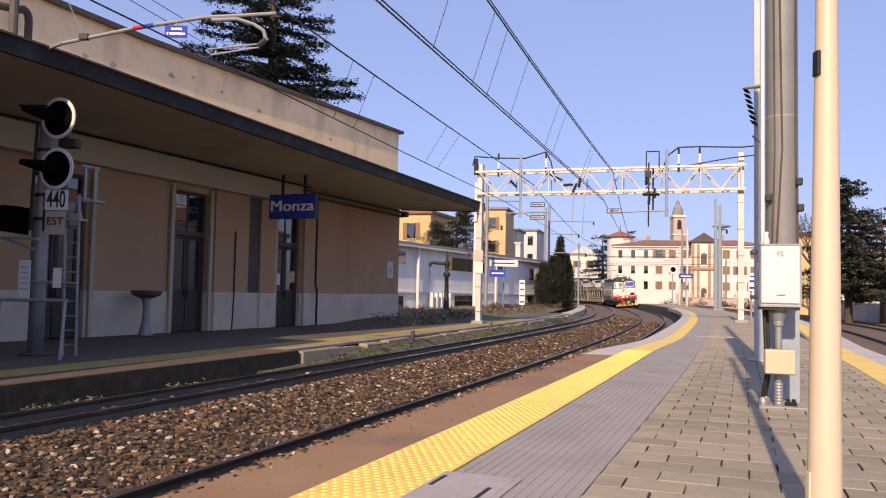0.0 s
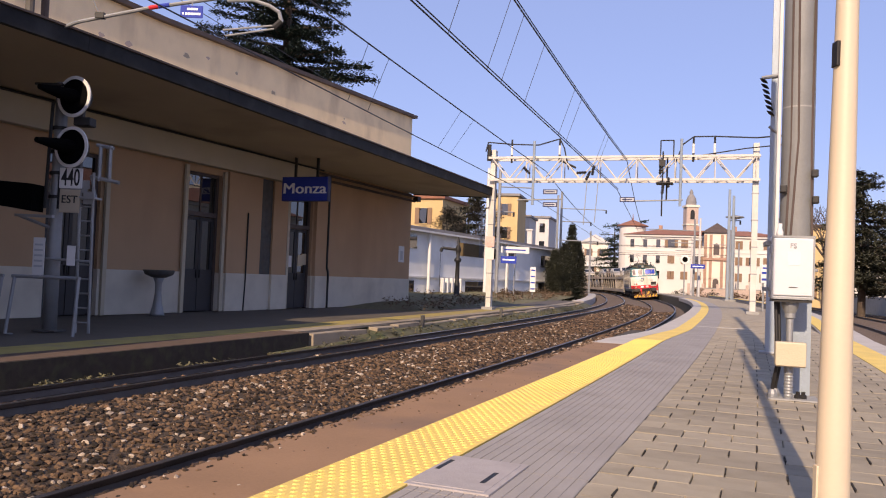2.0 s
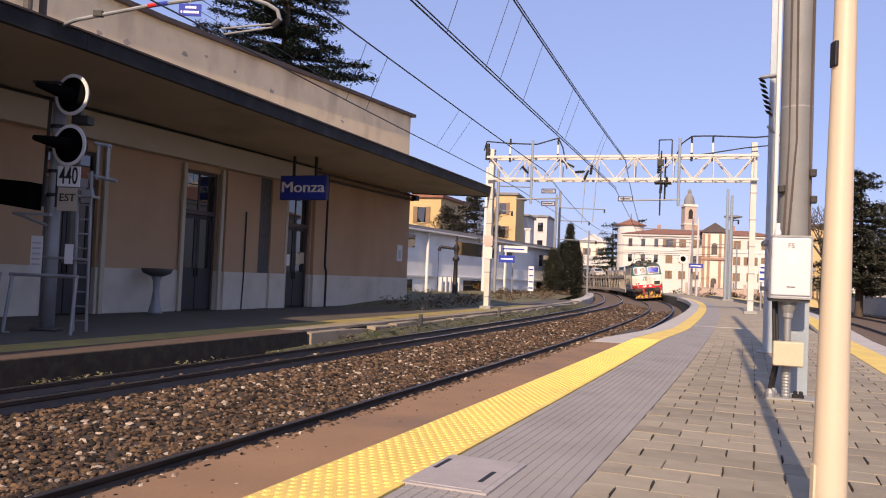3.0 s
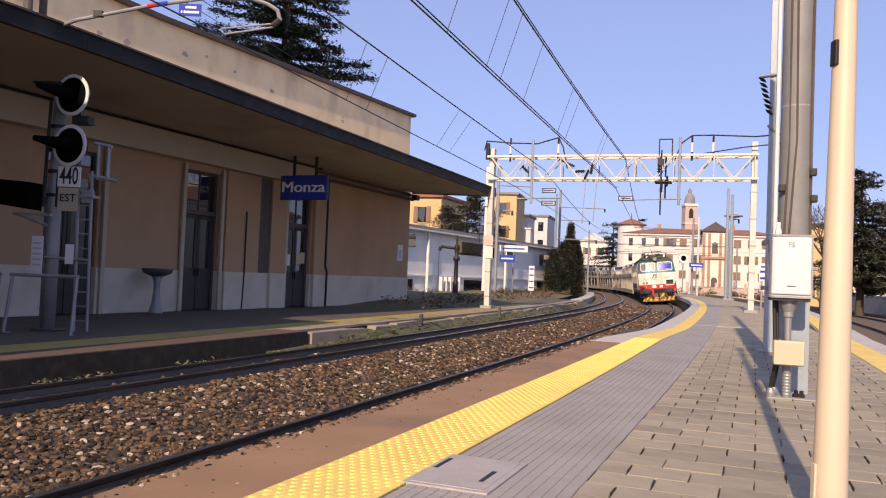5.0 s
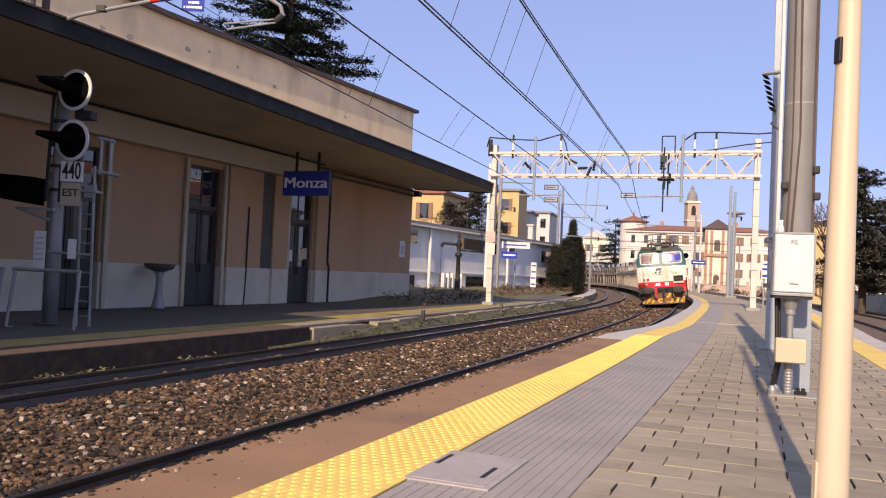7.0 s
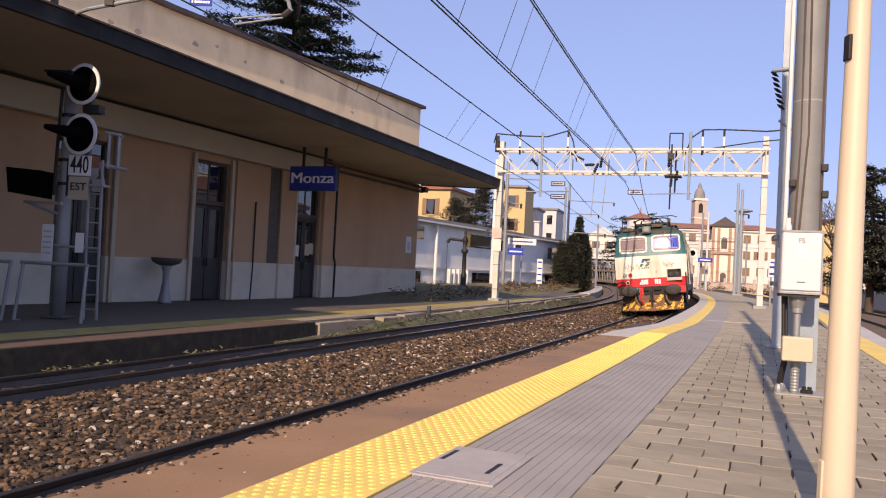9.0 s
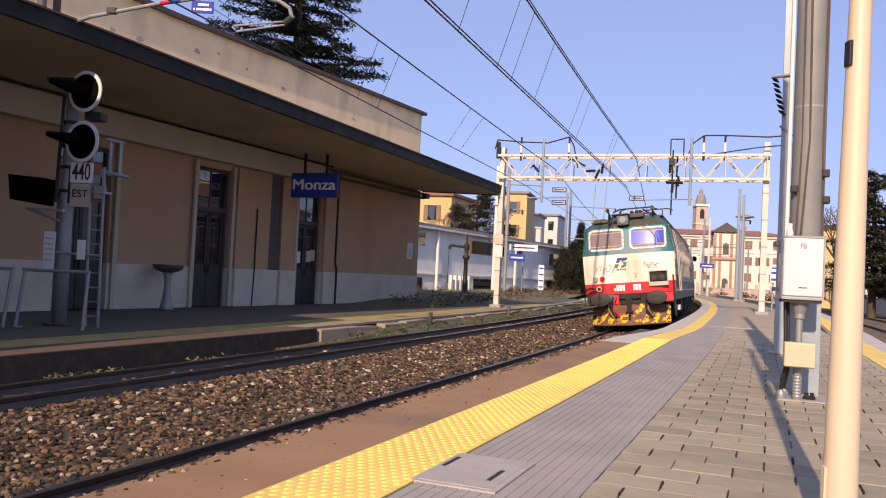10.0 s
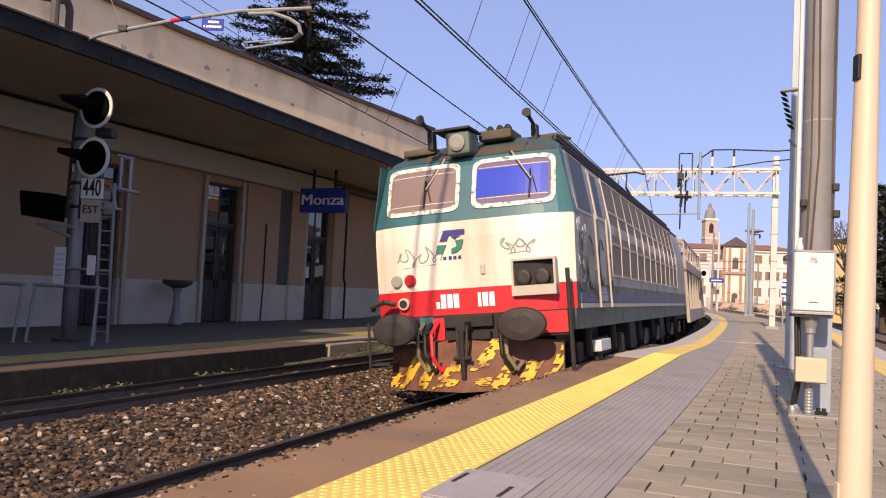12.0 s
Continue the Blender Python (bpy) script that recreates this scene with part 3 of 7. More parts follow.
for a, b in zip(range(int(END), 0, 4), range(int(END) + 4, 3, 4)):
    part("fascia", fascia(a + 0.006, min(b, 0.12), 3.945, 4.06, 5.2, 5.5), FASCIA, canopy, "dark metal fascia strip")
    part("drip_edge", fascia(a + 0.003, min(b, 0.12), 3.93, 4.1, 5.502, 5.54), COPING, canopy, "rusty drip edge on the fascia")
part("fascia", Bm().add([(x, y, z + (lip(0.1) if x else 0)) for y in (0.125, 0.2) for x, z in ((0, 5.02), (4.06, 5.16), (4.06, 5.5), (0, 5.54))], [(0, 1, 2, 3), (7, 6, 5, 4), (0, 4, 5, 1), (1, 5, 6, 2), (2, 6, 7, 3), (3, 7, 4, 0)]), FASCIA, canopy, "dark metal fascia strip")
pp = thing("vent_pipes", FACE @ Matrix.Translation((2.6, -22.2, 5.5)), "dark brown bent vent pipes on the canopy", "pipe")
part("bent_pipe", Bm().pipe([(0.0, -0.9, 0.88), (0.0, 0.18, 1.06), (0.0, 0.31, 1.1), (0.0, 0.39, 1.02), (0.0, 0.41, 0.9), (0.0, 0.41, 0.0)], 0.075, 10), COPING, pp)
part("upright_pipe", Bm().tube((0.1, 0.0, 0.0), (0.1, 0.0, 1.9), 0.085, n=10), MAST_DARK, pp, "dark upright pipe")
part("floodlight", Bm().box(0.05, 0.3, 0.0, 0.35, 4.72, 4.95, bevel=0.03), BLACK, bld, "small black floodlight")


def door(y0, y1, top, label):
    """A glazed double door with a fanlight, set back in the wall."""
    d = thing("door", FACE @ Matrix.Translation((-0.16, (y0 + y1) / 2, 0)), label, "door", "doors of the station")
    w2 = (y1 - y0) / 2
    for a, b in ((-w2, -w2 + 0.09), (w2 - 0.09, w2)):
        part("frame", Bm().box(-0.06, 0.06, a, b, 0, top, bevel=0.008), DOOR_FRAME, d)
    part("frame", Bm().box(-0.06, 0.06, -w2, w2, top - 0.09, top, bevel=0.008), DOOR_FRAME, d)
    part("transom", Bm().box(-0.06, 0.06, -w2, w2, 2.82, 2.96, bevel=0.008), DOOR_FRAME, d)
    part("pane", Bm().box(-0.01, 0.0, -w2 + 0.09, w2 - 0.09, 2.96, top - 0.09), GLASS, d, "fanlight pane")
    part("glazing_bar", Bm().box(-0.02, 0.02, -0.025, 0.025, 2.96, top - 0.09), DOOR_FRAME, d)
    for sg in (-1, 1):
        lo, hi = sorted((sg * 0.012, sg * (w2 - 0.1)))
        leaf = part("leaf", Bm().box(-0.03, 0.02, lo, hi, 0.02, 1.25, bevel=0.006).box(-0.03, 0.02, lo, lo + 0.1, 1.25, 2.8).box(-0.03, 0.02, hi - 0.1, hi, 1.25, 2.8).box(-0.03, 0.02, lo, hi, 2.7, 2.8), DARK_DOOR, d, "dark painted door leaf")
        part("pane", Bm().box(-0.012, -0.004, lo + 0.1, hi - 0.1, 1.25, 2.7), GLASS, leaf)
        part("handle", Bm().box(0.02, 0.06, sg * 0.07 - 0.015, sg * 0.07 + 0.015, 1.0, 1.25, bevel=0.005), BLACK, leaf)
    return d


for (a, b, top), words in zip(OPEN, ("dark glazed station door behind the signal", "dark double door with tall glass panes", "dark double door with notices on the glass")):
    door(a, b, top, words)
for k, (y, z, c) in enumerate(((-9.25, 1.45, WHITE), (-8.6, 1.5, BEIGE), (-8.35, 1.55, BEIGE))):
    solid("paper_notice", Bm().box(-0.135, -0.128, y - 0.14, y + 0.14, z, z + 0.4), c, "paper notice stuck on the door glass", "notice", "notices on the door", m=FACE)

# Block added out of view only to cast shade on the far platform.
part("shade_block", Bm().box(0.06, 6.6, END, -28.5, 0, 8.0), PLASTER_TOP, bld, "plain unseen block added to shade the far platform")

# hanging name board, square to the wall
board = thing("station_sign", FACE @ Matrix.Translation((1.53, -10.9, 3.98)), "dark blue station name board hung from the canopy", "sign")
part("board", Bm().box(-0.86, 0.86, -0.1, 0.1, -0.38, 0.38, bevel=0.015), BLUE, board)
part("rim", Bm().box(-0.875, 0.875, -0.085, 0.085, -0.395, 0.395, bevel=0.01), NAVY_RIM, board)
part("lettering", text_mesh("Monza", 0.52, bold=0.012), LETTER, board, "white word Monza", m=pose(-0.01, -0.104, 0.0) @ Matrix.Diagonal((1.2, 1, 0.95, 1)))
for x in (-0.42, 0.42):
    part("hanger", Bm().box(x - 0.035, x + 0.035, -0.035, 0.035, 0.38, 1.12).box(x - 0.16, x + 0.16, -0.05, 0.05, 1.08, 1.12), BLACK, board, "black steel hanger")

# drinking fountain
fo = thing("drinking_fountain", FACE @ Matrix.Translation((0.65, -16.3, 0)), "grey cast drinking fountain by the wall", "fountain")
part("pedestal", Bm().lathe([(0.2, 0), (0.18, 0.06), (0.12, 0.3), (0.085, 0.6), (0.09, 0.85), (0.15, 1.0)], 12), GALV, fo, smooth=True)
part("basin", Bm().lathe([(0.18, 1.0), (0.36, 1.08), (0.4, 1.17), (0.4, 1.2), (0.34, 1.18), (0.1, 1.1)], 16), MAST_DARK, fo, smooth=True)

# ---- main signal on the far platform ----
sg_m = Matrix.Translation((-7.26, 14.95, Z2)) @ pose(0, 0, 0, 0, 0, -3)
sig = thing("railway_signal", sg_m, "two-lamp railway signal on a grey mast with number plates", "signal")
part("mast", Bm().lathe([(0.13, 0), (0.125, 1.6), (0.115, 2.7), (0.11, 4.7)], 14, Matrix.Translation((-0.07, 0.05, 0))), GALV, sig, "grey tubular mast", smooth=True)
part("base_plate", Bm().box(-0.29, 0.15, -0.17, 0.27, 0, 0.04, bevel=0.01), MAST_DARK, sig)
for z in (2.5, 2.95, 3.35, 3.8):
    part("mast_clamp", Bm().lathe([(0.15, z), (0.15, z + 0.06)], 14, Matrix.Translation((-0.07, 0.05, 0))), BLACK, sig, "dark pipe clamp")
part("cable_duct", Bm().tube((-0.2, -0.12, 2.3), (-0.16, -0.1, 4.3), 0.03).tube((0.06, -0.12, 2.3), (0.05, -0.1, 3.0), 0.025), BLACK, sig, "black cable on the mast")
for z, x in ((4.38, 0.33), (3.44, 0.33)):
    hm = pose(x, -0.26, z, 0, 0, -16)                    # the lamps look down the line, away from the platform
    head = part("lamp_head", Bm().lathe([(0.2, -0.24), (0.3, -0.05), (0.3, 0.0)], 24, hm @ pose(0, 0, 0, 90)), BLACK, sig, "black lamp head")
    ring = Bm()
    k = 32
    ring.add([hm @ Vector((r * math.cos(a * math.tau / k), yy, r * math.sin(a * math.tau / k))) for r, yy in ((0.385, -0.02), (0.325, -0.025), (0.325, 0.0), (0.385, 0.005)) for a in range(k)],
             [(q * k + a, q * k + (a + 1) % k, ((q + 1) % 4) * k + (a + 1) % k, ((q + 1) % 4) * k + a) for q in range(4) for a in range(k)])
    part("ring", ring, WHITE, head, "white target ring")
    part("disc", Bm().lathe([(0.327, 0.0), (0.327, 0.015)], 32, hm @ pose(0, 0, 0, 90)), BLACK_MATT, head, "matt black target")
    part("hood", Bm().lathe([(0.13, 0.0), (0.12, 0.25), (0.05, 0.8)], 14, hm @ pose(0, -0.01, 0.0, 90)), BLACK_MATT, head, "long black lamp hood")
    part("bracket", Bm().box(0.0, x - 0.02, 0.0, 0.08, z - 0.05, z + 0.05).box(x - 0.04, x + 0.06, -0.04, 0.06, z - 0.5, z + 0.2), MAST_DARK, sig, "grey lamp bracket")
part("hood_plate", Bm().box(-0.42, 0.1, -0.3, 0.1, 4.58, 4.62), BLACK, sig, "flat dark rain plate")
part("back_box", Bm().box(0.3, 0.62, -0.2, 0.05, 3.86, 4.02, bevel=0.02), BLACK, sig, "dark terminal box")
p440 = part("number_plate", Bm().box(0.1, 0.53, -0.2, -0.17, 2.68, 3.06, bevel=0.006), WHITE, sig, "white plate with the number 440")
part("lettering", text_mesh("440", 0.36), INK, p440, "black number 440", m=pose(0.315, -0.205, 2.87) @ Matrix.Diagonal((0.66, 1, 1.25, 1)))
pest = part("name_plate", Bm().box(0.12, 0.5, -0.2, -0.17, 2.23, 2.66, bevel=0.006), SOFFIT, sig, "grey plate with the word EST")
part("lettering", text_mesh("EST", 0.2), INK, pest, "black word EST", m=pose(0.31, -0.205, 2.47))
part("plate_bracket", Bm().box(0.1, 0.62, -0.16, -0.12, 2.62, 2.7).box(0.55, 0.75, -0.16, -0.12, 2.4, 2.62), GALV, sig)
for x in (0.45, 0.70):
    part("ladder_rail", Bm().tube((x + 0.02, -0.02, 0), (x, -0.1, 3.0), 0.028), GALV, sig)
for z in np.arange(0.2, 2.9, 0.27):
    part("ladder_rung", Bm().tube((0.47 - z * 0.006, -0.02 - z * 0.027, z), (0.72 - z * 0.006, -0.02 - z * 0.027, z), 0.016), GALV, sig)
for x in (0.78, 0.97):
    part("cage_bar", Bm().tube((x, -0.05, 2.85), (x, -0.05, 3.52), 0.035), GALV, sig)
part("cage_bar", Bm().tube((0.62, -0.05, 2.93), (1.17, -0.05, 2.83), 0.035), GALV, sig)
part("cage_bar", Bm().tube((0.7, -0.05, 3.53), (1.03, -0.05, 3.47), 0.035), GALV, sig)
part("ladder_platform", Bm().box(0.4, 0.78, -0.2, 0.1, 2.5, 2.54).tube((0.62, -0.05, 2.95), (0.74, -0.05, 2.52), 0.025).box(0.5, 0.66, -0.18, -0.15, 2.68, 2.84), GALV, sig, "small grey working step")
part("cross_bar", Bm().tube((-0.1, -0.15, 1.36), (0.72, -0.12, 1.34), 0.025), GALV, sig)
part("camera_box", Bm().prism([(-0.94, 2.76), (-0.88, 2.3), (-0.26, 2.22), (-0.26, 2.72)], -0.45, -0.05), BLACK_MATT, sig, "large black box on a bracket")
part("camera_arm", Bm().box(-0.66, 0.05, -0.3, -0.2, 2.12, 2.17).tube((-0.6, -0.25, 2.14), (-0.1, -0.1, 1.95), 0.03), GALV, sig)
part("notice", Bm().box(-0.36, -0.14, -0.14, -0.12, 1.05, 1.75, bevel=0.005), WHITE, sig, "white notice plate with printed lines")
for z in (1.2, 1.3, 1.4, 1.5, 1.6):
    part("notice_line", Bm().box(-0.33, -0.17, -0.146, -0.14, z, z + 0.035), GREY_MARK, sig)
part("paper", Bm().box(0.3, 0.46, -0.16, -0.15, 1.25, 1.62), WHITE, sig, "sheet of paper in a holder")

for x0, x1, y0 in ((-0.36, 0.86, -0.75), (-2.6, -0.42, -0.95)):
    rl = thing("guard_rail", sg_m @ Matrix.Translation((x0, y0, 0)), "grey tubular guard rail in front of the signal", "guard rail", "guard rails")
    near = 0.1 if x0 > -1 else x1 - x0 - 0.05
    for x, lean in ((0.05, 0), (x1 - x0, 0)):
        part("post", Bm().tube((x - (0.06 if x == near or abs(x - near) < 0.1 else 0), -0.1, 0), (x, 0, 1.02), 0.032), GALV, rl)
    part("rail", Bm().tube((0, 0, 1.03), (x1 - x0 + 0.03, 0, 1.03), 0.032), GALV, rl)
    part("foot", Bm().lathe([(0.07, 0), (0.07, 0.02)], 10, Matrix.Translation((0.05, -0.1, 0))), GALV, rl)

L_NOTICE = mat("red_and_white_notice", (0.62, 0.42, 0.38), 0.6, var=0.3, scale=12, bump=0)

# ---- island platform: poles, cabinet, gantry ----
lp = thing("lamp_post", Matrix.Translation((1.5425, 3.12, ZP)) @ pose(0, 0, 0, 0.0, 0.55, 0), "cream enamelled tubular lamp post", "lamp post")
part("pole", Bm().lathe([(0.068, 0), (0.064, 0.2), (0.0525, 1.17), (0.0522, 1.172), (0.042, 2.1), (0.034, 6.0)], 28), CREAM_POLE, lp, smooth=True)
part("door_plate", Bm().box(-0.0695, -0.055, -0.016, 0.016, 0.12, 0.30, bevel=0.003), CREAM_POLE, lp)
part("clip", Bm().box(-0.05, -0.036, -0.03, 0.015, 1.86, 1.96, bevel=0.003), BLACK, lp, "small black strap clip")

HV = Matrix.Translation((3.37, 7.62, ZP)) @ pose(0, 0, 0, 0, 0, -18)
ms = thing("catenary_mast", HV, "grey steel catenary mast with cables", "mast")
part("shaft", Bm().lathe([(0.152, 1.1), (0.15, 1.5), (0.146, 3.3), (0.143, 7.0)], 22), TUBE_GREY, ms, "grey tubular shaft", smooth=True)
for y in (-0.12, 0.105):
    part("foot_flange", Bm().box(-0.14, 0.14, y, y + 0.015, 0, 1.1), BLUE_STEEL, ms, "blue-grey steel foot of the mast")
part("foot_web", Bm().box(-0.01, 0.01, -0.105, 0.105, 0, 1.1), BLUE_STEEL, ms)
part("band", Bm().lathe([(0.1475, 2.72), (0.1475, 2.735)], 22), CONCRETE, ms, "seam of the tube")
for x, y, lean in ((-0.1, -0.12, 0.03), (0.13, -0.1, -0.02), (-0.06, -0.14, 0.05)):
    part("cable", Bm().pipe([(x, y, 1.5), (x + lean, y, 2.4), (x + lean * 0.5, y, 4.2), (x, y, 7)], 0.012), COPING, ms, "thin cable on the mast")
for z, x in ((2.05, 0.14), (1.8, 0.15), (1.9, -0.13)):
    part("cable_clip", Bm().box(x - 0.03, x + 0.03, -0.16, -0.08, z, z + 0.07, bevel=0.01), BLACK, ms)

cb = thing("electrical_cabinet", HV @ Matrix.Translation((-0.08, -0.48, 0)), "white metal cabinet on a pipe stand by the mast", "cabinet")
part("body", Bm().box(-0.178, 0.178, -0.13, 0.13, 0.9, 1.46, bevel=0.02), BOX_WHITE, cb)
part("door", Bm().box(-0.163, 0.163, -0.15, -0.13, 0.93, 1.44, bevel=0.012), BOX_WHITE, cb, "white cabinet door")
for x0, x1, z0, z1 in ((-0.178, 0.178, 1.445, 1.462), (-0.178, 0.178, 0.898, 0.915), (-0.178, -0.166, 0.915, 1.445), (0.166, 0.178, 0.915, 1.445)):
    part("door_rim", Bm().box(x0, x1, -0.142, -0.128, z0, z1), GALV, cb, "grey door rim")
part("lettering", text_mesh("FS", 0.062), GALV, cb, "faint grey letters FS", m=pose(0.0, -0.152, 1.37))
part("label_plate", Bm().box(-0.045, 0.06, -0.153, -0.15, 1.2, 1.32), WHITE, cb, "faded label on the door")
part("slot", Bm().box(-0.03, 0.04, -0.154, -0.15, 1.0, 1.008), MAST_DARK, cb)
part("lock", Bm().lathe([(0.016, 0), (0.016, 0.04)], 10, pose(0.19, -0.1, 1.16, 90)), GALV, cb, smooth=True)
part("hinge", Bm().box(-0.192, -0.176, -0.15, -0.12, 1.3, 1.38, bevel=0.004), GALV, cb)
part("hinge", Bm().box(-0.192, -0.176, -0.15, -0.12, 0.98, 1.06, bevel=0.004), GALV, cb)
part("gasket", Bm().box(-0.165, 0.165, -0.125, 0.125, 0.872, 0.9), BLACK, cb)
part("bushing", Bm().lathe([(0.03, 1.46), (0.03, 1.5), (0.018, 1.54), (0.02, 1.58)], 10, Matrix.Translation((-0.1, 0.02, 0))), WHITE, cb, smooth=True)
for z in (0.96, 1.38):
    part("bracket", Bm().box(-0.22, -0.178, -0.05, 0.3, z, z + 0.04), GALV, cb)
collar = [(0.034, 0)] + [(0.036 + 0.004 * (k % 2), 0.02 + k * 0.014) for k in range(16)] + [(0.04, 0.26), (0.04, 0.3), (0.03, 0.3), (0.03, 0.72), (0.045, 0.73), (0.045, 0.77), (0.075, 0.84), (0.075, 0.873)]
part("stand_pipe", Bm().lathe(collar, 14), GALV, cb, "grey corrugated stand pipe")
jb = part("junction_box", Bm().box(-0.128, 0.128, -0.15, -0.045, 0.30, 0.52, bevel=0.018), BEIGE, cb, "beige plastic junction box")
part("box_lid", Bm().box(-0.123, 0.123, -0.158, -0.15, 0.31, 0.51, bevel=0.006), BEIGE, jb)
for x, y in ((-0.13, 0.02), (-0.1, 0.1)):
    part("conduit", Bm().pipe([(x, y, 0.0), (x, y, 0.1), (x + 0.03, y - 0.04, 0.3), (x + 0.01, y, 0.88)], 0.016, 8), BLACK, cb, "black conduit")
    part("conduit_shoe", Bm().lathe([(0.045, 0), (0.045, 0.04), (0.025, 0.08)], 10, Matrix.Translation((x, y, 0))), GALV, cb)
for x in (0.085, 0.13):
    part("bolt", Bm().lathe([(0.03, 0), (0.03, 0.04), (0.018, 0.045), (0.018, 0.07)], 8, Matrix.Translation((x, 0.04, 0))), BLACK, cb)
part("plinth", Bm().box(-0.17, 0.26, -0.08, 0.3, -0.03, 0.01, bevel=0.006), CONCRETE, cb, "thin concrete plinth")

for s, lat, h, w_, words in ((2.72, 3.97, 9.5, 0.1, "pale blue steel catenary mast"),):
    t = thing("catenary_mast", spot(s, lat, ZP), words, "mast")
    part("flange", Bm().box(-0.075, 0.055, -0.09, -0.075, 0, h), BLUE_STEEL, t, "steel flange")
    part("flange", Bm().box(-0.075, 0.055, 0.075, 0.09, 0, h), BLUE_STEEL, t, "steel flange")
    part("web", Bm().box(-0.01, 0.01, -0.075, 0.075, 0, h), BLUE_STEEL, t)
    part("pipe", Bm().tube((0.045, -0.13, 1.0), (0.045, -0.13, h), 0.03), WHITE, t, "white cable pipe")
    for i in range(7):
        part("insulator_disc", Bm().lathe([(0.03, 0), (0.075, 0.02), (0.03, 0.04)], 12, Matrix.Translation((-0.2 + i * 0.018, -0.12, 4.2 - i * 0.085)) @ pose(0, 0, 0, 0, 35, 0)), BLACK, t)
    part("insulator_arm", Bm().tube((-0.22, -0.12, 4.26), (0.02, -0.1, 4.3), 0.03), GALV, t)
    part("insulator_arm", Bm().tube((-0.1, -0.12, 3.5), (0.02, -0.08, 3.4), 0.02), GALV, t)
    part("base_plate", Bm().box(-0.16, 0.16, -0.16, 0.16, 0, 0.03, bevel=0.008), GALV, t)

GA = Matrix.Translation((12.11, 31.05, 0)) @ pose(0, 0, 0, 0, 0, -18.5)     # x runs back towards the station: negative
SPAN = 10.6
ga = thing("gantry", GA, "cream lattice gantry bridging the tracks with insulators", "gantry")
for x, z0, h in ((0.0, ZP, 7.25), (-SPAN, Z2, 7.1)):
    part("column", Bm().box(x - 0.11, x + 0.11, -0.16, 0.16, z0, h, bevel=0.012), GANTRY, ga, "cream welded column")
    part("column_foot", Bm().box(x - 0.24, x + 0.24, -0.3, 0.3, z0, z0 + 0.12, bevel=0.01), CONCRETE, ga)
    for k in range(5):
        z = z0 + 0.5 + k * 1.05
        part("column_strap", Bm().box(x - 0.125, x + 0.125, -0.175, 0.175, z, z + 0.04), GALV, ga)
for z in (5.78, 6.72):
    for y in (-0.35, 0.35):
        part("chord", Bm().box(-SPAN - 0.15, 0.15, y - 0.045, y + 0.045, z - 0.045, z + 0.045), GANTRY, ga, "long lattice chord")
N = 14
for k in range(N):
    xa, xb = -SPAN * k / N, -SPAN * (k + 1) / N
    for y in (-0.35, 0.35):
        a, b = ((xa, y, 5.78), (xb, y, 6.72)) if k % 2 else ((xa, y, 6.72), (xb, y, 5.78))
        part("diagonal", Bm().tube(a, b, 0.03, n=5), GANTRY, ga)
        if k % 2 == 0:
            part("strut", Bm().tube((xa, y, 5.78), (xa, y, 6.72), 0.025, n=5), GANTRY, ga)
    for z in (5.78, 6.72):
        part("cross_tie", Bm().tube((xa, -0.35, z), (xb, 0.35, z), 0.02, n=5), GANTRY, ga)
for x in (-2.8, -8.75):
    part("drop_arm", Bm().tube((x, -0.45, 4.7), (x, -0.45, 7.4), 0.055), BLUE_STEEL, ga, "pale steel drop tube")
for x in (-1.55, -2.35, -7.7, -9.75):
    part("insulator", Bm().lathe([(0.02, 6.75), (0.05, 6.85), (0.05, 7.2), (0.02, 7.25), (0.03, 7.5)], 8, Matrix.Translation((x, -0.3, 0))), WHITE, ga, "white and black insulator")
    part("insulator_foot", Bm().tube((x, -0.3, 6.5), (x, -0.3, 6.95), 0.045), BLACK, ga)
    part("insulator_cap", Bm().tube((x, -0.3, 7.22), (x, -0.3, 7.5), 0.04), BLACK, ga)
part("jumper", Bm().pipe([(0.9, -0.5, 7.45), (0.0, -0.3, 7.42), (-1.55, -0.3, 7.5), (-2.35, -0.3, 7.5), (-2.75, -0.3, 7.2), (-3.05, -0.3, 6.4)], 0.03), WIRE, ga, "dark jumper cable")
part("jumper", Bm().pipe([(0.9, -0.5, 7.1), (-0.4, -0.35, 7.0), (-2.2, -0.35, 6.72)], 0.025), WIRE, ga, "dark jumper cable")
part("jumper", Bm().pipe([(-7.3, -0.3, 6.2), (-7.5, -0.3, 7.1), (-7.7, -0.3, 7.5), (-8.6, -0.3, 7.25), (-9.75, -0.3, 7.3), (-10.8, -0.3, 7.4), (-10.9, -0.3, 7.0)], 0.03), WIRE, ga, "dark jumper cable")
for z0, z1, c in ((2.35, 2.85, WHITE), (2.9, 3.35, L_NOTICE)):
    part("notice_plate", Bm().box(-SPAN - 0.2, -SPAN + 0.2, -0.2, -0.165, z0, z1, bevel=0.006), c, ga, "white warning plate on the column")
for k in range(6):
    part("insulator_disc", Bm().lathe([(0.05, 0), (0.13, 0.03), (0.05, 0.08)], 10, Matrix.Translation((-SPAN - 0.42, -0.1, 3.2 + k * 0.22))), WHITE, ga, "white insulator disc")
part("insulator_rod", Bm().tube((-SPAN - 0.42, -0.1, 3.0), (-SPAN - 0.42, -0.1, 4.6), 0.03).tube((-SPAN - 0.42, -0.1, 4.55), (-SPAN, -0.1, 4.6), 0.025).tube((-SPAN - 0.42, -0.1, 3.05), (-SPAN, -0.1, 3.0), 0.025), GALV, ga)
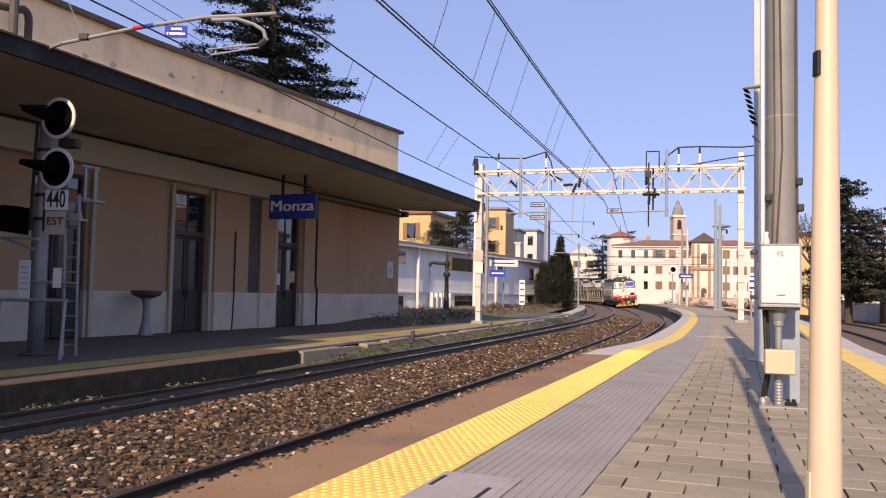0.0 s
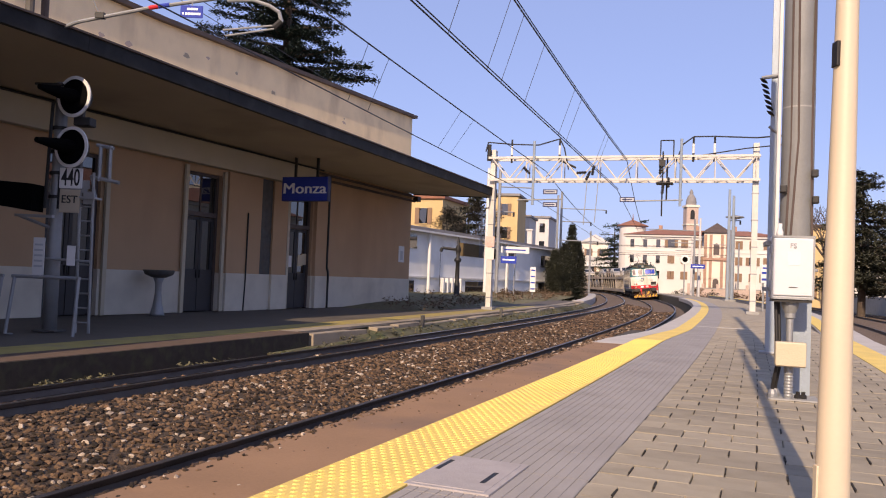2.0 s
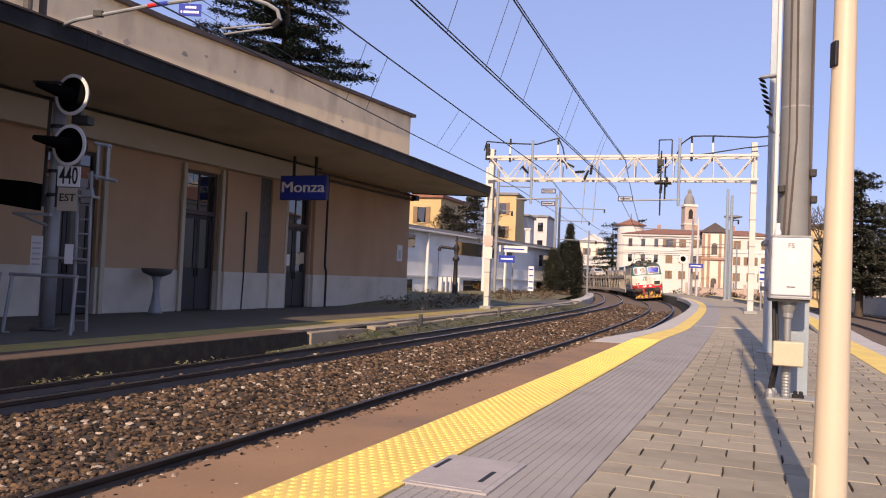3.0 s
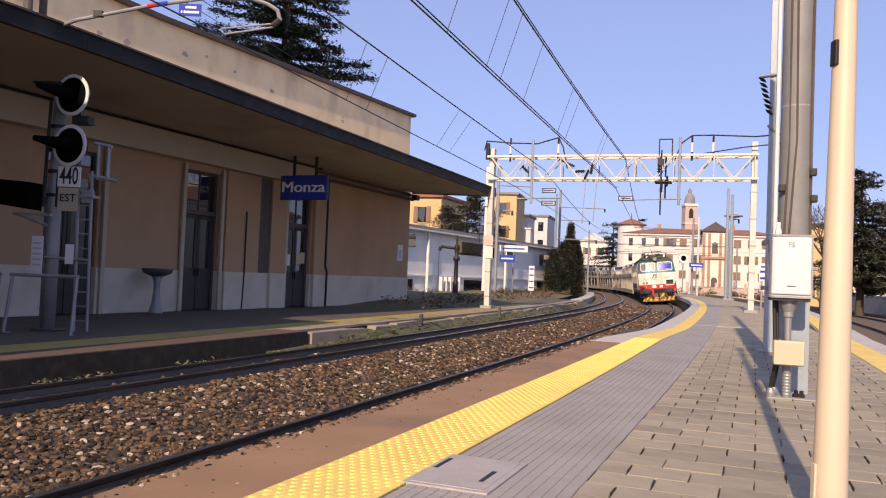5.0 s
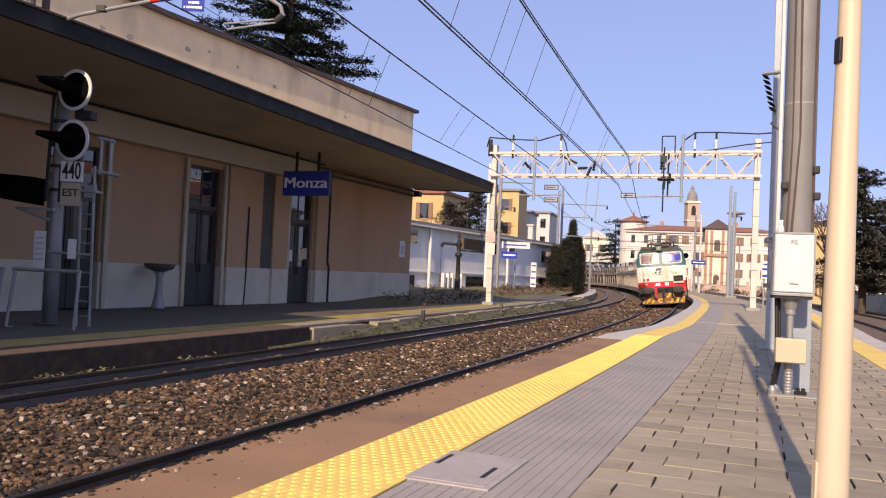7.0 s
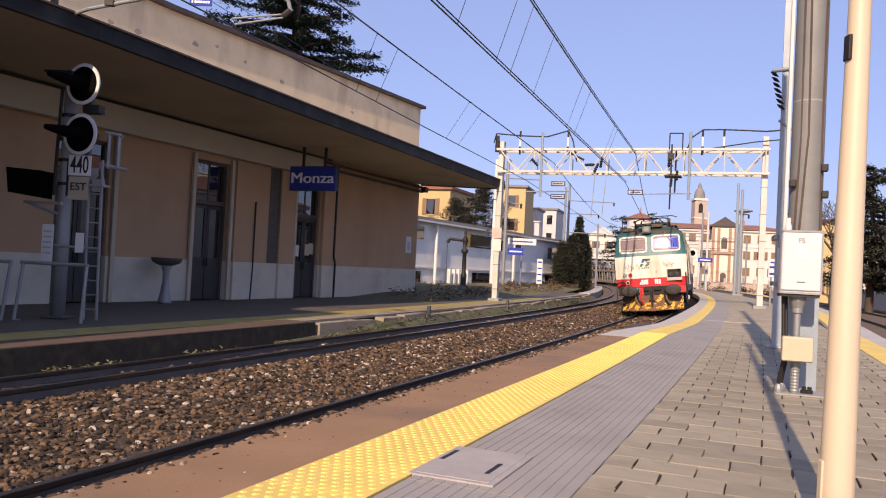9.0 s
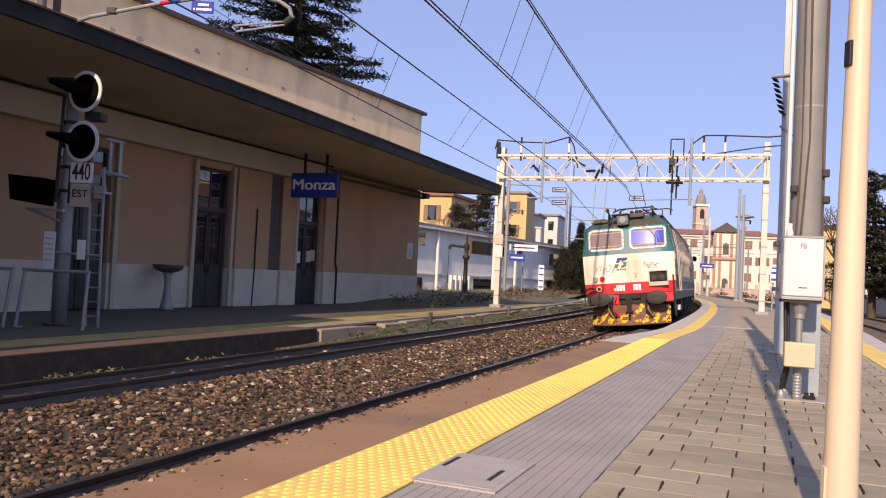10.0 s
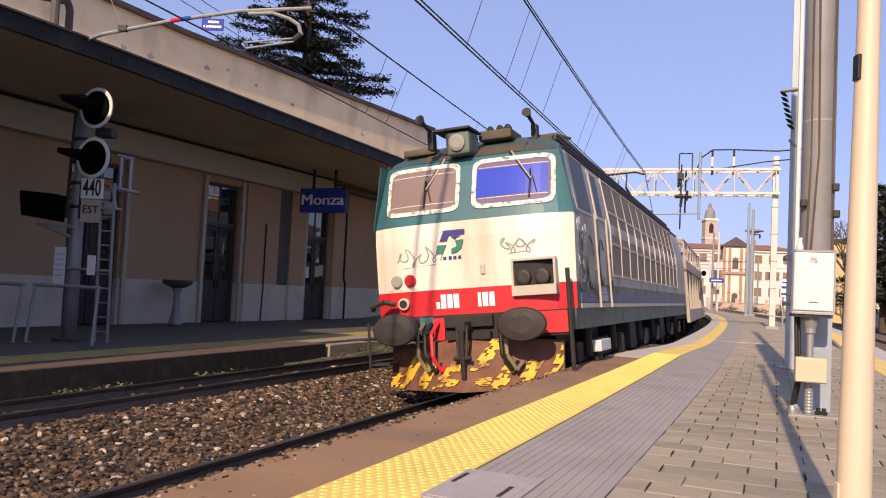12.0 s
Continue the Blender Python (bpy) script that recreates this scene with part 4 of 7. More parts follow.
part("work_platform", Bm().box(-3.75, -3.1, -0.5, 0.2, 5.62, 5.66).tube((-3.5, -0.45, 4.3), (-3.5, -0.45, 6.9), 0.03).tube((-3.35, 0, 5.0), (-3.35, 0, 6.7), 0.035).box(-3.65, -3.4, -0.5, -0.35, 6.3, 6.55), BLACK, ga, "dark working platform with insulators")
part("hoop", Bm().pipe([(-3.6, -0.4, 6.7), (-3.6, -0.4, 7.35), (-3.1, -0.4, 7.35), (-3.1, -0.4, 6.7)], 0.025), BLACK, ga)
part("insulator_string", Bm().tube((-10.75, -0.3, 6.6), (-10.75, -0.3, 7.3), 0.09), BLACK, ga, "black insulator string")
part("insulator_string", Bm().tube((-7.0, -0.3, 6.28), (-7.7, -0.3, 6.62), 0.045), BLACK, ga, "black insulator string")
for x, z, dx, dz in ((-6.55, 5.75, 0.18, 0.42), (-6.3, 5.95, 0.05, 0.4), (-6.95, 6.05, 0.3, 0.02), (-9.2, 6.3, 0.25, -0.25), (-3.5, 5.2, 0.03, 0.35), (-3.28, 5.45, 0.02, 0.5), (-3.6, 6.0, 0.02, 0.45)):
    part("insulator_string", Bm().lathe([(0.03, 0), (0.07, 0.05), (0.04, 0.1), (0.07, 0.15), (0.04, 0.2), (0.07, 0.25), (0.04, 0.3), (0.06, 0.35), (0.02, 0.42)], 8, Matrix.Translation((x, -0.4, z)) @ Vector((dx, 0, dz)).to_track_quat("Z", "Y").to_matrix().to_4x4()), BLACK, ga, "black insulator string")
for x, z0, z1 in ((-6.6, 3.9, 5.8), (-6.15, 4.0, 5.7)):
    part("hanger_rod", Bm().tube((x, -0.4, z0), (x + 0.1, -0.4, z1), 0.018, n=5), GALV, ga)
for x, z in ((-3.4, 4.9), (-8.2, 4.9)):
    part("registration_arm", Bm().tube((x - 1.2, -0.45, z), (x + 0.7, -0.45, z + 0.05), 0.03), GALV, ga)
for x, z in ((-8.0, 5.25), (-8.0, 4.72), (-4.85, 4.95)):
    part("sign_plate", Bm().box(x - 0.3, x + 0.3, -0.5, -0.47, z - 0.1, z + 0.1, bevel=0.005), NAVY_RIM, ga, "small pale plate with a dark blue rim")
    part("sign_bar", Bm().box(x - 0.26, x + 0.26, -0.506, -0.5, z - 0.06, z + 0.06), GREY_MARK, ga)
    part("sign_bar", Bm().box(x - 0.2, x + 0.2, -0.512, -0.506, z - 0.02, z + 0.025), NAVY_RIM, ga)


def wire(lat0, lat1, z0, z1, s0, s1, sag, r, words):
    """A wire hung between two supports."""
    n_ = 24
    a, b = at(s0, lat0, z0), at(s1, lat1, z1)
    pts = [a.lerp(b, i / n_) - Vector((0, 0, sag * 4 * (i / n_) * (1 - i / n_))) for i in range(n_ + 1)]
    ring = 5
    m_ = Bm()
    side = (b - a).cross(Vector((0, 0, 1))).normalized()
    for p in pts:
        m_.v += [tuple(p + side * r * math.cos(k * math.tau / ring) + Vector((0, 0, r * math.sin(k * math.tau / ring)))) for k in range(ring)]
    m_.f = [(i * ring + k, i * ring + (k + 1) % ring, (i + 1) * ring + (k + 1) % ring, (i + 1) * ring + k) for i in range(n_) for k in range(ring)]
    solid("overhead_wire", m_, WIRE, words, "wire", "overhead wires")
    return lambda u: a.lerp(b, u) - Vector((0, 0, sag * 4 * u * (1 - u)))


SUP = 22.0    # the gantry stands here along the track
low1 = wire(0.1, -1.15, 5.35, 5.35, -20, SUP, 0.0, 0.014, "dark contact wire above the near track")
wire(0.14, -1.11, 5.38, 5.38, -20, SUP, 0.0, 0.012, "dark contact wire above the near track")
top1 = wire(0.45, -0.79, 7.9, 6.5, -20, SUP, 0.35, 0.017, "dark carrying cable above the near track")
wire(0.48, -0.76, 7.93, 6.53, -20, SUP, 0.35, 0.012, "dark carrying cable above the near track")
wire(-1.15, -0.3, 5.35, 5.35, SUP, 75, 0.0, 0.014, "dark contact wire further down the line")
wire(-0.79, -0.3, 6.5, 7.0, SUP, 75, 0.9, 0.017, "dark carrying cable further down the line")
low2 = wire(-4.85, -5.3, 5.4, 5.4, 3.2, SUP, 0.0, 0.014, "dark contact wire above the far track")
top2 = wire(-2.36, -4.09, 7.0, 6.1, -25, SUP, 0.15, 0.017, "dark carrying cable above the far track")
wire(-3.1, -4.85, 5.4, 5.4, -25, 3.2, 0.0, 0.014, "dark contact wire above the far track")
wire(-5.3, -4.0, 5.4, 5.4, SUP, 75, 0.0, 0.014, "dark contact wire further down the line")
wire(-4.09, -4.2, 6.1, 6.9, SUP, 75, 0.6, 0.017, "dark carrying cable further down the line")
for u in (0.45, 0.5, 0.552, 0.575, 0.62, 0.71, 0.735, 0.85, 0.865):
    solid("dropper", Bm().tube(low1(u), top1(u + 0.006), 0.006, n=4), WIRE, "thin dropper between contact wire and cable", "wire", "droppers")
for s_ in (5.3, 6.4, 11.6, 12.8):
    solid("dropper", Bm().tube(low2((s_ - 3.2) / (SUP - 3.2)), top2((s_ + 23.8) / (SUP + 25)), 0.006, n=4), WIRE, "thin dropper between contact wire and cable", "wire", "droppers")
for dx, dy in ((0.0, 0.0), (0.62, -0.55)):
    solid("feeder_cable", Bm().tube((-15.5 + dx, 6.1 + dy, 11.0), (-3.6 + dx, 51.3 + dy, 11.0), 0.014, n=5), WIRE, "thin feeder cable over the station roof", "wire", "overhead wires")

# ---- the train ----
L_WHITE = mat("loco_white", (0.74, 0.69, 0.60), 0.45, var=0.06, scale=2.5, fine=40, bump=0.05, dirt=(0.36, 0.26, 0.16), dirt_amount=0.55, streak=0.12)
L_TEAL = mat("loco_teal", (0.03, 0.13, 0.155), 0.45, var=0.15, scale=3, bump=0.05, dirt=(0.05, 0.075, 0.08), dirt_amount=0.6)
L_RED = mat("loco_red", (0.60, 0.02, 0.03), 0.45, var=0.1, scale=4, bump=0.05, dirt=(0.3, 0.04, 0.03), dirt_amount=0.4)
L_GREY = mat("loco_grey_side", (0.34, 0.335, 0.325), 0.6, var=0.22, scale=2.5, dirt=(0.12, 0.105, 0.085), dirt_amount=0.9, streak=0.3)
L_LOW = mat("loco_lower_grey_green", (0.10, 0.135, 0.125), 0.65, var=0.3, scale=4, dirt=(0.05, 0.045, 0.038), dirt_amount=0.9)
L_STRIPE = mat("loco_blue_stripe", (0.09, 0.1, 0.2), 0.6, var=0.2, dirt=(0.12, 0.11, 0.11))
L_VENT = mat("loco_vent_mesh", (0.175, 0.145, 0.115), 0.75, var=0.25, scale=2.5, fine=45, bump=0.6, dirt=(0.17, 0.13, 0.09), dirt_amount=0.6)
L_BAR = mat("loco_vent_bar", (0.42, 0.385, 0.33), 0.6, var=0.15, scale=4)
L_ROOF = mat("loco_dirty_roof", (0.085, 0.068, 0.045), 0.75, var=0.4, scale=4, dirt=(0.045, 0.065, 0.062), dirt_amount=0.8)
L_ROOF_TEAL = mat("loco_teal_roof", (0.035, 0.085, 0.088), 0.6, var=0.3, scale=3, dirt=(0.085, 0.068, 0.045), dirt_amount=0.8)
L_CHIP = mat("chipped_white_paint", (0.70, 0.68, 0.62), 0.55, var=0.1, scale=20, dirt=(0.09, 0.13, 0.13), dirt_amount=1.4, bump=0.1)
L_UNDER = mat("black_underframe", (0.018, 0.016, 0.015), 0.8, var=0.5, scale=5, dirt=(0.05, 0.035, 0.025))
L_PANE_L = glass("cab_glass_shaded", (0.22, 0.165, 0.155), 0.12)
L_PANE_R = glass("cab_glass_violet", (0.17, 0.13, 0.2), 0.12)
L_BLIND = glass("blue_sun_blind", (0.035, 0.065, 0.47), 0.2)
L_DARK = glass("cab_side_glass", (0.035, 0.037, 0.038), 0.5)
GREEN = mat("emblem_green", (0.02, 0.17, 0.12), 0.5, bump=0)
NAVY = mat("emblem_blue", (0.03, 0.03, 0.2), 0.5, bump=0)
SCRAWL = mat("faded_grey_scrawl", (0.33, 0.345, 0.33), 0.7, var=0.3, scale=12, bump=0)
SCRAWL_DARK = mat("dark_scrawl", (0.06, 0.065, 0.07), 0.7, var=0.3, scale=12, bump=0)
PLOW = mat("rusty_plough_paint", (0.165, 0.075, 0.045), 0.8, var=0.35, scale=5, dirt=(0.07, 0.045, 0.035), dirt_amount=0.6)
PLOW_Y = mat("chipped_yellow_paint", (0.66, 0.40, 0.04), 0.7, var=0.5, scale=6, dirt=(0.12, 0.055, 0.033), dirt_amount=1.6)
LAMP_GLASS = glass("lamp_glass", (0.28, 0.28, 0.25), 0.12)
RED_LENS = glass("red_lens", (0.45, 0.02, 0.03), 0.15)
HOSE = mat("worn_hose", (0.22, 0.17, 0.09), 0.7, var=0.3)
BUFFER = mat("grimy_buffer_steel", (0.035, 0.03, 0.028), 0.6, 0.3, var=0.4, scale=6)


def half_width(z):
    pts = ((0.9, 1.42), (1.2, 1.44), (2.48, 1.47), (3.3, 1.36), (3.5, 1.26), (3.62, 1.1), (3.74, 0.75), (3.78, 0.0))
    for (a, wa), (b, wb) in zip(pts, pts[1:]):
        if z <= b:
            return wa + (wb - wa) * (z - a) / (b - a)
    return 0.0


def nose(x, z):
    """How far the front lies behind the buffer faces."""
    y = 0.55
    if z > 2.4:
        y += 0.30 * (z - 2.4)
    if z < 1.55:
        y += 0.05 * (1.55 - z)
    if z > 3.38:
        y += 1.5 * (z - 3.38)
    return y + 0.2 * abs(x / 1.47) ** 5 + 0.04 * (x / 1.47) ** 2


def patch(x0, x1, z0, z1, out=0.0, depth=0.012, nx=12, nz=4, full=False, rounded=0.0):
    """A thin shell that follows the locomotive's front."""
    b = Bm()
    v = []
    for layer in (out, out - depth):
        for j in range(nz + 1):
            z = z0 + (z1 - z0) * j / nz
            for i in range(nx + 1):
                u = i / nx
                x = -half_width(z) + 2 * half_width(z) * u if full else x0 + (x1 - x0) * u
                zz = z
                if rounded:
                    cx, cz = (x0 + x1) / 2, (z0 + z1) / 2
                    ax, az = abs(x1 - x0) / 2, abs(z1 - z0) / 2
                    px_, pz = (x - cx) / ax, (z - cz) / az
                    k = max(abs(px_), abs(pz), 1e-6)
                    nrm = (abs(px_) ** rounded + abs(pz) ** rounded) ** (1 / rounded)
                    x, zz = cx + ax * px_ * k / max(nrm, 1e-6), cz + az * pz * k / max(nrm, 1e-6)
                v.append((x, nose(x, zz) - layer, zz))
    n1 = (nx + 1) * (nz + 1)
    q = lambda i, j, o: o * n1 + j * (nx + 1) + i
    f = []
    for j in range(nz):
        for i in range(nx):
            f += [(q(i, j, 0), q(i + 1, j, 0), q(i + 1, j + 1, 0), q(i, j + 1, 0)), (q(i, j, 1), q(i, j + 1, 1), q(i + 1, j + 1, 1), q(i + 1, j, 1))]
    for i in range(nx):
        f += [(q(i, 0, 0), q(i, 0, 1), q(i + 1, 0, 1), q(i + 1, 0, 0)), (q(i, nz, 0), q(i + 1, nz, 0), q(i + 1, nz, 1), q(i, nz, 1))]
    for j in range(nz):
        f += [(q(0, j, 0), q(0, j + 1, 0), q(0, j + 1, 1), q(0, j, 1)), (q(nx, j, 0), q(nx, j, 1), q(nx, j + 1, 1), q(nx, j + 1, 0))]
    return b.add(v, f)


LOCO = 17.9


def shell(z0, z1, y0=None, nz=6, out=0.0):
    """The body between two heights: both sides and both fronts, as a closed band."""
    b = Bm()
    nx = 14
    v, m_ = [], 2 * (nx + 1)
    for j in range(nz + 1):
        z = z0 + (z1 - z0) * j / nz
        w_ = half_width(z) + out
        xs = [-w_ + 2 * w_ * i / nx for i in range(nx + 1)]
        v += [(x, nose(x, z), z) for x in xs] + [(x, LOCO - nose(x, z), z) for x in reversed(xs)]
    f = [(j * m_ + k, j * m_ + (k + 1) % m_, (j + 1) * m_ + (k + 1) % m_, (j + 1) * m_ + k) for j in range(nz) for k in range(m_)]
    f += [tuple(range(m_ - 1, -1, -1)), tuple(range(nz * m_, (nz + 1) * m_))]
    return b.add(v, f)


def ring_patch(x0, x1, z0, z1, width, out):
    """A rounded frame on the front."""
    b = Bm()
    n_ = 40
    cx, cz, ax, az = (x0 + x1) / 2, (z0 + z1) / 2, (x1 - x0) / 2, (z1 - z0) / 2
    v = []
    for grow, o in ((0, 0.0), (0, out), (-width, out), (-width, 0.0)):
        for k in range(n_):
            a = k * math.tau / n_
            c, s_ = math.cos(a), math.sin(a)
            x = cx + (ax + grow) * math.copysign(abs(c) ** 0.24, c)
            z = cz + (az + grow) * math.copysign(abs(s_) ** 0.24, s_)
            v.append((x, nose(x, z) - o, z))
    return b.add(v, [(q * n_ + k, q * n_ + (k + 1) % n_, ((q + 1) % 4) * n_ + (k + 1) % n_, ((q + 1) % 4) * n_ + k) for q in range(4) for k in range(n_)])


def stroke(points, r, out, material, parent, name="scrawl"):
    return part(name, Bm().pipe([(x, nose(x, z) - out, z) for x, z in points], r, 4), material, parent)


def locomotive():
    lo = thing("locomotive", Matrix(), "white, teal and red electric locomotive with rusty snow plough", "locomotive")
    part("underframe", shell(0.92, 1.2, nz=2, out=-0.02), L_LOW, lo, "grey-green lower frame")
    part("red_band", shell(1.2, 1.55, nz=3), L_LOW, lo)
    part("body", shell(1.55, 2.48, nz=4), L_GREY, lo, "grey body side with peeling paint")
    part("cab_band", shell(2.48, 3.42, nz=5), L_GREY, lo)
    part("roof", shell(3.42, 3.77, nz=6), L_ROOF_TEAL, lo, "teal roof stained brown")
    part("gutter", Bm().box(1.27, 1.33, 1.0, 16.9, 3.4, 3.44).box(-1.33, -1.27, 1.0, 16.9, 3.4, 3.44), L_UNDER, lo, "dark roof gutter")
    part("front_skirt", patch(0, 0, 1.2, 1.55, 0.012, full=True), L_RED, lo, "red band across the front")
    part("front_panel", patch(0, 0, 1.55, 2.48, 0.012, nx=16, full=True), L_WHITE, lo, "white front panel with rust streaks")
    part("front_window_band", patch(0, 0, 2.482, 3.4, 0.012, nx=16, nz=8, full=True), L_TEAL, lo, "teal band around the windscreens")
    part("front_brow", patch(0, 0, 3.4, 3.52, 0.02, nx=16, nz=3, full=True), L_ROOF_TEAL, lo, "teal brow above the windscreens")
    part("brow_stain", patch(-0.72, 0.78, 3.405, 3.6, 0.028, 0.01, nx=10, nz=4), L_ROOF, lo, "brown rust over the middle of the brow")
    for sx, pane in ((-1, L_PANE_L), (1, L_PANE_R)):
        x0, x1 = sorted((sx * 0.09, sx * 1.25))
        fr = part("windscreen_frame", ring_patch(x0, x1, 2.62, 3.34, 0.06, 0.03), L_CHIP, lo, "chipped white rounded windscreen frame")
        part("windscreen", patch(x0 + 0.03, x1 - 0.03, 2.65, 3.31, 0.022, nx=14, nz=10, rounded=9), pane, fr, "windscreen glass")
        if sx > 0:
            part("sun_blind", patch(x0 + 0.07, x1 - 0.1, 2.78, 3.19, 0.0245, 0.003, nx=10, nz=6), L_BLIND, fr, "blue sun blind behind the glass")
        for z in (2.76, 3.2):
            part("heating_wire", Bm().pipe([(x, nose(x, z) - 0.026, z) for x in np.linspace(x0 + 0.09, x1 - 0.09, 6)], 0.008, 4), L_WHITE, fr, "pale line across the glass")
        wx = -0.55 if sx < 0 else 0.72
        top_x, mid_x = (wx + 0.16, wx - 0.06) if sx < 0 else (wx - 0.12, wx + 0.2)
        for dx in (0.0, 0.035):
            part("wiper", Bm().tube((top_x + dx, nose(top_x, 3.42) - 0.06, 3.42), (mid_x + dx * 0.4, nose(mid_x, 2.98) - 0.06, 2.98), 0.011), L_BAR if dx else BLACK, lo, "wiper arm")
        part("wiper_blade", Bm().tube((mid_x, nose(mid_x, 3.12) - 0.05, 3.12), (mid_x - 0.01, nose(mid_x, 2.7) - 0.04, 2.72), 0.012).tube((mid_x + 0.04, nose(mid_x, 2.95) - 0.05, 3.0), (mid_x + 0.09, nose(mid_x, 2.8) - 0.04, 2.8), 0.008), BLACK, lo, "black wiper blade")
    # emblem: slanted bars
    em = part("emblem", patch(-0.32, 0.0, 2.28, 2.36, 0.02, 0.006, 3, 1), NAVY, lo, "blue and green slanted emblem")
    ye = nose(0, 2.2)
    part("emblem_bar", Bm().prism([(-0.37, 2.21), (-0.31, 2.34), (-0.25, 2.365), (-0.22, 2.30), (-0.25, 2.24), (-0.26, 2.21)], ye - 0.03, ye - 0.012), NAVY, em)
    part("emblem_bar", Bm().prism([(-0.2, 2.03), (-0.12, 2.05), (-0.05, 2.1), (-0.02, 2.2), (-0.03, 2.22), (-0.14, 2.21), (-0.12, 2.13), (-0.2, 2.1)], ye - 0.031, ye - 0.012), GREEN, em)
    part("emblem_bar", Bm().prism([(-0.43, 2.05), (-0.33, 2.04), (-0.27, 2.16), (-0.4, 2.16)], ye - 0.031, ye - 0.012), GREEN, em)
    part("emblem_bar", Bm().prism([(-0.2, 2.27), (-0.14, 2.22), (-0.12, 2.25), (-0.06, 2.27)], ye - 0.031, ye - 0.012), NAVY, em)
    for x in (-0.33, -0.25, -0.18, -0.11):
        part("caption_bar", patch(x, x + 0.045, 1.95, 2.0, 0.018, 0.006, 1, 1), NAVY, em)
    for x, w_, h_ in ((-0.47, 0.05, 0.09), (-0.4, 0.075, 0.19), (-0.305, 0.075, 0.19), (-0.21, 0.075, 0.19), (0.14, 0.045, 0.19), (0.205, 0.075, 0.19), (0.3, 0.075, 0.19)):
        part("number_bar", patch(x, x + w_, 1.29, 1.29 + h_, 0.018, 0.006, 1, 1), LETTER, lo)
    random.seed(3)
    for x0, x1, zc, dz in ((-1.05, -0.35, 2.02, 0.13), (0.5, 0.95, 2.08, 0.1)):
        n_ = 46
        pts = [(x0 + (x1 - x0) * i / n_ + 0.045 * math.sin(i * 0.9), zc + dz * (math.sin(i * 0.62) * 0.7 + 0.4 * math.sin(i * 0.27 + x0))) for i in range(n_ + 1)]
        stroke(pts, 0.011, 0.014, SCRAWL, lo)
        stroke([(x0 + 0.1, zc - dz * 1.1), (x1 - 0.1, zc - dz * 0.9)], 0.008, 0.014, SCRAWL, lo)
    # tail lamps, round lamp, socket box
    pl = part("lamp_plate", patch(-1.22, -0.72, 1.58, 1.82, 0.02, 0.01, 4, 1), L_WHITE, lo, "white lamp plate")
    part("tail_lamp", Bm().lathe([(0.085, 0), (0.085, 0.05), (0.07, 0.06)], 16, pose(-0.84, nose(-0.84, 1.7) - 0.01, 1.7, 90)), RED_LENS, pl, "red tail lamp")
    part("marker_lamp", Bm().lathe([(0.085, 0), (0.085, 0.05), (0.07, 0.06)], 16, pose(-1.06, nose(-1.06, 1.7) - 0.01, 1.7, 90)), LAMP_GLASS, pl, "clear marker lamp")
    part("round_lamp", Bm().lathe([(0.085, 0), (0.085, 0.06), (0.06, 0.07), (0.05, 0.04)], 16, pose(-0.96, nose(-0.96, 1.38) - 0.01, 1.38, 90)), BEIGE, lo, "small round lamp with pale rim")
    part("lamp_core", Bm().lathe([(0.055, 0), (0.055, 0.075)], 12, pose(-0.96, nose(-0.96, 1.38) - 0.01, 1.38, 90)), BLACK, lo)
    sb = part("socket_box", patch(0.66, 1.22, 1.42, 1.86, 0.02, 0.02, 4, 2), L_UNDER, lo, "open dark socket box")
    yb = nose(1.0, 1.6)
    part("box_frame", Bm().box(0.64, 1.24, yb - 0.1, yb, 1.86, 1.89).box(0.64, 0.67, yb - 0.1, yb, 1.4, 1.86).box(1.21, 1.24, yb - 0.1, yb + 0.1, 1.4, 1.86).box(0.64, 1.24, yb - 0.12, yb, 1.4, 1.53), L_BAR, sb, "pale box frame")
    for x in (0.8, 1.05):
        part("socket", Bm().lathe([(0.1, 0), (0.1, 0.07), (0.07, 0.08)], 14, pose(x, yb - 0.03, 1.64, 90)), BUFFER, sb)
    part("handle", Bm().box(0.2, 0.27, nose(0.2, 1.8) - 0.04, nose(0.2, 1.8), 1.72, 1.86, bevel=0.02), L_BAR, lo, "pale handle on the front")
    # buffer beam, buffers, coupling
    beam = part("buffer_beam", Bm().box(-1.35, 1.35, 0.52, 0.7, 0.86, 1.2, bevel=0.01), L_UNDER, lo, "dark buffer beam")
    part("beam_plate", Bm().box(0.98, 1.36, 0.49, 0.52, 0.9, 1.18), L_RED, beam, "red beam end")
    part("beam_plate", Bm().box(-0.5, -0.34, 0.48, 0.52, 0.86, 1.16), L_RED, beam, "red plate")
    part("beam_plate", Bm().box(-0.7, -0.5, 0.48, 0.52, 0.95, 1.18), L_TEAL, beam, "teal plate")
    for x in (-0.875, 0.875):
        bu = part("buffer", Bm().lathe([(0.17, 0.0), (0.17, 0.25), (0.13, 0.25), (0.12, 0.45)], 18, pose(x, 0.52, 1.04, 90)), BUFFER, lo, "grimy buffer stock", smooth=False)
        part("buffer_head", Bm().lathe([(0.12, -0.05), (0.2, -0.03), (0.205, 0.02), (0.19, 0.045), (0.1, 0.06)], 28, pose(x, 0.05, 1.03, 90) @ Matrix.Diagonal((1.6, 1.06, 1, 1))), BUFFER, bu, "wide grimy buffer head")
    part("draw_hook", Bm().box(-0.06, 0.06, 0.18, 0.52, 0.96, 1.1, bevel=0.02).tube((0, 0.2, 1.0), (0, 0.2, 0.55), 0.04), L_UNDER, lo, "draw hook")
    for x in (-0.07, 0.07):
        part("coupling_link", Bm().tube((x, 0.24, 1.05), (x * 0.8, 0.2, 0.62), 0.022), BUFFER, lo)
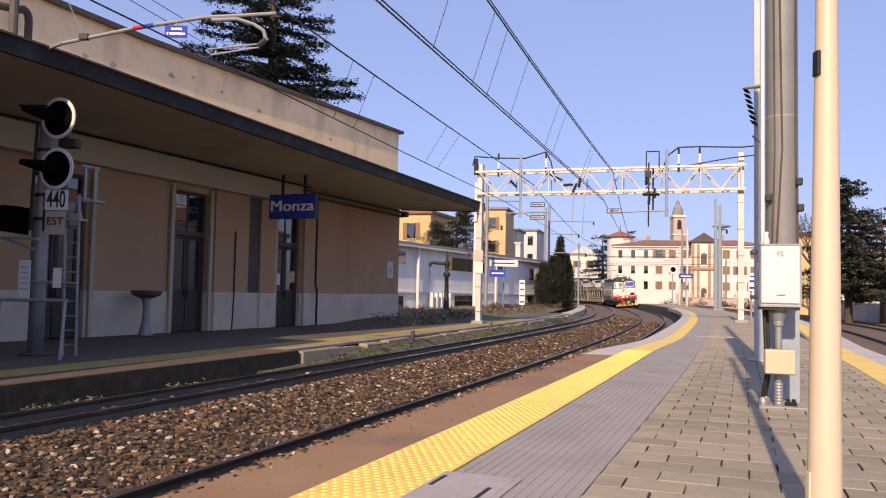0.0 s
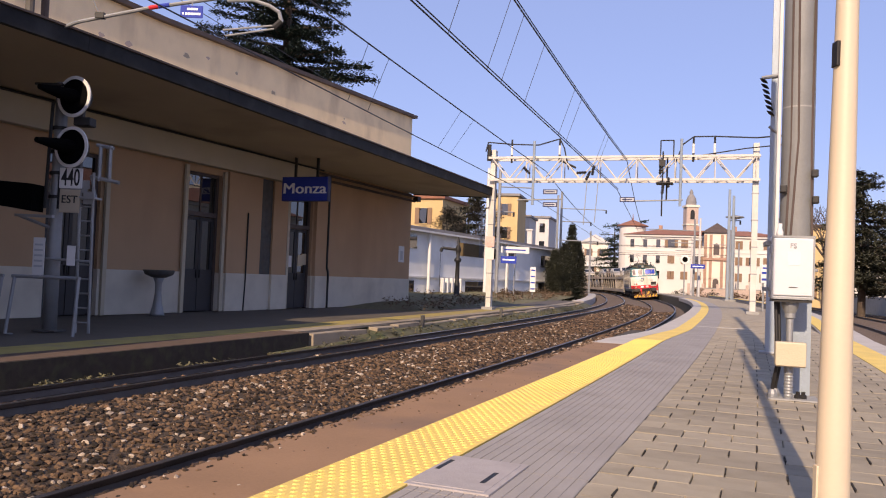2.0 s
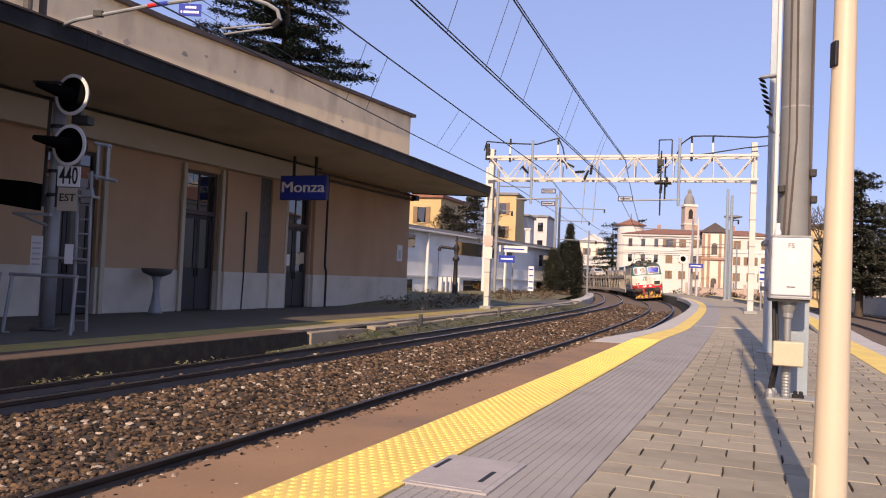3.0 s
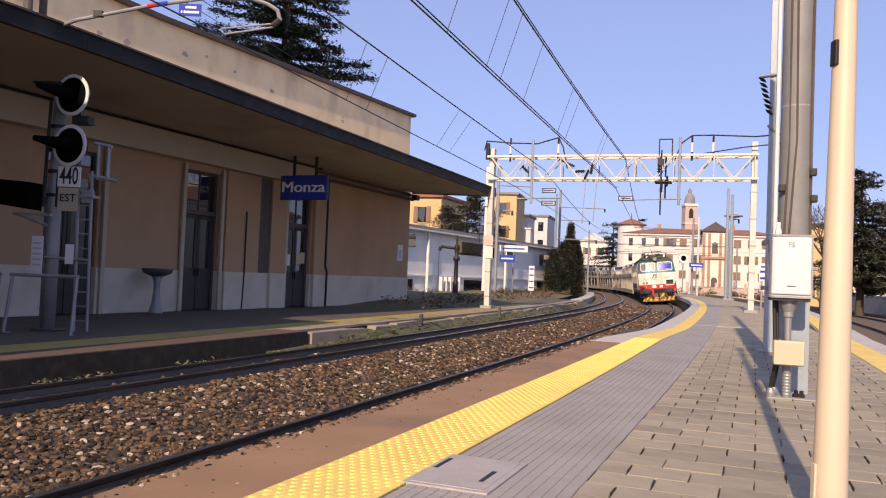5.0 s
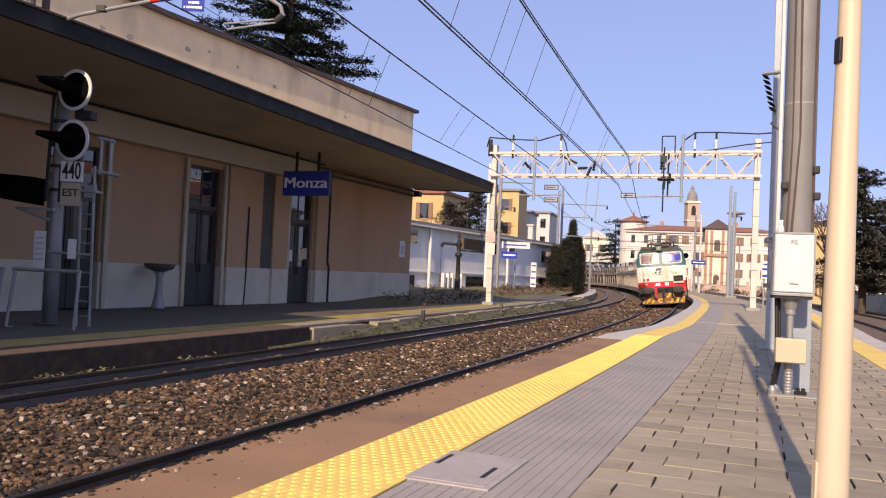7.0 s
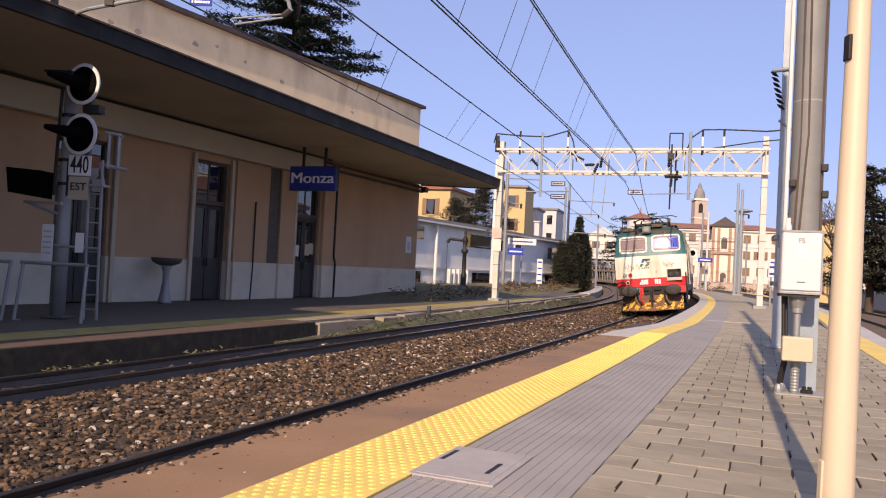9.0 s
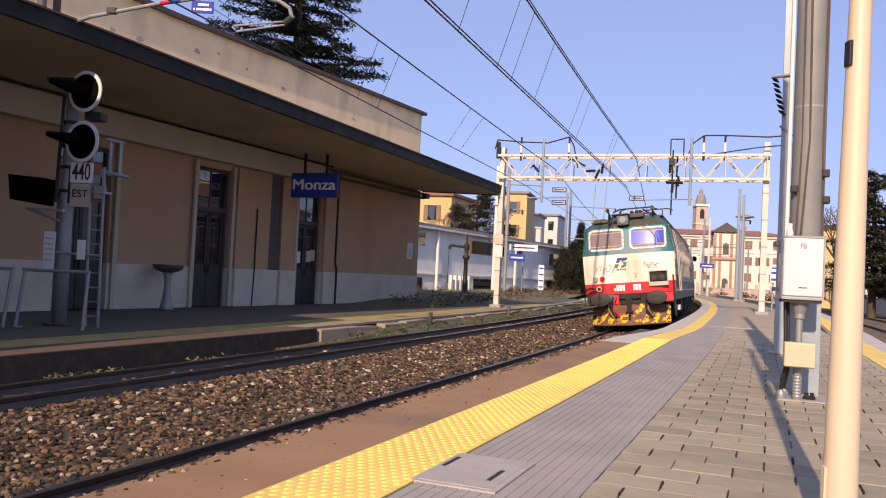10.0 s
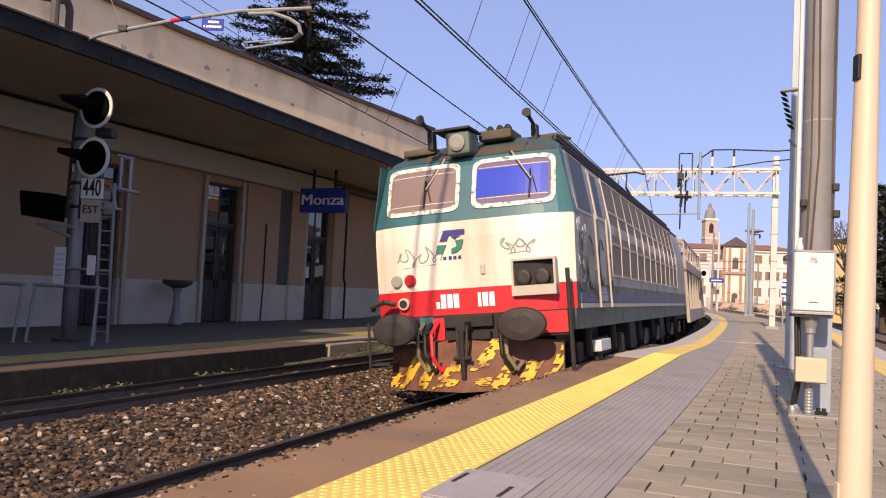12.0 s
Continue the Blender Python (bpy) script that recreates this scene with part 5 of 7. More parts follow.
    part("coupling_screw", Bm().tube((0, 0.2, 0.65), (0.0, 0.22, 0.35), 0.035).tube((-0.12, 0.2, 0.62), (0.12, 0.2, 0.62), 0.03), L_UNDER, lo, "screw coupling")
    part("coupler_plate", Bm().box(-0.33, 0.36, 0.44, 0.52, 1.02, 1.18, bevel=0.015).box(-0.3, 0.33, 0.4, 0.5, 0.86, 0.95), L_UNDER, lo, "dark coupling plates")
    for x, c in ((-0.62, HOSE), (-0.42, L_RED), (-0.52, BLACK), (0.62, HOSE), (0.55, BLACK)):
        part("air_hose", Bm().pipe([(x, 0.45, 1.1), (x - 0.05, 0.3, 0.95), (x - 0.02, 0.24, 0.65), (x + 0.08, 0.3, 0.45), (x + 0.14, 0.42, 0.55)], 0.026, 6), c, lo, "hanging brake hose")
    part("step", Bm().box(-1.42, -1.1, 0.3, 0.6, 0.55, 0.58).box(-1.42, -1.1, 0.3, 0.6, 0.85, 0.88).tube((-1.4, 0.3, 0.5), (-1.4, 0.3, 1.15), 0.02), L_UNDER, lo, "step irons")
    part("hand_rail", Bm().tube((1.41, 0.45, 0.42), (1.4, 0.47, 1.72), 0.03), L_UNDER, lo, "dark corner hand rail")
    part("hand_rail", Bm().pipe([(-1.42, 0.5, 1.32), (-1.36, 0.42, 1.38), (-1.2, 0.42, 1.42), (-1.05, 0.45, 1.38)], 0.04, 6), BUFFER, lo, "bent grab rail")
    # plough: two blades meeting at the centre
    for sx in (-1, 1):
        pw = part("plough_blade", Bm().add([(0, 0.16, 0.18), (sx * 1.24, 0.62, 0.2), (sx * 1.24, 0.72, 0.8), (0, 0.42, 0.88), (0, 0.2, 0.18), (sx * 1.24, 0.66, 0.2), (sx * 1.24, 0.76, 0.8), (0, 0.46, 0.88)],
                  [(0, 1, 2, 3), (7, 6, 5, 4), (0, 4, 5, 1), (1, 5, 6, 2), (2, 6, 7, 3), (3, 7, 4, 0)]), PLOW, lo, "rusty snow plough blade")

        def on(u, z):
            k = (z - 0.19) / 0.65
            return (sx * 1.24 * u, (0.16 + 0.46 * u) * (1 - k) + (0.42 + 0.3 * u) * k - 0.035, z)
        for u0, z_lo, z_hi in ((0.06, 0.45, 0.84), (0.26, 0.22, 0.5), (0.5, 0.22, 0.56), (0.74, 0.22, 0.72), (0.1, 0.26, 0.36), (0.9, 0.24, 0.42)):
            dl = 0.3 * (z_hi - z_lo) / 0.6
            sgn = 1 if sx > 0 else -1
            cells = Bm()
            nz_, nu_ = 9, 4

            def spot_on(i, j):
                z = z_lo + (z_hi - z_lo) * i / nz_
                return on(min(1, max(0, u0 + sgn * dl * i / nz_ + 0.15 * j / nu_ + random.uniform(-0.012, 0.012))), z + random.uniform(-0.012, 0.012))
            grid_ = [[spot_on(i, j) for j in range(nu_ + 1)] for i in range(nz_ + 1)]
            for i in range(nz_):
                for j in range(nu_):
                    if random.random() < (0.45 if j in (0, nu_ - 1) or i in (0, nz_ - 1) else 0.16):
                        continue
                    qd = [grid_[i][j], grid_[i][j + 1], grid_[i + 1][j + 1], grid_[i + 1][j]]
                    cells.add(qd + [(a, b_ + 0.032, c) for a, b_, c in qd], [(0, 1, 2, 3), (7, 6, 5, 4), (0, 4, 5, 1), (1, 5, 6, 2), (2, 6, 7, 3), (3, 7, 4, 0)])
            part("yellow_stripe", cells, PLOW_Y, pw, "chipped yellow warning stripe")
    # right and left sides: vents, stripes, windows, doors
    for sx in (-1, 1):
        def side(y0, y1, z0, z1, out, material, name, parent=lo, label=""):
            """A panel on the body side."""
            b = Bm()
            p = [(half_width(z0), z0), (half_width(z1), z1)]
            v = [(sx * (w_ + o), y, z) for o in (0.0, out) for w_, z in p for y in (y0, y1)]
            return part(name, b.add(v, [(0, 1, 3, 2), (4, 6, 7, 5), (0, 4, 5, 1), (2, 3, 7, 6), (0, 2, 6, 4), (1, 5, 7, 3)]), material, parent, label)
        side(1.0, 16.9, 1.28, 1.4, 0.008, L_STRIPE, "side_stripe", label="dark blue stripe")
        side(1.0, 16.9, 1.2, 1.26, 0.012, L_BAR, "side_stripe", label="pale stripe")
        side(0.74, 1.08, 2.482, 3.4, 0.008, L_TEAL, "cab_side", label="teal cab corner")
        side(1.0, 2.04, 2.53, 3.37, 0.012, L_BAR, "window_frame", label="pale window frame")
        side(1.06, 1.98, 2.58, 3.33, 0.02, L_DARK, "side_window", label="dark cab side window")
        dr = side(2.3, 3.0, 1.3, 3.3, 0.014, L_GREY, "cab_door", label="grey cab door")
        side(2.36, 2.94, 2.54, 3.29, 0.02, L_BAR, "window_frame", dr)
        side(2.42, 2.88, 2.6, 3.25, 0.026, L_DARK, "door_window", dr)
        for y in (2.12, 3.05):
            part("grab_rail", Bm().tube((sx * 1.5, y, 1.2), (sx * 1.49, y, 2.6), 0.018), L_BAR, lo, "pale grab rail")
        ny, y0, y1 = 11, 3.5, 14.4
        dy = (y1 - y0) / ny
        zs = (1.72, 2.25, 2.78, 3.32)
        for i in range(ny):
            for za, zb in zip(zs, zs[1:]):
                side(y0 + i * dy + 0.03, y0 + (i + 1) * dy - 0.03, za + 0.02, zb - 0.02, 0.012, L_VENT, "vent_panel")
        for i in range(ny + 1):
            side(y0 + i * dy - 0.028, y0 + i * dy + 0.028, 1.7, 2.478, 0.026, L_BAR, "vent_post")
            side(y0 + i * dy - 0.028, y0 + i * dy + 0.028, 2.482, 3.33, 0.026, L_BAR, "vent_post")
        for z in zs:
            side(y0, y1, z - 0.018, z + 0.018, 0.02, L_BAR, "vent_rail")
        if sx > 0:
            for yc, zc, r, a0 in ((1.75, 1.85, 0.36, 0.3), (2.6, 1.88, 0.34, 0.6), (1.2, 1.95, 0.28, 1.2), (1.05, 1.6, 0.16, 0.0), (2.2, 1.55, 0.2, 2.0), (3.3, 1.75, 0.3, 0.9), (1.5, 1.5, 0.14, 0.4)):
                part("scrawl", Bm().pipe([(half_width(zc) + 0.008, yc + 0.62 * r * math.cos(a0 + k * 0.5), zc + r * math.sin(a0 + k * 0.5) * 1.05) for k in range(11)], 0.016, 4), SCRAWL_DARK, lo, "dark scrawl")
            random.seed(29)
            for k in range(26):                        # peeling flakes behind the cab corner
                yc, zc, r = random.uniform(0.95, 1.5), random.uniform(1.5, 2.4), random.uniform(0.02, 0.06)
                part("paint_flake", Bm().prism([(r * math.cos(a) * random.uniform(0.5, 1.2), 1.6 * r * math.sin(a) * random.uniform(0.5, 1.2)) for a in np.arange(0, math.tau, 1.05)], -0.002, 0.003, pose(half_width(zc) + 0.006, yc, zc, 0, 0, 90)), SCRAWL_DARK if k % 2 else L_WHITE, lo)
    # roof gear
    part("roof_lamp", Bm().box(-0.26, 0.1, 0.66, 1.1, 3.43, 3.76, bevel=0.05), L_LOW, lo, "roof headlamp housing")
    part("lamp_lens", Bm().lathe([(0.12, 0), (0.12, 0.03), (0.08, 0.05)], 18, pose(-0.08, 0.66, 3.59, 90)), LAMP_GLASS, lo, "round headlamp lens")
    part("lamp_roof", Bm().box(-0.42, 0.12, 0.6, 1.15, 3.77, 3.8), BLACK, lo)
    for x, y in ((-0.5, 0.75), (0.85, 1.4)):
        part("horn", Bm().lathe([(0.025, 0), (0.03, 0.3), (0.07, 0.42)], 10, pose(x, y, 3.8 if x < 0 else 3.86, 75)), BLACK, lo, "black horn")
        part("horn_foot", Bm().box(x - 0.04, x + 0.04, y - 0.05, y + 0.1, 3.55, 3.8 if x < 0 else 3.87), BLACK, lo)
    for x, y0, y1, z, h in ((-0.85, 1.1, 1.7, 3.58, 0.1), (0.3, 1.2, 1.8, 3.7, 0.14), (0.8, 1.6, 2.6, 3.62, 0.13), (0.0, 3.2, 4.4, 3.76, 0.25), (0, 7, 9.5, 3.75, 0.3), (0, 11, 13, 3.75, 0.28)):
        part("roof_box", Bm().box(x - 0.25, x + 0.25, y0, y1, z, z + h, bevel=0.03), L_ROOF, lo, "dirty roof equipment box")
    for x in (0.15, 0.3, 0.42):
        part("roof_insulator", Bm().lathe([(0.05, 3.75), (0.07, 3.8), (0.04, 3.84), (0.07, 3.9), (0.03, 3.96)], 8, Matrix.Translation((x, 1.5, 0))), BUFFER, lo)
    for sx in (-1, 1):
        part("roof_walkway", Bm().box(sx * 0.95 - 0.18, sx * 0.95 + 0.18, 1.6, 16.2, 3.72, 3.76), L_ROOF, lo, "long roof walkway")
        part("roof_pipe", Bm().tube((sx * 1.16, 1.3, 3.62), (sx * 1.16, 16.5, 3.62), 0.03), BUFFER, lo)
    for y, up in ((3.9, False), (14.0, True)):
        pt = part("pantograph", Bm().box(-0.75, 0.75, y - 0.6, y - 0.54, 3.98, 4.04).box(-0.75, 0.75, y + 0.54, y + 0.6, 3.98, 4.04).box(-0.75, -0.69, y - 0.55, y + 0.55, 3.985, 4.035).box(0.69, 0.75, y - 0.55, y + 0.55, 3.985, 4.035), BUFFER, lo, "raised pantograph" if up else "folded pantograph")
        for x in (-0.7, 0.7):
            for yy in (y - 0.57, y + 0.57):
                part("insulator", Bm().lathe([(0.06, 3.74), (0.08, 3.8), (0.05, 3.86), (0.08, 3.92), (0.05, 3.98)], 8, Matrix.Translation((x, yy, 0))), BUFFER, pt)
        top = 5.2 if up else 4.3
        mid = 4.6 if up else 4.12
        part("arm", Bm().tube((-0.6, y + 0.55, 4.0), (-0.4, y - 0.9, mid), 0.03).tube((0.6, y + 0.55, 4.0), (0.4, y - 0.9, mid), 0.03)
             .tube((-0.4, y - 0.9, mid), (-0.3, y + 0.2, top), 0.022).tube((0.4, y - 0.9, mid), (0.3, y + 0.2, top), 0.022), BUFFER, pt)
        part("collector_head", Bm().pipe([(-0.8, y + 0.2, top - 0.1), (-0.55, y + 0.2, top), (0.55, y + 0.2, top), (0.8, y + 0.2, top - 0.1)], 0.03), BUFFER, pt)
    # bogies
    for y in (3.6, 8.95, 14.3):
        bo = part("bogie", Bm().box(-1.2, -1.02, y - 1.9, y + 1.9, 0.42, 0.72, bevel=0.03).box(1.02, 1.2, y - 1.9, y + 1.9, 0.42, 0.72, bevel=0.03).box(-1.0, 1.0, y - 0.3, y + 0.3, 0.5, 0.9), L_UNDER, lo, "black bogie frame")
        for dy in (-1.07, 1.07):
            for x in (-0.76, 0.76):
                part("wheel", Bm().lathe([(0.6, -0.06), (0.62, -0.05), (0.6, 0.07)], 24, pose(x, y + dy, 0.6, 0, 90)), BUFFER, bo)
            for x in (-1.25, 1.25):
                part("axle_box", Bm().box(x - 0.12, x + 0.12, y + dy - 0.18, y + dy + 0.18, 0.4, 0.75, bevel=0.04).tube((x, y + dy - 0.35, 0.5), (x, y + dy - 0.35, 0.9), 0.07), L_UNDER, bo)
    part("step_box", Bm().box(1.15, 1.45, 2.2, 3.0, 0.55, 0.72, bevel=0.02), BOX_WHITE, lo, "pale step box under the cab door")
    for y in (6.0, 11.0):
        part("battery_box", Bm().box(-1.3, 1.3, y, y + 0.8, 0.4, 0.92, bevel=0.03), L_UNDER, lo)
    return lo


LOC = locomotive()

W_FRAME = mat("wagon_pale_frame", (0.33, 0.29, 0.245), 0.6, var=0.2, scale=3, dirt=(0.25, 0.17, 0.12), dirt_amount=0.6)
W_DECK = mat("wagon_dark_deck", (0.10, 0.085, 0.075), 0.8, var=0.3, scale=3)
WAG = 12.6


def wagon():
    wg = thing("car_carrier_wagon", Matrix(), "open two-deck car carrier wagon with pale side posts", "wagon", "wagons of the train")
    part("side_mesh", Bm().box(-1.36, 1.36, 0.4, WAG - 0.4, 0.95, 1.3), W_DECK, wg, "dark wheel channel")
    part("lower_deck", Bm().box(-1.4, 1.4, 0.2, WAG - 0.2, 0.75, 0.95, bevel=0.02), W_DECK, wg)
    part("upper_deck", Bm().box(-1.4, 1.4, 0.1, WAG - 0.1, 2.45, 2.6, bevel=0.02), W_FRAME, wg, "pale upper deck")
    for sx in (-1, 1):
        part("side_beam", Bm().box(sx * 1.42 - 0.05, sx * 1.42 + 0.05, 0.1, WAG - 0.1, 0.62, 1.05), W_FRAME, wg)
        part("side_beam", Bm().box(sx * 1.42 - 0.05, sx * 1.42 + 0.05, 0.1, WAG - 0.1, 2.42, 2.75), W_FRAME, wg)
        for k in range(7):
            y = 0.3 + k * (WAG - 0.6) / 6
            part("post", Bm().box(sx * 1.42 - 0.045, sx * 1.42 + 0.045, y - 0.06, y + 0.06, 1.05, 2.42), W_FRAME, wg)
            part("railing_post", Bm().box(sx * 1.42 - 0.03, sx * 1.42 + 0.03, y - 0.03, y + 0.03, 2.75, 3.45), W_FRAME, wg)
        part("railing", Bm().tube((sx * 1.42, 0.2, 3.45), (sx * 1.42, WAG - 0.2, 3.45), 0.03), W_FRAME, wg)
    for y in (2.0, WAG - 2.0):
        bo = part("axle_frame", Bm().box(-1.15, 1.15, y - 0.5, y + 0.5, 0.3, 0.7, bevel=0.04), L_UNDER, wg, "black axle guard")
        for x in (-0.76, 0.76):
            part("wheel", Bm().lathe([(0.38, -0.06), (0.4, -0.05), (0.38, 0.07)], 18, pose(x, y, 0.39, 0, 90)), BUFFER, bo)
    for x in (-0.875, 0.875):
        part("buffer", Bm().tube((x, -0.2, 1.04), (x, 0.25, 1.04), 0.14).tube((x, -0.25, 1.04), (x, -0.2, 1.04), 0.22), BUFFER, wg)
    return wg


PAINTS = [mat("car_paint", c, 0.25, 0.2, var=0.04, bump=0) for c in ((0.4, 0.4, 0.4), (0.6, 0.58, 0.55), (0.04, 0.04, 0.05), (0.2, 0.13, 0.09))]
TYRE = mat("tyre_rubber", (0.015, 0.015, 0.015), 0.9, bump=0.1)


def motor_car(paint, words):
    """A small hatchback; y runs from its nose to its tail."""
    c = thing("car", Matrix(), words, "car", "cars on the wagons")
    prof = [(0.0, 0.35), (0.0, 0.72), (0.9, 0.92), (1.55, 1.4), (2.9, 1.45), (3.55, 1.05), (3.7, 0.8), (3.7, 0.35)]
    b = Bm()
    n_ = len(prof)
    v = [(x * (1 - 0.22 * max(0, z - 0.9)), y, z) for x in (-0.8, 0.8) for y, z in prof]
    b.add(v, [tuple(range(n_)), tuple(range(2 * n_ - 1, n_ - 1, -1))] + [(k, (k + 1) % n_, n_ + (k + 1) % n_, n_ + k) for k in range(n_)])
    part("body", b, paint, c)
    part("windscreen", Bm().add([(-0.68, 0.98, 0.95), (0.68, 0.98, 0.95), (0.6, 1.5, 1.36), (-0.6, 1.5, 1.36)], [(0, 1, 2, 3)]).add([(-0.68, 0.96, 0.97), (0.68, 0.96, 0.97), (0.6, 1.48, 1.38), (-0.6, 1.48, 1.38)], [(0, 1, 2, 3)]), GLASS, c)
    for sx in (-1, 1):
        part("side_window", Bm().add([(sx * 0.80, 1.15, 0.98), (sx * 0.80, 3.3, 0.98), (sx * 0.725, 2.9, 1.36), (sx * 0.725, 1.65, 1.36), (sx * 0.77, 1.15, 0.98), (sx * 0.77, 3.3, 0.98), (sx * 0.7, 2.9, 1.36), (sx * 0.7, 1.65, 1.36)],
             [(0, 1, 2, 3), (7, 6, 5, 4), (0, 4, 5, 1), (1, 5, 6, 2), (2, 6, 7, 3), (3, 7, 4, 0)]), GLASS, c)
        for y in (0.7, 3.0):
            part("wheel", Bm().lathe([(0.29, -0.09), (0.31, -0.05), (0.31, 0.05), (0.29, 0.09)], 14, pose(sx * 0.72, y, 0.31, 0, 90)), TYRE, c)
        part("headlamp", Bm().box(sx * 0.6 - 0.14, sx * 0.6 + 0.14, -0.02, 0.06, 0.6, 0.72, bevel=0.02), LAMP_GLASS, c)
    return c


TRAIN = [(LOC, 0.0, LOCO, 4.2, 13.7, 0.0, 0.0)]     # thing, its start behind the buffers, length, pivots, own y, own z
wag0 = wagon()
cars0 = [motor_car(p, w_) for p, w_ in zip(PAINTS, ("silver hatchback car carried on the wagon", "white hatchback car carried on the wagon", "black hatchback car carried on the wagon", "bronze hatchback car carried on the wagon"))]
used = set()
random.seed(11)
for i in range(8):
    wg = wag0 if i == 0 else copy_thing(wag0, Matrix())
    start = LOCO + 0.35 + i * (WAG + 0.5)
    TRAIN.append((wg, start, WAG, 2.0, WAG - 2.0, 0.0, 0.0))
    for deck in (0.95, 2.6):
        for k in range(3):
            if deck > 1 and random.random() < 0.3:
                continue
            q = random.randrange(4)
            cr = cars0[q] if q not in used else copy_thing(cars0[q], Matrix())
            used.add(q)
            TRAIN.append((cr, start, WAG, 2.0, WAG - 2.0, 0.35 + k * 4.1, deck))


def train_s(t):
    return -0.992 + 8.02 * (12 - t)



def tufts(b, centre, r, n_, size, flat=0.6):
    """A clump of small leaf blades."""
    for _ in range(n_):
        d = Vector((random.gauss(0, 1), random.gauss(0, 1), random.gauss(0, flat)))
        p = Vector(centre) + d.normalized() * r * random.uniform(0.25, 1.0) * (1 if abs(d.z) < 1 else flat)
        a = Vector((random.uniform(-1, 1), random.uniform(-1, 1), random.uniform(-0.5, 0.4))).normalized()
        c = a.cross(Vector((random.uniform(-0.4, 0.4), random.uniform(-0.4, 0.4), 1))).normalized()
        s1, s2 = size * random.uniform(0.7, 1.5), size * random.uniform(0.3, 0.55)
        b.add([p - a * s1, p + c * s2, p + a * s1 * 1.2, p - c * s2], [(0, 1, 2, 3)])


# ---- beyond the station: shed, mast, water crane, houses, trees ----


def house(name, x, y, turn, wid, dep, z0, wall_h, wall, label, floors, cols, win=(0.95, 1.6), roof="hip", roof_h=2.0, roof_mat=None, shutters=True, first=1.2, group="houses behind the station"):
    """A house whose front faces -y of its own axes; x, y is the middle of its front foot."""
    h = thing(name, Matrix.Translation((x, y, z0)) @ pose(0, 0, 0, 0, 0, turn), label, "building", group)
    part("wall", Bm().box(-wid / 2, wid / 2, 0, dep, 0, wall_h), wall, h)
    e = 0.5
    if roof == "hip":
        b = Bm().add([(-wid / 2 - e, -e, wall_h), (wid / 2 + e, -e, wall_h), (wid / 2 + e, dep + e, wall_h), (-wid / 2 - e, dep + e, wall_h),
                      (-wid / 2 + min(dep, wid) / 2.2, dep / 2, wall_h + roof_h), (wid / 2 - min(dep, wid) / 2.2, dep / 2, wall_h + roof_h)],
                     [(0, 1, 5, 4), (1, 2, 5), (2, 3, 4, 5), (3, 0, 4), (3, 2, 1, 0)])
        part("roof", b, roof_mat or ROOF_TILE, h, "tiled hipped roof")
        part("cornice", Bm().box(-wid / 2 - 0.3, wid / 2 + 0.3, -0.3, dep + 0.3, wall_h - 0.35, wall_h - 0.02, bevel=0.05), wall, h)
    elif roof == "gable":
        part("roof", Bm().prism([(-wid / 2 - e, wall_h), (wid / 2 + e, wall_h), (0, wall_h + roof_h)], -e, dep + e), roof_mat or PALE, h, "pediment roof")
    else:
        part("roof", Bm().box(-wid / 2 - 0.3, wid / 2 + 0.3, -0.3, dep + 0.3, wall_h, wall_h + 0.35, bevel=0.03), roof_mat or SHED_ROOF, h, "flat roof edge")
    fh = (wall_h - 0.6) / floors
    for f_ in range(floors):
        for c in range(cols):
            cx = -wid / 2 + wid * (c + 0.5) / cols
            cz = f_ * fh + first
            wn_ = part("window", Bm().box(cx - win[0] / 2 - 0.12, cx + win[0] / 2 + 0.12, -0.07, 0.0, cz - 0.12, cz + win[1] + 0.12, bevel=0.02), wall, h, "window surround")
            part("pane", Bm().box(cx - win[0] / 2, cx + win[0] / 2, -0.085, -0.07, cz, cz + win[1]), GLASS, wn_)
            if shutters:
                for sx in (-1, 1):
                    xa, xb = sorted((cx + sx * win[0] / 2, cx + sx * win[0]))
                    part("shutter", Bm().box(xa, xb, -0.14, -0.075, cz - 0.05, cz + win[1] + 0.05), SHUTTER, wn_)
    return h


# long white shed, in line with the station
sh_m = Matrix.Translation((-2.2, 54.0, 0.2)) @ pose(0, 0, 0, 0, 0, -26.5)
sh = thing("goods_shed", sh_m, "long white rendered goods shed with a grey roof", "building", "houses behind the station")
part("wall", Bm().box(-7, 0, -16, 32.0, 0, 4.45), SHED_WHITE, sh)
part("roof", Bm().box(-7.3, 0.45, -16.3, 32.4, 4.45, 4.7, bevel=0.03), SHED_ROOF, sh, "grey overhanging roof edge")
part("gutter", Bm().box(0.4, 0.52, -16.3, 32.4, 4.36, 4.48), WHITE, sh)
part("plinth_ledge", Bm().box(0, 0.12, -16, 32, 1.2, 1.32), WHITE, sh)
for y0, y1, z0, z1 in ((-5, 0.8, 3.2, 4.1), (7.5, 15.0, 3.0, 4.0), (-4, 0.6, 0.1, 1.0), (9.0, 13.8, 0.1, 1.05), (26.3, 29, 2.7, 3.8), (25.8, 29, 0.0, 1.1), (17.5, 19.5, 3.0, 3.8)):
    part("window", Bm().box(0.0, 0.04, y0, y1, z0, z1), GLASS, sh, "dark window strip")
for y in (2.2, 16.8):
    part("downpipe", Bm().tube((0.3, y, 0), (0.3, y, 4.4), 0.11), WHITE, sh)
for k in range(5):
    part("vent_post", Bm().box(0.25, 0.5, 4.2 + k * 0.75, 4.4 + k * 0.75, 0, 1.25, bevel=0.02), WHITE, sh)
part("chimney", Bm().box(-1.4, -0.9, 26, 26.5, 4.7, 6.2, bevel=0.03).box(-1.5, -0.8, 25.9, 26.6, 6.2, 6.35), PALE, sh)

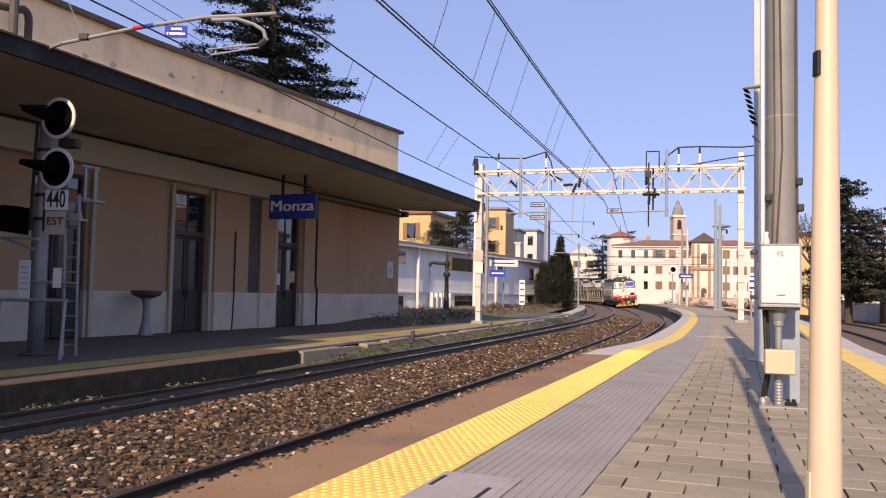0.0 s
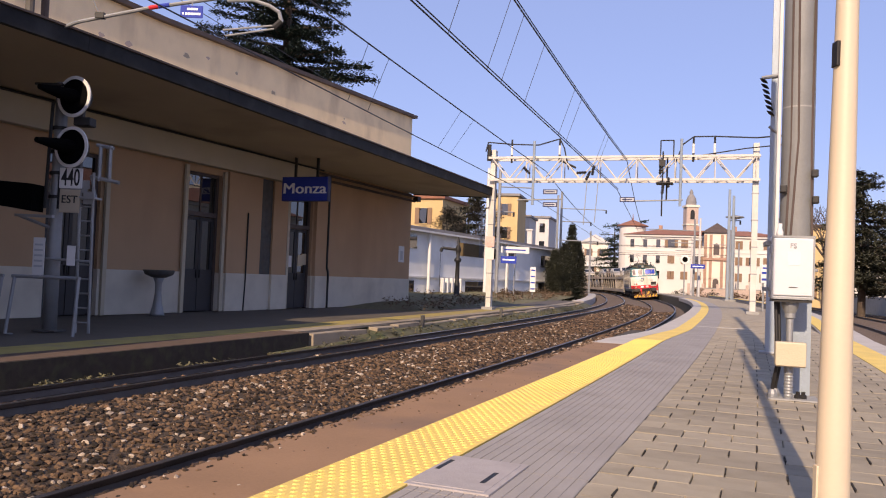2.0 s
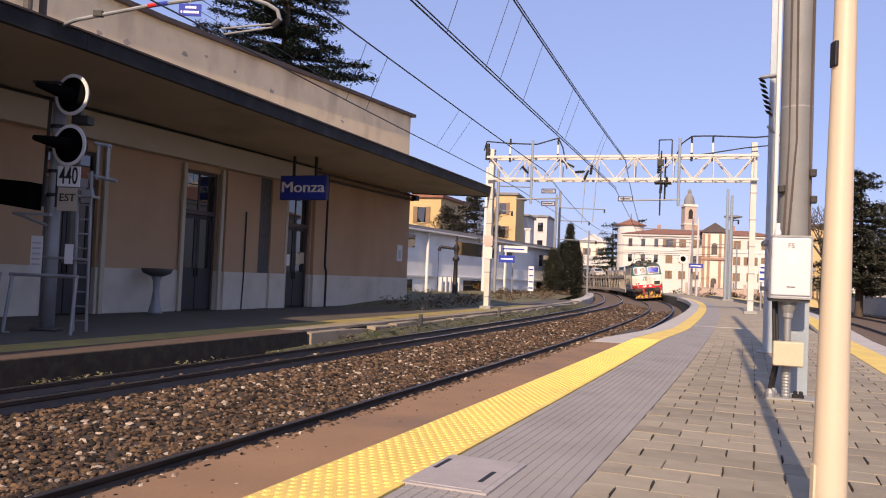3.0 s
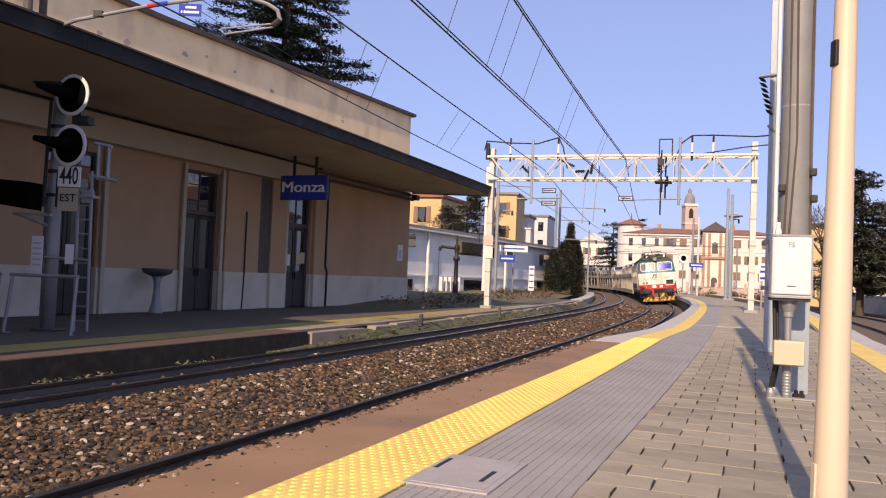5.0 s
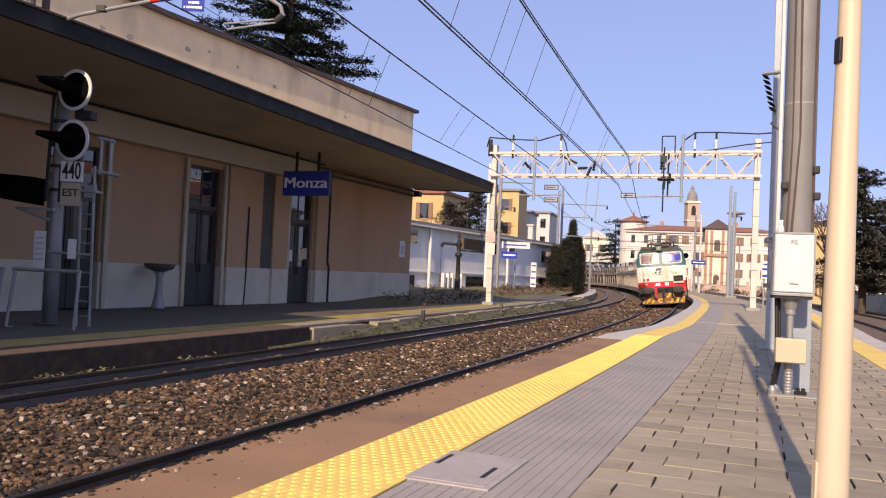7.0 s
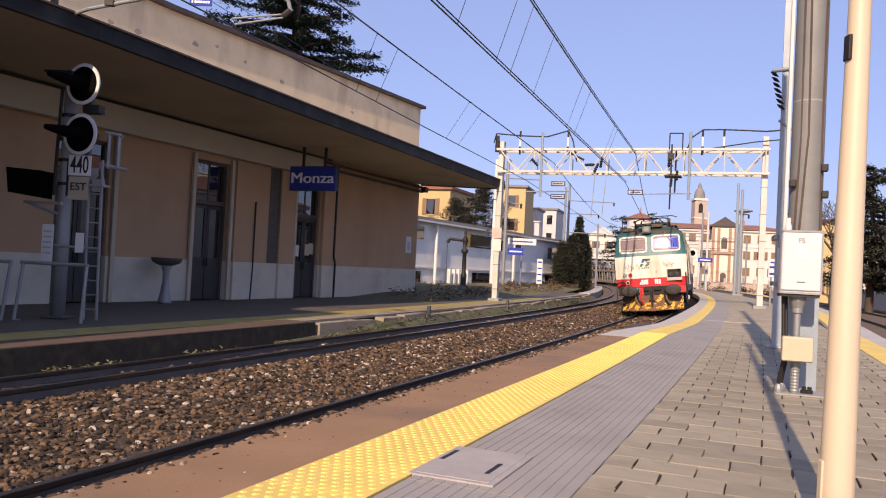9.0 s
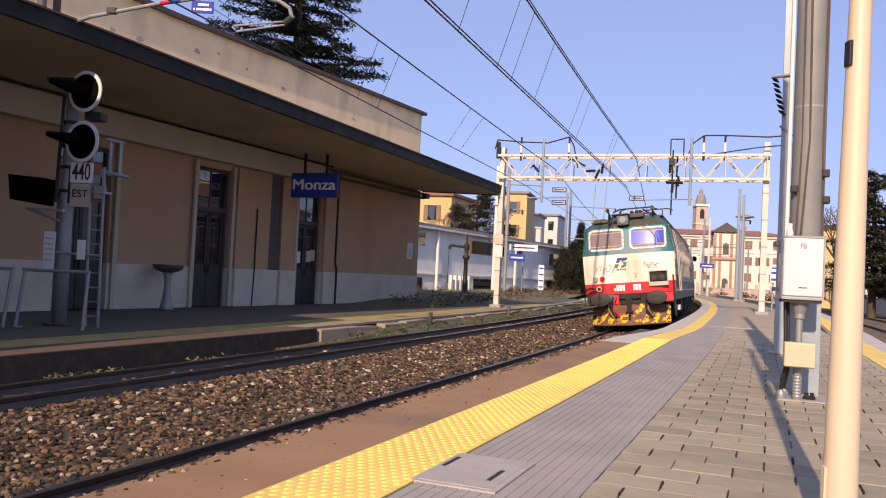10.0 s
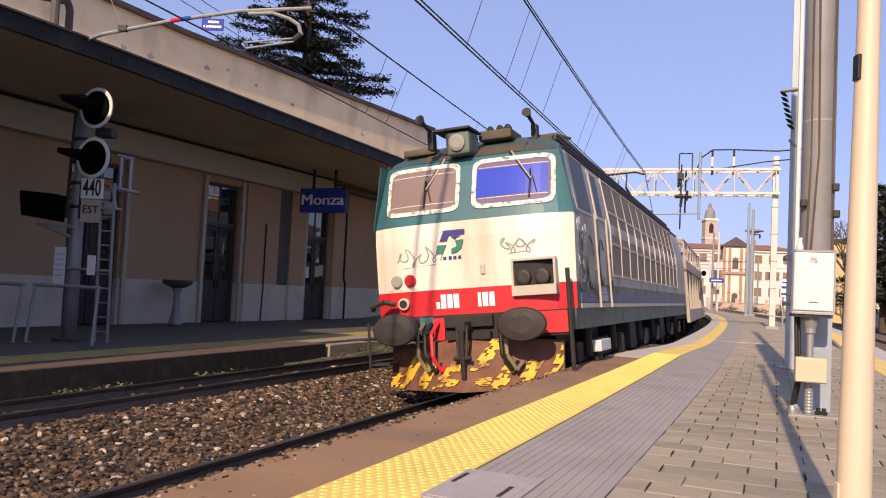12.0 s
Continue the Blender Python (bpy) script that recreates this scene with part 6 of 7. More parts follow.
cr = thing("water_crane", Matrix.Translation((0.95, 50.0, 0.3)), "old dark iron water crane on a fluted column", "water crane")
part("column", Bm().lathe([(0.24, 0), (0.24, 0.1), (0.17, 0.2), (0.14, 1.2), (0.12, 2.15), (0.22, 2.25), (0.22, 2.4), (0.1, 2.5), (0.15, 2.9), (0.2, 3.0), (0.06, 3.3), (0.1, 3.5), (0.02, 3.8)], 12), BLACK, cr, smooth=True)
part("arm", Bm().tube((0.2, 0, 2.95), (-1.0, 0, 3.05), 0.09).tube((-1.0, 0, 3.05), (-1.1, 0, 2.8), 0.1), BLACK, cr, "swing arm")
part("chain", Bm().tube((-1.1, 0, 2.8), (-1.1, 0, 0.6), 0.015, n=4), BLACK, cr)


def mast(x, y, z0, h, r, material, words, arms=()):
    t = thing("mast", Matrix.Translation((x, y, z0)), words, "mast", "masts along the line")
    part("shaft", Bm().tube((0, 0, 0), (0, 0, h), r, r * 0.8, 10), material, t)
    part("footing", Bm().box(-r * 2, r * 2, -r * 2, r * 2, -0.3, 0.12, bevel=0.03), CONCRETE, t)
    for x0, x1, z in arms:
        part("arm", Bm().tube((x0, 0, z), (x1, 0, z), 0.05, n=6), GALV, t)
        part("insulator", Bm().tube((x1, 0, z), (x1, 0, z - 0.35), 0.08, n=6), BLACK, t)
    return t


mast(4.1, 60.0, 0.2, 9.6, 0.14, GALV, "grey tubular catenary mast", ((0, 2.5, 8.3),))
mast(3.3, 61.0, 0.2, 9.8, 0.15, WHITE, "white painted catenary mast", ((0, 2.0, 6.5),))
mast(11.75, 80.0, 0.0, 10.6, 0.14, GALV, "grey catenary mast beside the bend", ((0, 4.5, 8.9), (0, 3.0, 7.6)))
mast(11.1, 78.0, 0.0, 10.0, 0.13, GALV, "pale catenary mast beside the bend", ((0, 4.0, 5.6),))
mast(22.2, 62.0, ZP, 8.7, 0.13, BLUE_STEEL, "pale blue catenary mast on the platform")
mast(22.75, 62.6, ZP, 8.3, 0.13, BLUE_STEEL, "pale blue catenary mast on the platform")
mast(26.8, 85.0, 0.2, 8.6, 0.13, GALV, "grey catenary mast at the platform end", ((-2.5, 0, 6.0),))
mast(27.7, 86.0, 0.2, 8.8, 0.13, PALE, "pale catenary mast at the platform end", ((-7.0, 0, 7.4), (-6, 0, 6.4)))
mast(19.5, 46.0, ZP, 4.6, 0.05, GALV, "thin grey platform pole")
mast(26.3, 72.0, 0.2, 7.6, 0.07, GALV, "slim platform lamp pole", ((-0.5, 0.5, 7.5),))
lamp = thing("platform_lamp", Matrix.Translation((26.3, 72.0, 7.85)), "flat twin street lamp head on a slim pole", "lamp")
part("head", Bm().lathe([(0.1, 0.0), (0.8, 0.1), (0.8, 0.2), (0.2, 0.32)], 16), GALV, lamp)
part("lens", Bm().lathe([(0.1, -0.06), (0.6, 0.06)], 16), WHITE, lamp)

dg = Bm()
random.seed(95)
for _ in range(1500):
    s_, lat_ = random.uniform(17, 70), -7.6 - 11 * random.random() ** 1.6
    if noise.noise(Vector((s_ * 0.25, lat_ * 0.35, 3.0))) < -0.05:
        continue
    tufts(dg, at(s_, lat_, 0.42), 0.22, 9, 0.08, 1.2)
solid("dry_grass", dg, SHRUB, "tufts of dry brown grass and weeds on the bank", "grass", kind="stuff")

# small signs and boxes on the far kerb
def post_sign(x, y, z0, w_, h0, h1, material, words, bars=None):
    t = thing("sign", Matrix.Translation((x, y, z0)), words, "sign", "small signs along the platform")
    part("post", Bm().tube((0, 0.03, 0), (0, 0.03, h1), 0.045, n=8), GALV, t)
    part("plate", Bm().box(-w_ / 2, w_ / 2, -0.06, 0.0, h0, h1, bevel=0.01), material, t)
    for k in range(bars or 0):
        z = h0 + (h1 - h0) * (k + 0.5) / bars
        part("bar", Bm().box(-w_ * 0.38, w_ * 0.38, -0.07, -0.06, z - 0.05, z + 0.05), BLUE if material is WHITE else LETTER, t)
    return t


post_sign(5.0, 60.5, 0.2, 1.2, 2.55, 3.1, BLUE, "small blue name sign on posts", 1)
post_sign(5.6, 62.0, 0.2, 2.2, 3.4, 3.9, WHITE, "white notice board with red mark", 1)
post_sign(6.6, 58.0, 0.2, 0.4, 0.5, 2.3, WHITE, "white panel with blue bars", 4)
post_sign(20.6, 51.0, ZP, 0.35, 0.8, 2.6, WHITE, "white and blue track number panel", 4)
post_sign(14.6, 36.2, ZP, 0.3, 1.3, 1.9, WHITE, "small white platform sign", 2)
post_sign(26.9, 84.0, 0.2, 1.5, 3.3, 3.75, BLUE, "blue hanging information sign", 1)
sgn2 = thing("railway_signal", Matrix.Translation((25.5, 84.0, 0.2)), "round white and black signal target", "signal")
part("post", Bm().tube((0, 0, 0), (0, 0, 4.4), 0.07), GALV, sgn2)
part("target", Bm().lathe([(0.5, 0), (0.5, 0.05)], 20, pose(0, -0.1, 4.2, 90)), WHITE, sgn2)
part("lamp", Bm().lathe([(0.28, 0), (0.28, 0.04)], 16, pose(0, -0.15, 4.2, 90)), BLACK_MATT, sgn2)
# houses
house("ochre_house", 8.6, 114.0, -14, 3.8, 8, -0.5, 14.0, OCHRE, "ochre plastered apartment house with balconies", 4, 1, roof="flat")
house("ochre_house", -2.2, 84.0, -20, 4.2, 8, -0.5, 10.2, OCHRE, "ochre house behind the goods shed", 3, 1, roof="flat", roof_mat=ROOF_TILE)
house("white_block", 15.2, 142.0, -16, 7.0, 9, -0.5, 13.2, PALE, "white modern apartment block with dark windows", 4, 3, roof="flat", shutters=False)
house("white_block", 11.9, 126.0, -14, 3.2, 8, -0.5, 12.0, PALE, "narrow pale apartment house", 4, 1, roof="flat", shutters=False)
house("pediment_house", 36.6, 192.0, -10, 6.2, 10, -0.6, 11.9, VILLA, "cream house with a pediment and green shutters", 3, 2, roof="gable", roof_h=2.0)
house("low_house", 33.0, 176.0, -10, 13.0, 8, 0.0, 6.2, VILLA, "low cream house beyond the bend", 2, 5, roof="flat")
lv = house("long_villa", 42.0, 130.0, -19, 24.0, 10, 0.0, 10.0, RENDER_PALE, "long cream villa with red tiled roof and shutters", 3, 0, roof_h=1.15)
for c in range(11):
    for cz in (2.7, 5.3, 7.9):
        cx, wide = -10.9 + c * 2.1, c > 2
        hw = 0.55 if wide else 0.32
        wn_ = part("window", Bm().box(cx - hw - 0.1, cx + hw + 0.1, -0.06, 0.0, cz - 0.1, cz + 1.42, bevel=0.02), RENDER_PALE, lv, "window surround")
        part("pane", Bm().box(cx - hw, cx + hw, -0.075, -0.06, cz, cz + 1.3), GLASS, wn_)
        for sx in ((-1, 1) if wide else ()):
            xa, xb = sorted((cx + sx * 0.02, cx + sx * hw)) if (c * 3 + int(cz)) % 4 else sorted((cx + sx * hw, cx + sx * hw * 1.9))
            part("shutter", Bm().box(xa, xb, -0.12, -0.078, cz, cz + 1.3), SHUTTER, wn_)
part("string_course", Bm().box(-12.05, 12.05, -0.1, 0.0, 7.2, 7.4), RENDER_PALE, lv)
for k in range(3):
    part("chimney", Bm().box(-7 + k * 6, -6.4 + k * 6, 4.6, 5.2, 10.6, 11.9, bevel=0.03), BRICK_RED, lv)
tu = thing("villa_turret", Matrix.Translation((33.9, 143.0, 0)), "round cream villa turret with a tiled cone roof", "building", "houses behind the station")
part("wall", Bm().lathe([(2.3, 0), (2.3, 12.0)], 24), RENDER_PALE, tu)
part("roof", Bm().lathe([(2.75, 12.0), (2.75, 12.12), (0.3, 13.1), (0.12, 13.2), (0.05, 14.2)], 24), ROOF_TILE, tu)
po = thing("villa_portal", Matrix.Translation((43.3, 126.2, 0)) @ pose(0, 0, 0, 0, 0, -19), "cream portal pavilion with red brick pilasters and niches", "building", "houses behind the station")
part("wall", Bm().box(-1.9, 1.9, 0, 4, 0, 10.3), VILLA, po)
for x in (-1.65, -0.85, 0.85, 1.65):
    part("pilaster", Bm().box(x - 0.22, x + 0.22, -0.15, 0.0, 0, 10.0), BRICK_RED, po, "red brick pilaster")
part("cornice", Bm().box(-2.0, 2.0, -0.3, 0.0, 5.9, 6.3), BRICK_RED, po)
part("roof", Bm().add([(-2.3, -0.4, 10.3), (2.3, -0.4, 10.3), (2.3, 4.4, 10.3), (-2.3, 4.4, 10.3), (0, 2, 12.0)], [(0, 1, 4), (1, 2, 4), (2, 3, 4), (3, 0, 4), (3, 2, 1, 0)]), COPING, po, "dark pyramid roof")
for z0, z1 in ((1.0, 3.0), (6.8, 8.6)):
    part("niche", Bm().prism([(-0.45, z0), (0.45, z0), (0.45, z1 - 0.45)] + [(0.45 * math.cos(a * math.pi / 8), z1 - 0.45 + 0.45 * math.sin(a * math.pi / 8)) for a in range(1, 8)] + [(-0.45, z1 - 0.45)], -0.05, 0.0), DOOR_FRAME, po, "dark arched niche")
tw = thing("bell_tower", Matrix.Translation((80.5, 260.0, 0)), "square brick bell tower with a dome and lantern", "tower", "houses behind the station")
part("shaft", Bm().box(-1.9, 1.9, -1.9, 1.9, 0, 27.5), BRICK_PALE, tw)
part("cornice", Bm().box(-2.2, 2.2, -2.2, 2.2, 27.5, 28.2), VILLA, tw)
part("string_course", Bm().box(-2.1, 2.1, -2.1, 2.1, 21.6, 22.0), VILLA, tw)
part("dome", Bm().lathe([(1.7, 28.2), (1.7, 29.2), (1.5, 30.4), (1.05, 31.3), (0.6, 31.8), (0.6, 32.6), (0.1, 33.6)], 16), SHED_ROOF, tw)
part("belfry_opening", Bm().prism([(-0.7, 23.5), (0.7, 23.5), (0.7, 25.8), (0.4, 26.5), (0, 26.7), (-0.4, 26.5), (-0.7, 25.8)], -1.96, -1.9), BLACK, tw)
# road bridge beyond the bend
rb = thing("road_bridge", Matrix.Translation((27.0, 168.0, 0)) @ pose(0, 0, 0, 0, 0, 4), "pale concrete road bridge over the line", "bridge")
part("deck", Bm().box(-16, 16, -3, 3, 5.0, 6.0, bevel=0.05), WHITE, rb)
part("parapet", Bm().box(-16, 16, -3.1, -2.9, 6.0, 7.0), PALE, rb)
for x in (-14, 3, 11):
    part("pier", Bm().box(x - 0.5, x + 0.5, -2.5, 2.5, 0, 5.0), CONCRETE, rb)
# hedge wall and fence closing the platform's far end
WALL_END = -2.0
ew = thing("garden_wall", Matrix.Translation((38, 116.0, -0.2)) @ pose(0, 0, 0, 0, 0, -19), "low weathered garden wall before the villa", "wall", kind="structure")
part("wall", Bm().box(WALL_END, 14, -0.2, 0.2, 0, 1.6), BRICK_PALE, ew)
part("coping", Bm().box(WALL_END, 14, -0.27, 0.27, 1.6, 1.72, bevel=0.02), CONCRETE, ew)
for k in range(9):
    part("pier", Bm().box(-2 + k * 2 - 0.18, -2 + k * 2 + 0.18, -0.3, 0.3, 0, 2.3, bevel=0.03), BRICK_PALE, ew)


def conifer(x, y, z0, h, spread, seed, words, leaf, bare=0.25, layers=13, droop=0.12, shape=None, clump=1.0, per=26):
    random.seed(seed)
    t = thing("conifer_tree", Matrix.Translation((x, y, z0)), words, "tree", "trees by the station")
    part("trunk", Bm().tube((0, 0, 0), (0.1, 0, h * 0.55), 0.028 * h, 0.016 * h, 10).tube((0.1, 0, h * 0.55), (0, 0.1, h), 0.016 * h, 0.003 * h, 8), BARK, t)
    limbs, crown = Bm(), Bm()
    for k in range(layers):
        u = k / (layers - 1)
        z = h * (bare + (1 - bare) * u)
        reach = spread * (shape(u) if shape else (1 - u) ** 0.8 + 0.06)
        for q in range(max(4, int(9 * (1 - u) + 3))):
            a = random.uniform(0, math.tau)
            ln = reach * random.uniform(0.55, 1.1)
            tip = Vector((math.cos(a) * ln, math.sin(a) * ln, z - droop * ln + random.uniform(-0.3, 0.3)))
            limbs.tube((0, 0, z), tip, 0.012 * h * (1 - u) + 0.02, 0.02, 5, caps=False)
            steps = max(2, int(ln / 0.8))
            for i in range(1, steps + 1):
                p = Vector((0, 0, z)).lerp(tip, i / steps)
                tufts(crown, p, (0.35 + 0.3 * ln / steps) * max(0.9, clump), per, 0.17 * clump, 0.35)
    part("limb", limbs, BARK, t)
    part("crown", crown, leaf, t)
    return t


conifer(-11.1, 53.0, 0.0, 24.0, 5.7, 2, "tall dark cedar behind the station building", NEEDLE, 0.34, 24, 0.04, lambda u: 0.62 + 0.45 * math.sin(min(1, u * 1.5) * 2.6) * (1 - u * 0.5), 0.72, 120)
conifer(32.2, 150.0, 0.0, 12.6, 5.2, 4, "blue-green spruce by the villa", NEEDLE_BLUE, 0.15, 13, 0.1, lambda u: 0.3 + 0.85 * (1 - u), 1.2, 44)
conifer(30.0, 57.0, -0.4, 10.6, 3.4, 6, "dense dark pine beyond the tracks", PINE, 0.24, 22, 0.1, lambda u: 0.25 + 0.8 * (1 - u) ** 0.7, 0.75, 70)
conifer(34.2, 60.0, -0.4, 9.0, 3.4, 9, "dark spreading pine beyond the tracks", PINE, 0.25, 16, 0.1, lambda u: 0.5 + 0.5 * (1 - u), 0.75, 60)
conifer(2.2, 74.0, 0.0, 8.8, 2.9, 12, "dark evergreen behind the goods shed", CYPRESS, 0.15, 10, 0.05, lambda u: 0.9 - 0.3 * u, 1.2, 48)
conifer(41.5, 168.0, 0.0, 15.0, 3.0, 14, "dark evergreen behind the villa roof", NEEDLE, 0.3, 10, 0.05, lambda u: 0.9 - 0.4 * u, 1.3, 12)
for sx_, sy_, h_, sd in ((0.4, 70.0, 7.6, 40), (2.9, 72.0, 8.4, 41), (4.6, 75.0, 8.0, 42)):
    random.seed(sd)
    tk = thing("thicket_tree", Matrix.Translation((sx_, sy_, 0)), "dense brownish evergreen behind the shed roof", "tree", "trees by the station")
    part("trunk", Bm().tube((0, 0, 0), (0, 0, h_ * 0.7), 0.16, 0.06, 8), BARK, tk)
    cw = Bm()
    for k in range(150):
        a, u = random.uniform(0, math.tau), random.uniform(0.3, 1)
        rr = 1.9 * math.sin(min(1, (1.04 - u) * 2.2) * 1.5) * random.uniform(0.3, 1)
        tufts(cw, (math.cos(a) * rr, math.sin(a) * rr, u * h_), 0.5, 44, 0.09, 0.9)
    part("crown", cw, THICKET, tk)
for i, (x, y, h, r) in enumerate(((10.7, 76.0, 4.5, 0.8), (11.8, 77.5, 5.2, 0.8), (12.75, 79.0, 7.2, 0.55), (13.6, 80.5, 5.6, 0.85))):
    random.seed(30 + i)
    t = thing("cypress_tree", Matrix.Translation((x, y, -0.3)), "dense dark green cypress beside the line", "tree", "cypresses by the bend")
    part("trunk", Bm().tube((0, 0, 0), (0, 0, h * 0.8), 0.14, 0.04, 8), BARK, t)
    cw = Bm()
    for k in range(420):
        u = random.random()
        a = random.uniform(0, math.tau)
        rr = r * (0.9 if u < 0.7 else (1 - u) / 0.3 * 0.9) * random.uniform(0.5, 1)
        tufts(cw, (math.cos(a) * rr, math.sin(a) * rr, 0.2 + u * h), 0.38, 46, 0.09, 1.0)
    part("crown", cw, CYPRESS, t)


def bare_tree(x, y, h, seed, words):
    random.seed(seed)
    t = thing("bare_tree", Matrix.Translation((x, y, -0.3)), words, "tree", "bare trees")
    b = Bm()

    def grow(p, d, ln, r, depth):
        q = p + d * ln
        b.tube(p, q, r, r * 0.65, 5, caps=False)
        if depth:
            for _ in range(3):
                nd = (d + Vector((random.gauss(0, 0.45), random.gauss(0, 0.45), random.gauss(0.12, 0.25)))).normalized()
                grow(q, nd, ln * random.uniform(0.6, 0.85), r * 0.6, depth - 1)
    part("trunk", Bm().tube((0, 0, 0), (0, 0, h * 0.25), 0.03 * h, 0.022 * h, 8), BARK, t)
    grow(Vector((0, 0, h * 0.24)), Vector((0, 0, 1)), h * 0.22, 0.02 * h, 5)
    part("branch", b, BARK, t, "bare winter twigs")
    return t


bare_tree(36.0, 75.0, 11.0, 3, "bare winter tree beyond the tracks")
bare_tree(41.0, 82.0, 12.0, 5, "bare winter tree beyond the tracks")
bare_tree(-14.0, 70.0, 17.0, 15, "bare winter tree behind the station roof")
for i, (x, y, r) in enumerate(((8.5, 73.0, 0.8), (9.7, 74.0, 0.9), (7.2, 66.0, 0.7), (5.9, 62.5, 0.65), (4.6, 59.0, 0.8), (5.3, 60.2, 0.7), (8.0, 70.0, 0.7), (10.3, 77.0, 0.7))):
    random.seed(50 + i)
    b = Bm()
    for _ in range(26):
        a, u = random.uniform(0, math.tau), random.random()
        tufts(b, (math.cos(a) * r * u, math.sin(a) * r * u, r * random.uniform(0.1, 0.9) * (1.1 - u * 0.7)), 0.25, 14, 0.09, 0.9)
    solid("shrub", b, SHRUB, "round dry brown shrub on the bank", "shrub", "shrubs by the bend", m=Matrix.Translation((x, y, 0.15)))

for i, (x, y, r) in enumerate(((33.2, 112.0, 1.5), (35.4, 111.0, 1.9), (37.6, 110.5, 1.4), (40.6, 109.5, 1.7), (43.5, 108.5, 1.5))):
    random.seed(70 + i)
    b = Bm()
    for _ in range(46):
        a, u = random.uniform(0, math.tau), random.random()
        tufts(b, (math.cos(a) * r * u, math.sin(a) * r * u, r * random.uniform(0.1, 1.1) * (1.1 - u * 0.6)), 0.4, 18, 0.13, 0.9)
    solid("shrub", b, SHRUB if i % 2 else THICKET, "tangled bare brown shrub before the villa wall", "shrub", "shrubs before the villa", m=Matrix.Translation((x, y, -0.5)))
# cross-spans of the yard beyond the bend
for x0, x1, y, z in ((19.3, 37.0, 104.5, 5.6), (19.3, 37.0, 104.5, 6.6), (26.0, 44.0, 120.0, 6.0), (26.0, 44.0, 120.2, 7.3)):
    solid("span_wire", Bm().tube((x0, y, z), (x1, y - 1.5, z + 0.2), 0.03, n=5), WIRE, "dark cross-span wire over the yard", "wire", "span wires")
mast(19.3, 104.5, -0.3, 8.6, 0.14, GALV, "grey mast in the yard beyond the bend", ((-1.5, 0, 7.0),))
mast(37.0, 102.5, -0.3, 9.4, 0.16, GALV, "grey mast in the yard beyond the bend", ((-2.5, 0, 7.4),))
mast(30.3, 97.0, -0.3, 8.0, 0.12, PALE, "pale mast in the yard beyond the bend", ((-2.0, 0, 6.2), (-1.5, 0, 5.2)))
mast(44.0, 118.5, -0.3, 8.6, 0.14, GALV, "grey mast in the yard beyond the bend")
# railing beside the gantry's foot
pr = thing("platform_railing", spot(27.2, 4.35, ZP), "grey steel railing with a number panel by the gantry", "railing")
for y in (0.0, 1.0, 2.0, 3.0):
    part("post", Bm().tube((0, y, 0), (0, y, 1.25), 0.03, n=6), GALV, pr)
for z in (0.1, 0.65, 1.22):
    part("rail", Bm().tube((0, 0, z), (0, 3.0, z), 0.025, n=6), GALV, pr)
for y in (0.35, 0.7, 1.3, 1.65, 2.3, 2.65):
    part("baluster", Bm().tube((0, y, 0.1), (0, y, 1.22), 0.015, n=5), GALV, pr)
# beyond the right-hand tracks: fence, wall, yellow hut, parked boxes
fw = thing("boundary_wall", spot(45, 19.5, -0.4), "low dark boundary wall beyond the tracks", "wall", kind="structure")
part("wall", Bm().box(-0.2, 0.2, -55, 70, 0, 1.7, bevel=0.02), CONCRETE, fw)
house("yellow_hut", 43.6, 92.0, -24, 5.0, 5, -0.3, 9.3, OCHRE, "small ochre railway hut with a flat roof", 1, 2, roof="flat", roof_mat=COPING)
house("pale_building", 52.0, 96.0, -30, 22.0, 9, -0.3, 7.5, PALE, "pale low building beyond the trees", 2, 7, roof="flat", shutters=False)
house("town_house", 48.0, 40.0, 65, 40.0, 9, -0.4, 8.0, VILLA, "cream town houses across the tracks", 2, 10)
house("distant_house", -40.0, 150.0, 0, 60.0, 10, -0.4, 9.0, VILLA, "cream town houses behind the station", 3, 12)
house("distant_house", 110.0, 200.0, -30, 90.0, 10, -0.4, 10.0, VILLA, "cream town houses far beyond the villa", 3, 16)

# catenary bracket in front of the canopy's edge, over the far track
ar = thing("cantilever_arm", Matrix.Translation((-6.75, 14.0, 5.72)), "grey catenary bracket with red and blue bands above the canopy", "catenary bracket")
part("tube", Bm().pipe([(-0.3, 0.1, -0.06), (0.12, 0, 0.06), (1.36, 0, 0.36), (2.6, 0, 0.59), (3.9, -0.1, 0.66)], 0.035, 8), GALV, ar)
part("band", Bm().tube((1.36, 0, 0.36), (1.52, 0, 0.395), 0.042), L_RED, ar, "red band")
part("band", Bm().tube((1.525, 0, 0.396), (1.72, 0, 0.43), 0.042), BLUE, ar, "blue band")
part("curved_tube", Bm().pipe([(2.75, -0.02, 0.54), (3.2, -0.05, 0.56), (3.5, -0.05, 0.47), (3.68, -0.05, 0.36), (3.73, -0.05, 0.18)], 0.035, 8), GALV, ar)
part("insulator", Bm().tube((3.73, -0.05, 0.2), (3.6, -0.05, 0.08), 0.06), BLACK, ar)
part("steady_arm", Bm().tube((3.6, -0.05, 0.12), (2.7, -0.05, 0.0), 0.018), GALV, ar)
part("steady_arm", Bm().tube((3.6, -0.05, 0.06), (2.75, -0.05, -0.1), 0.018), GALV, ar)
part("tie", Bm().tube((0.5, 0, 0.17), (0.2, 0, 0.8), 0.008, n=5), GALV, ar)
part("clamp", Bm().box(0.42, 0.58, -0.05, 0.05, 0.13, 0.24, bevel=0.01), BLACK, ar)
wp = part("warning_plate", Bm().box(1.93, 2.33, -0.05, -0.03, 0.2, 0.42, bevel=0.008), BLUE, ar, "small blue warning plate with white lines")
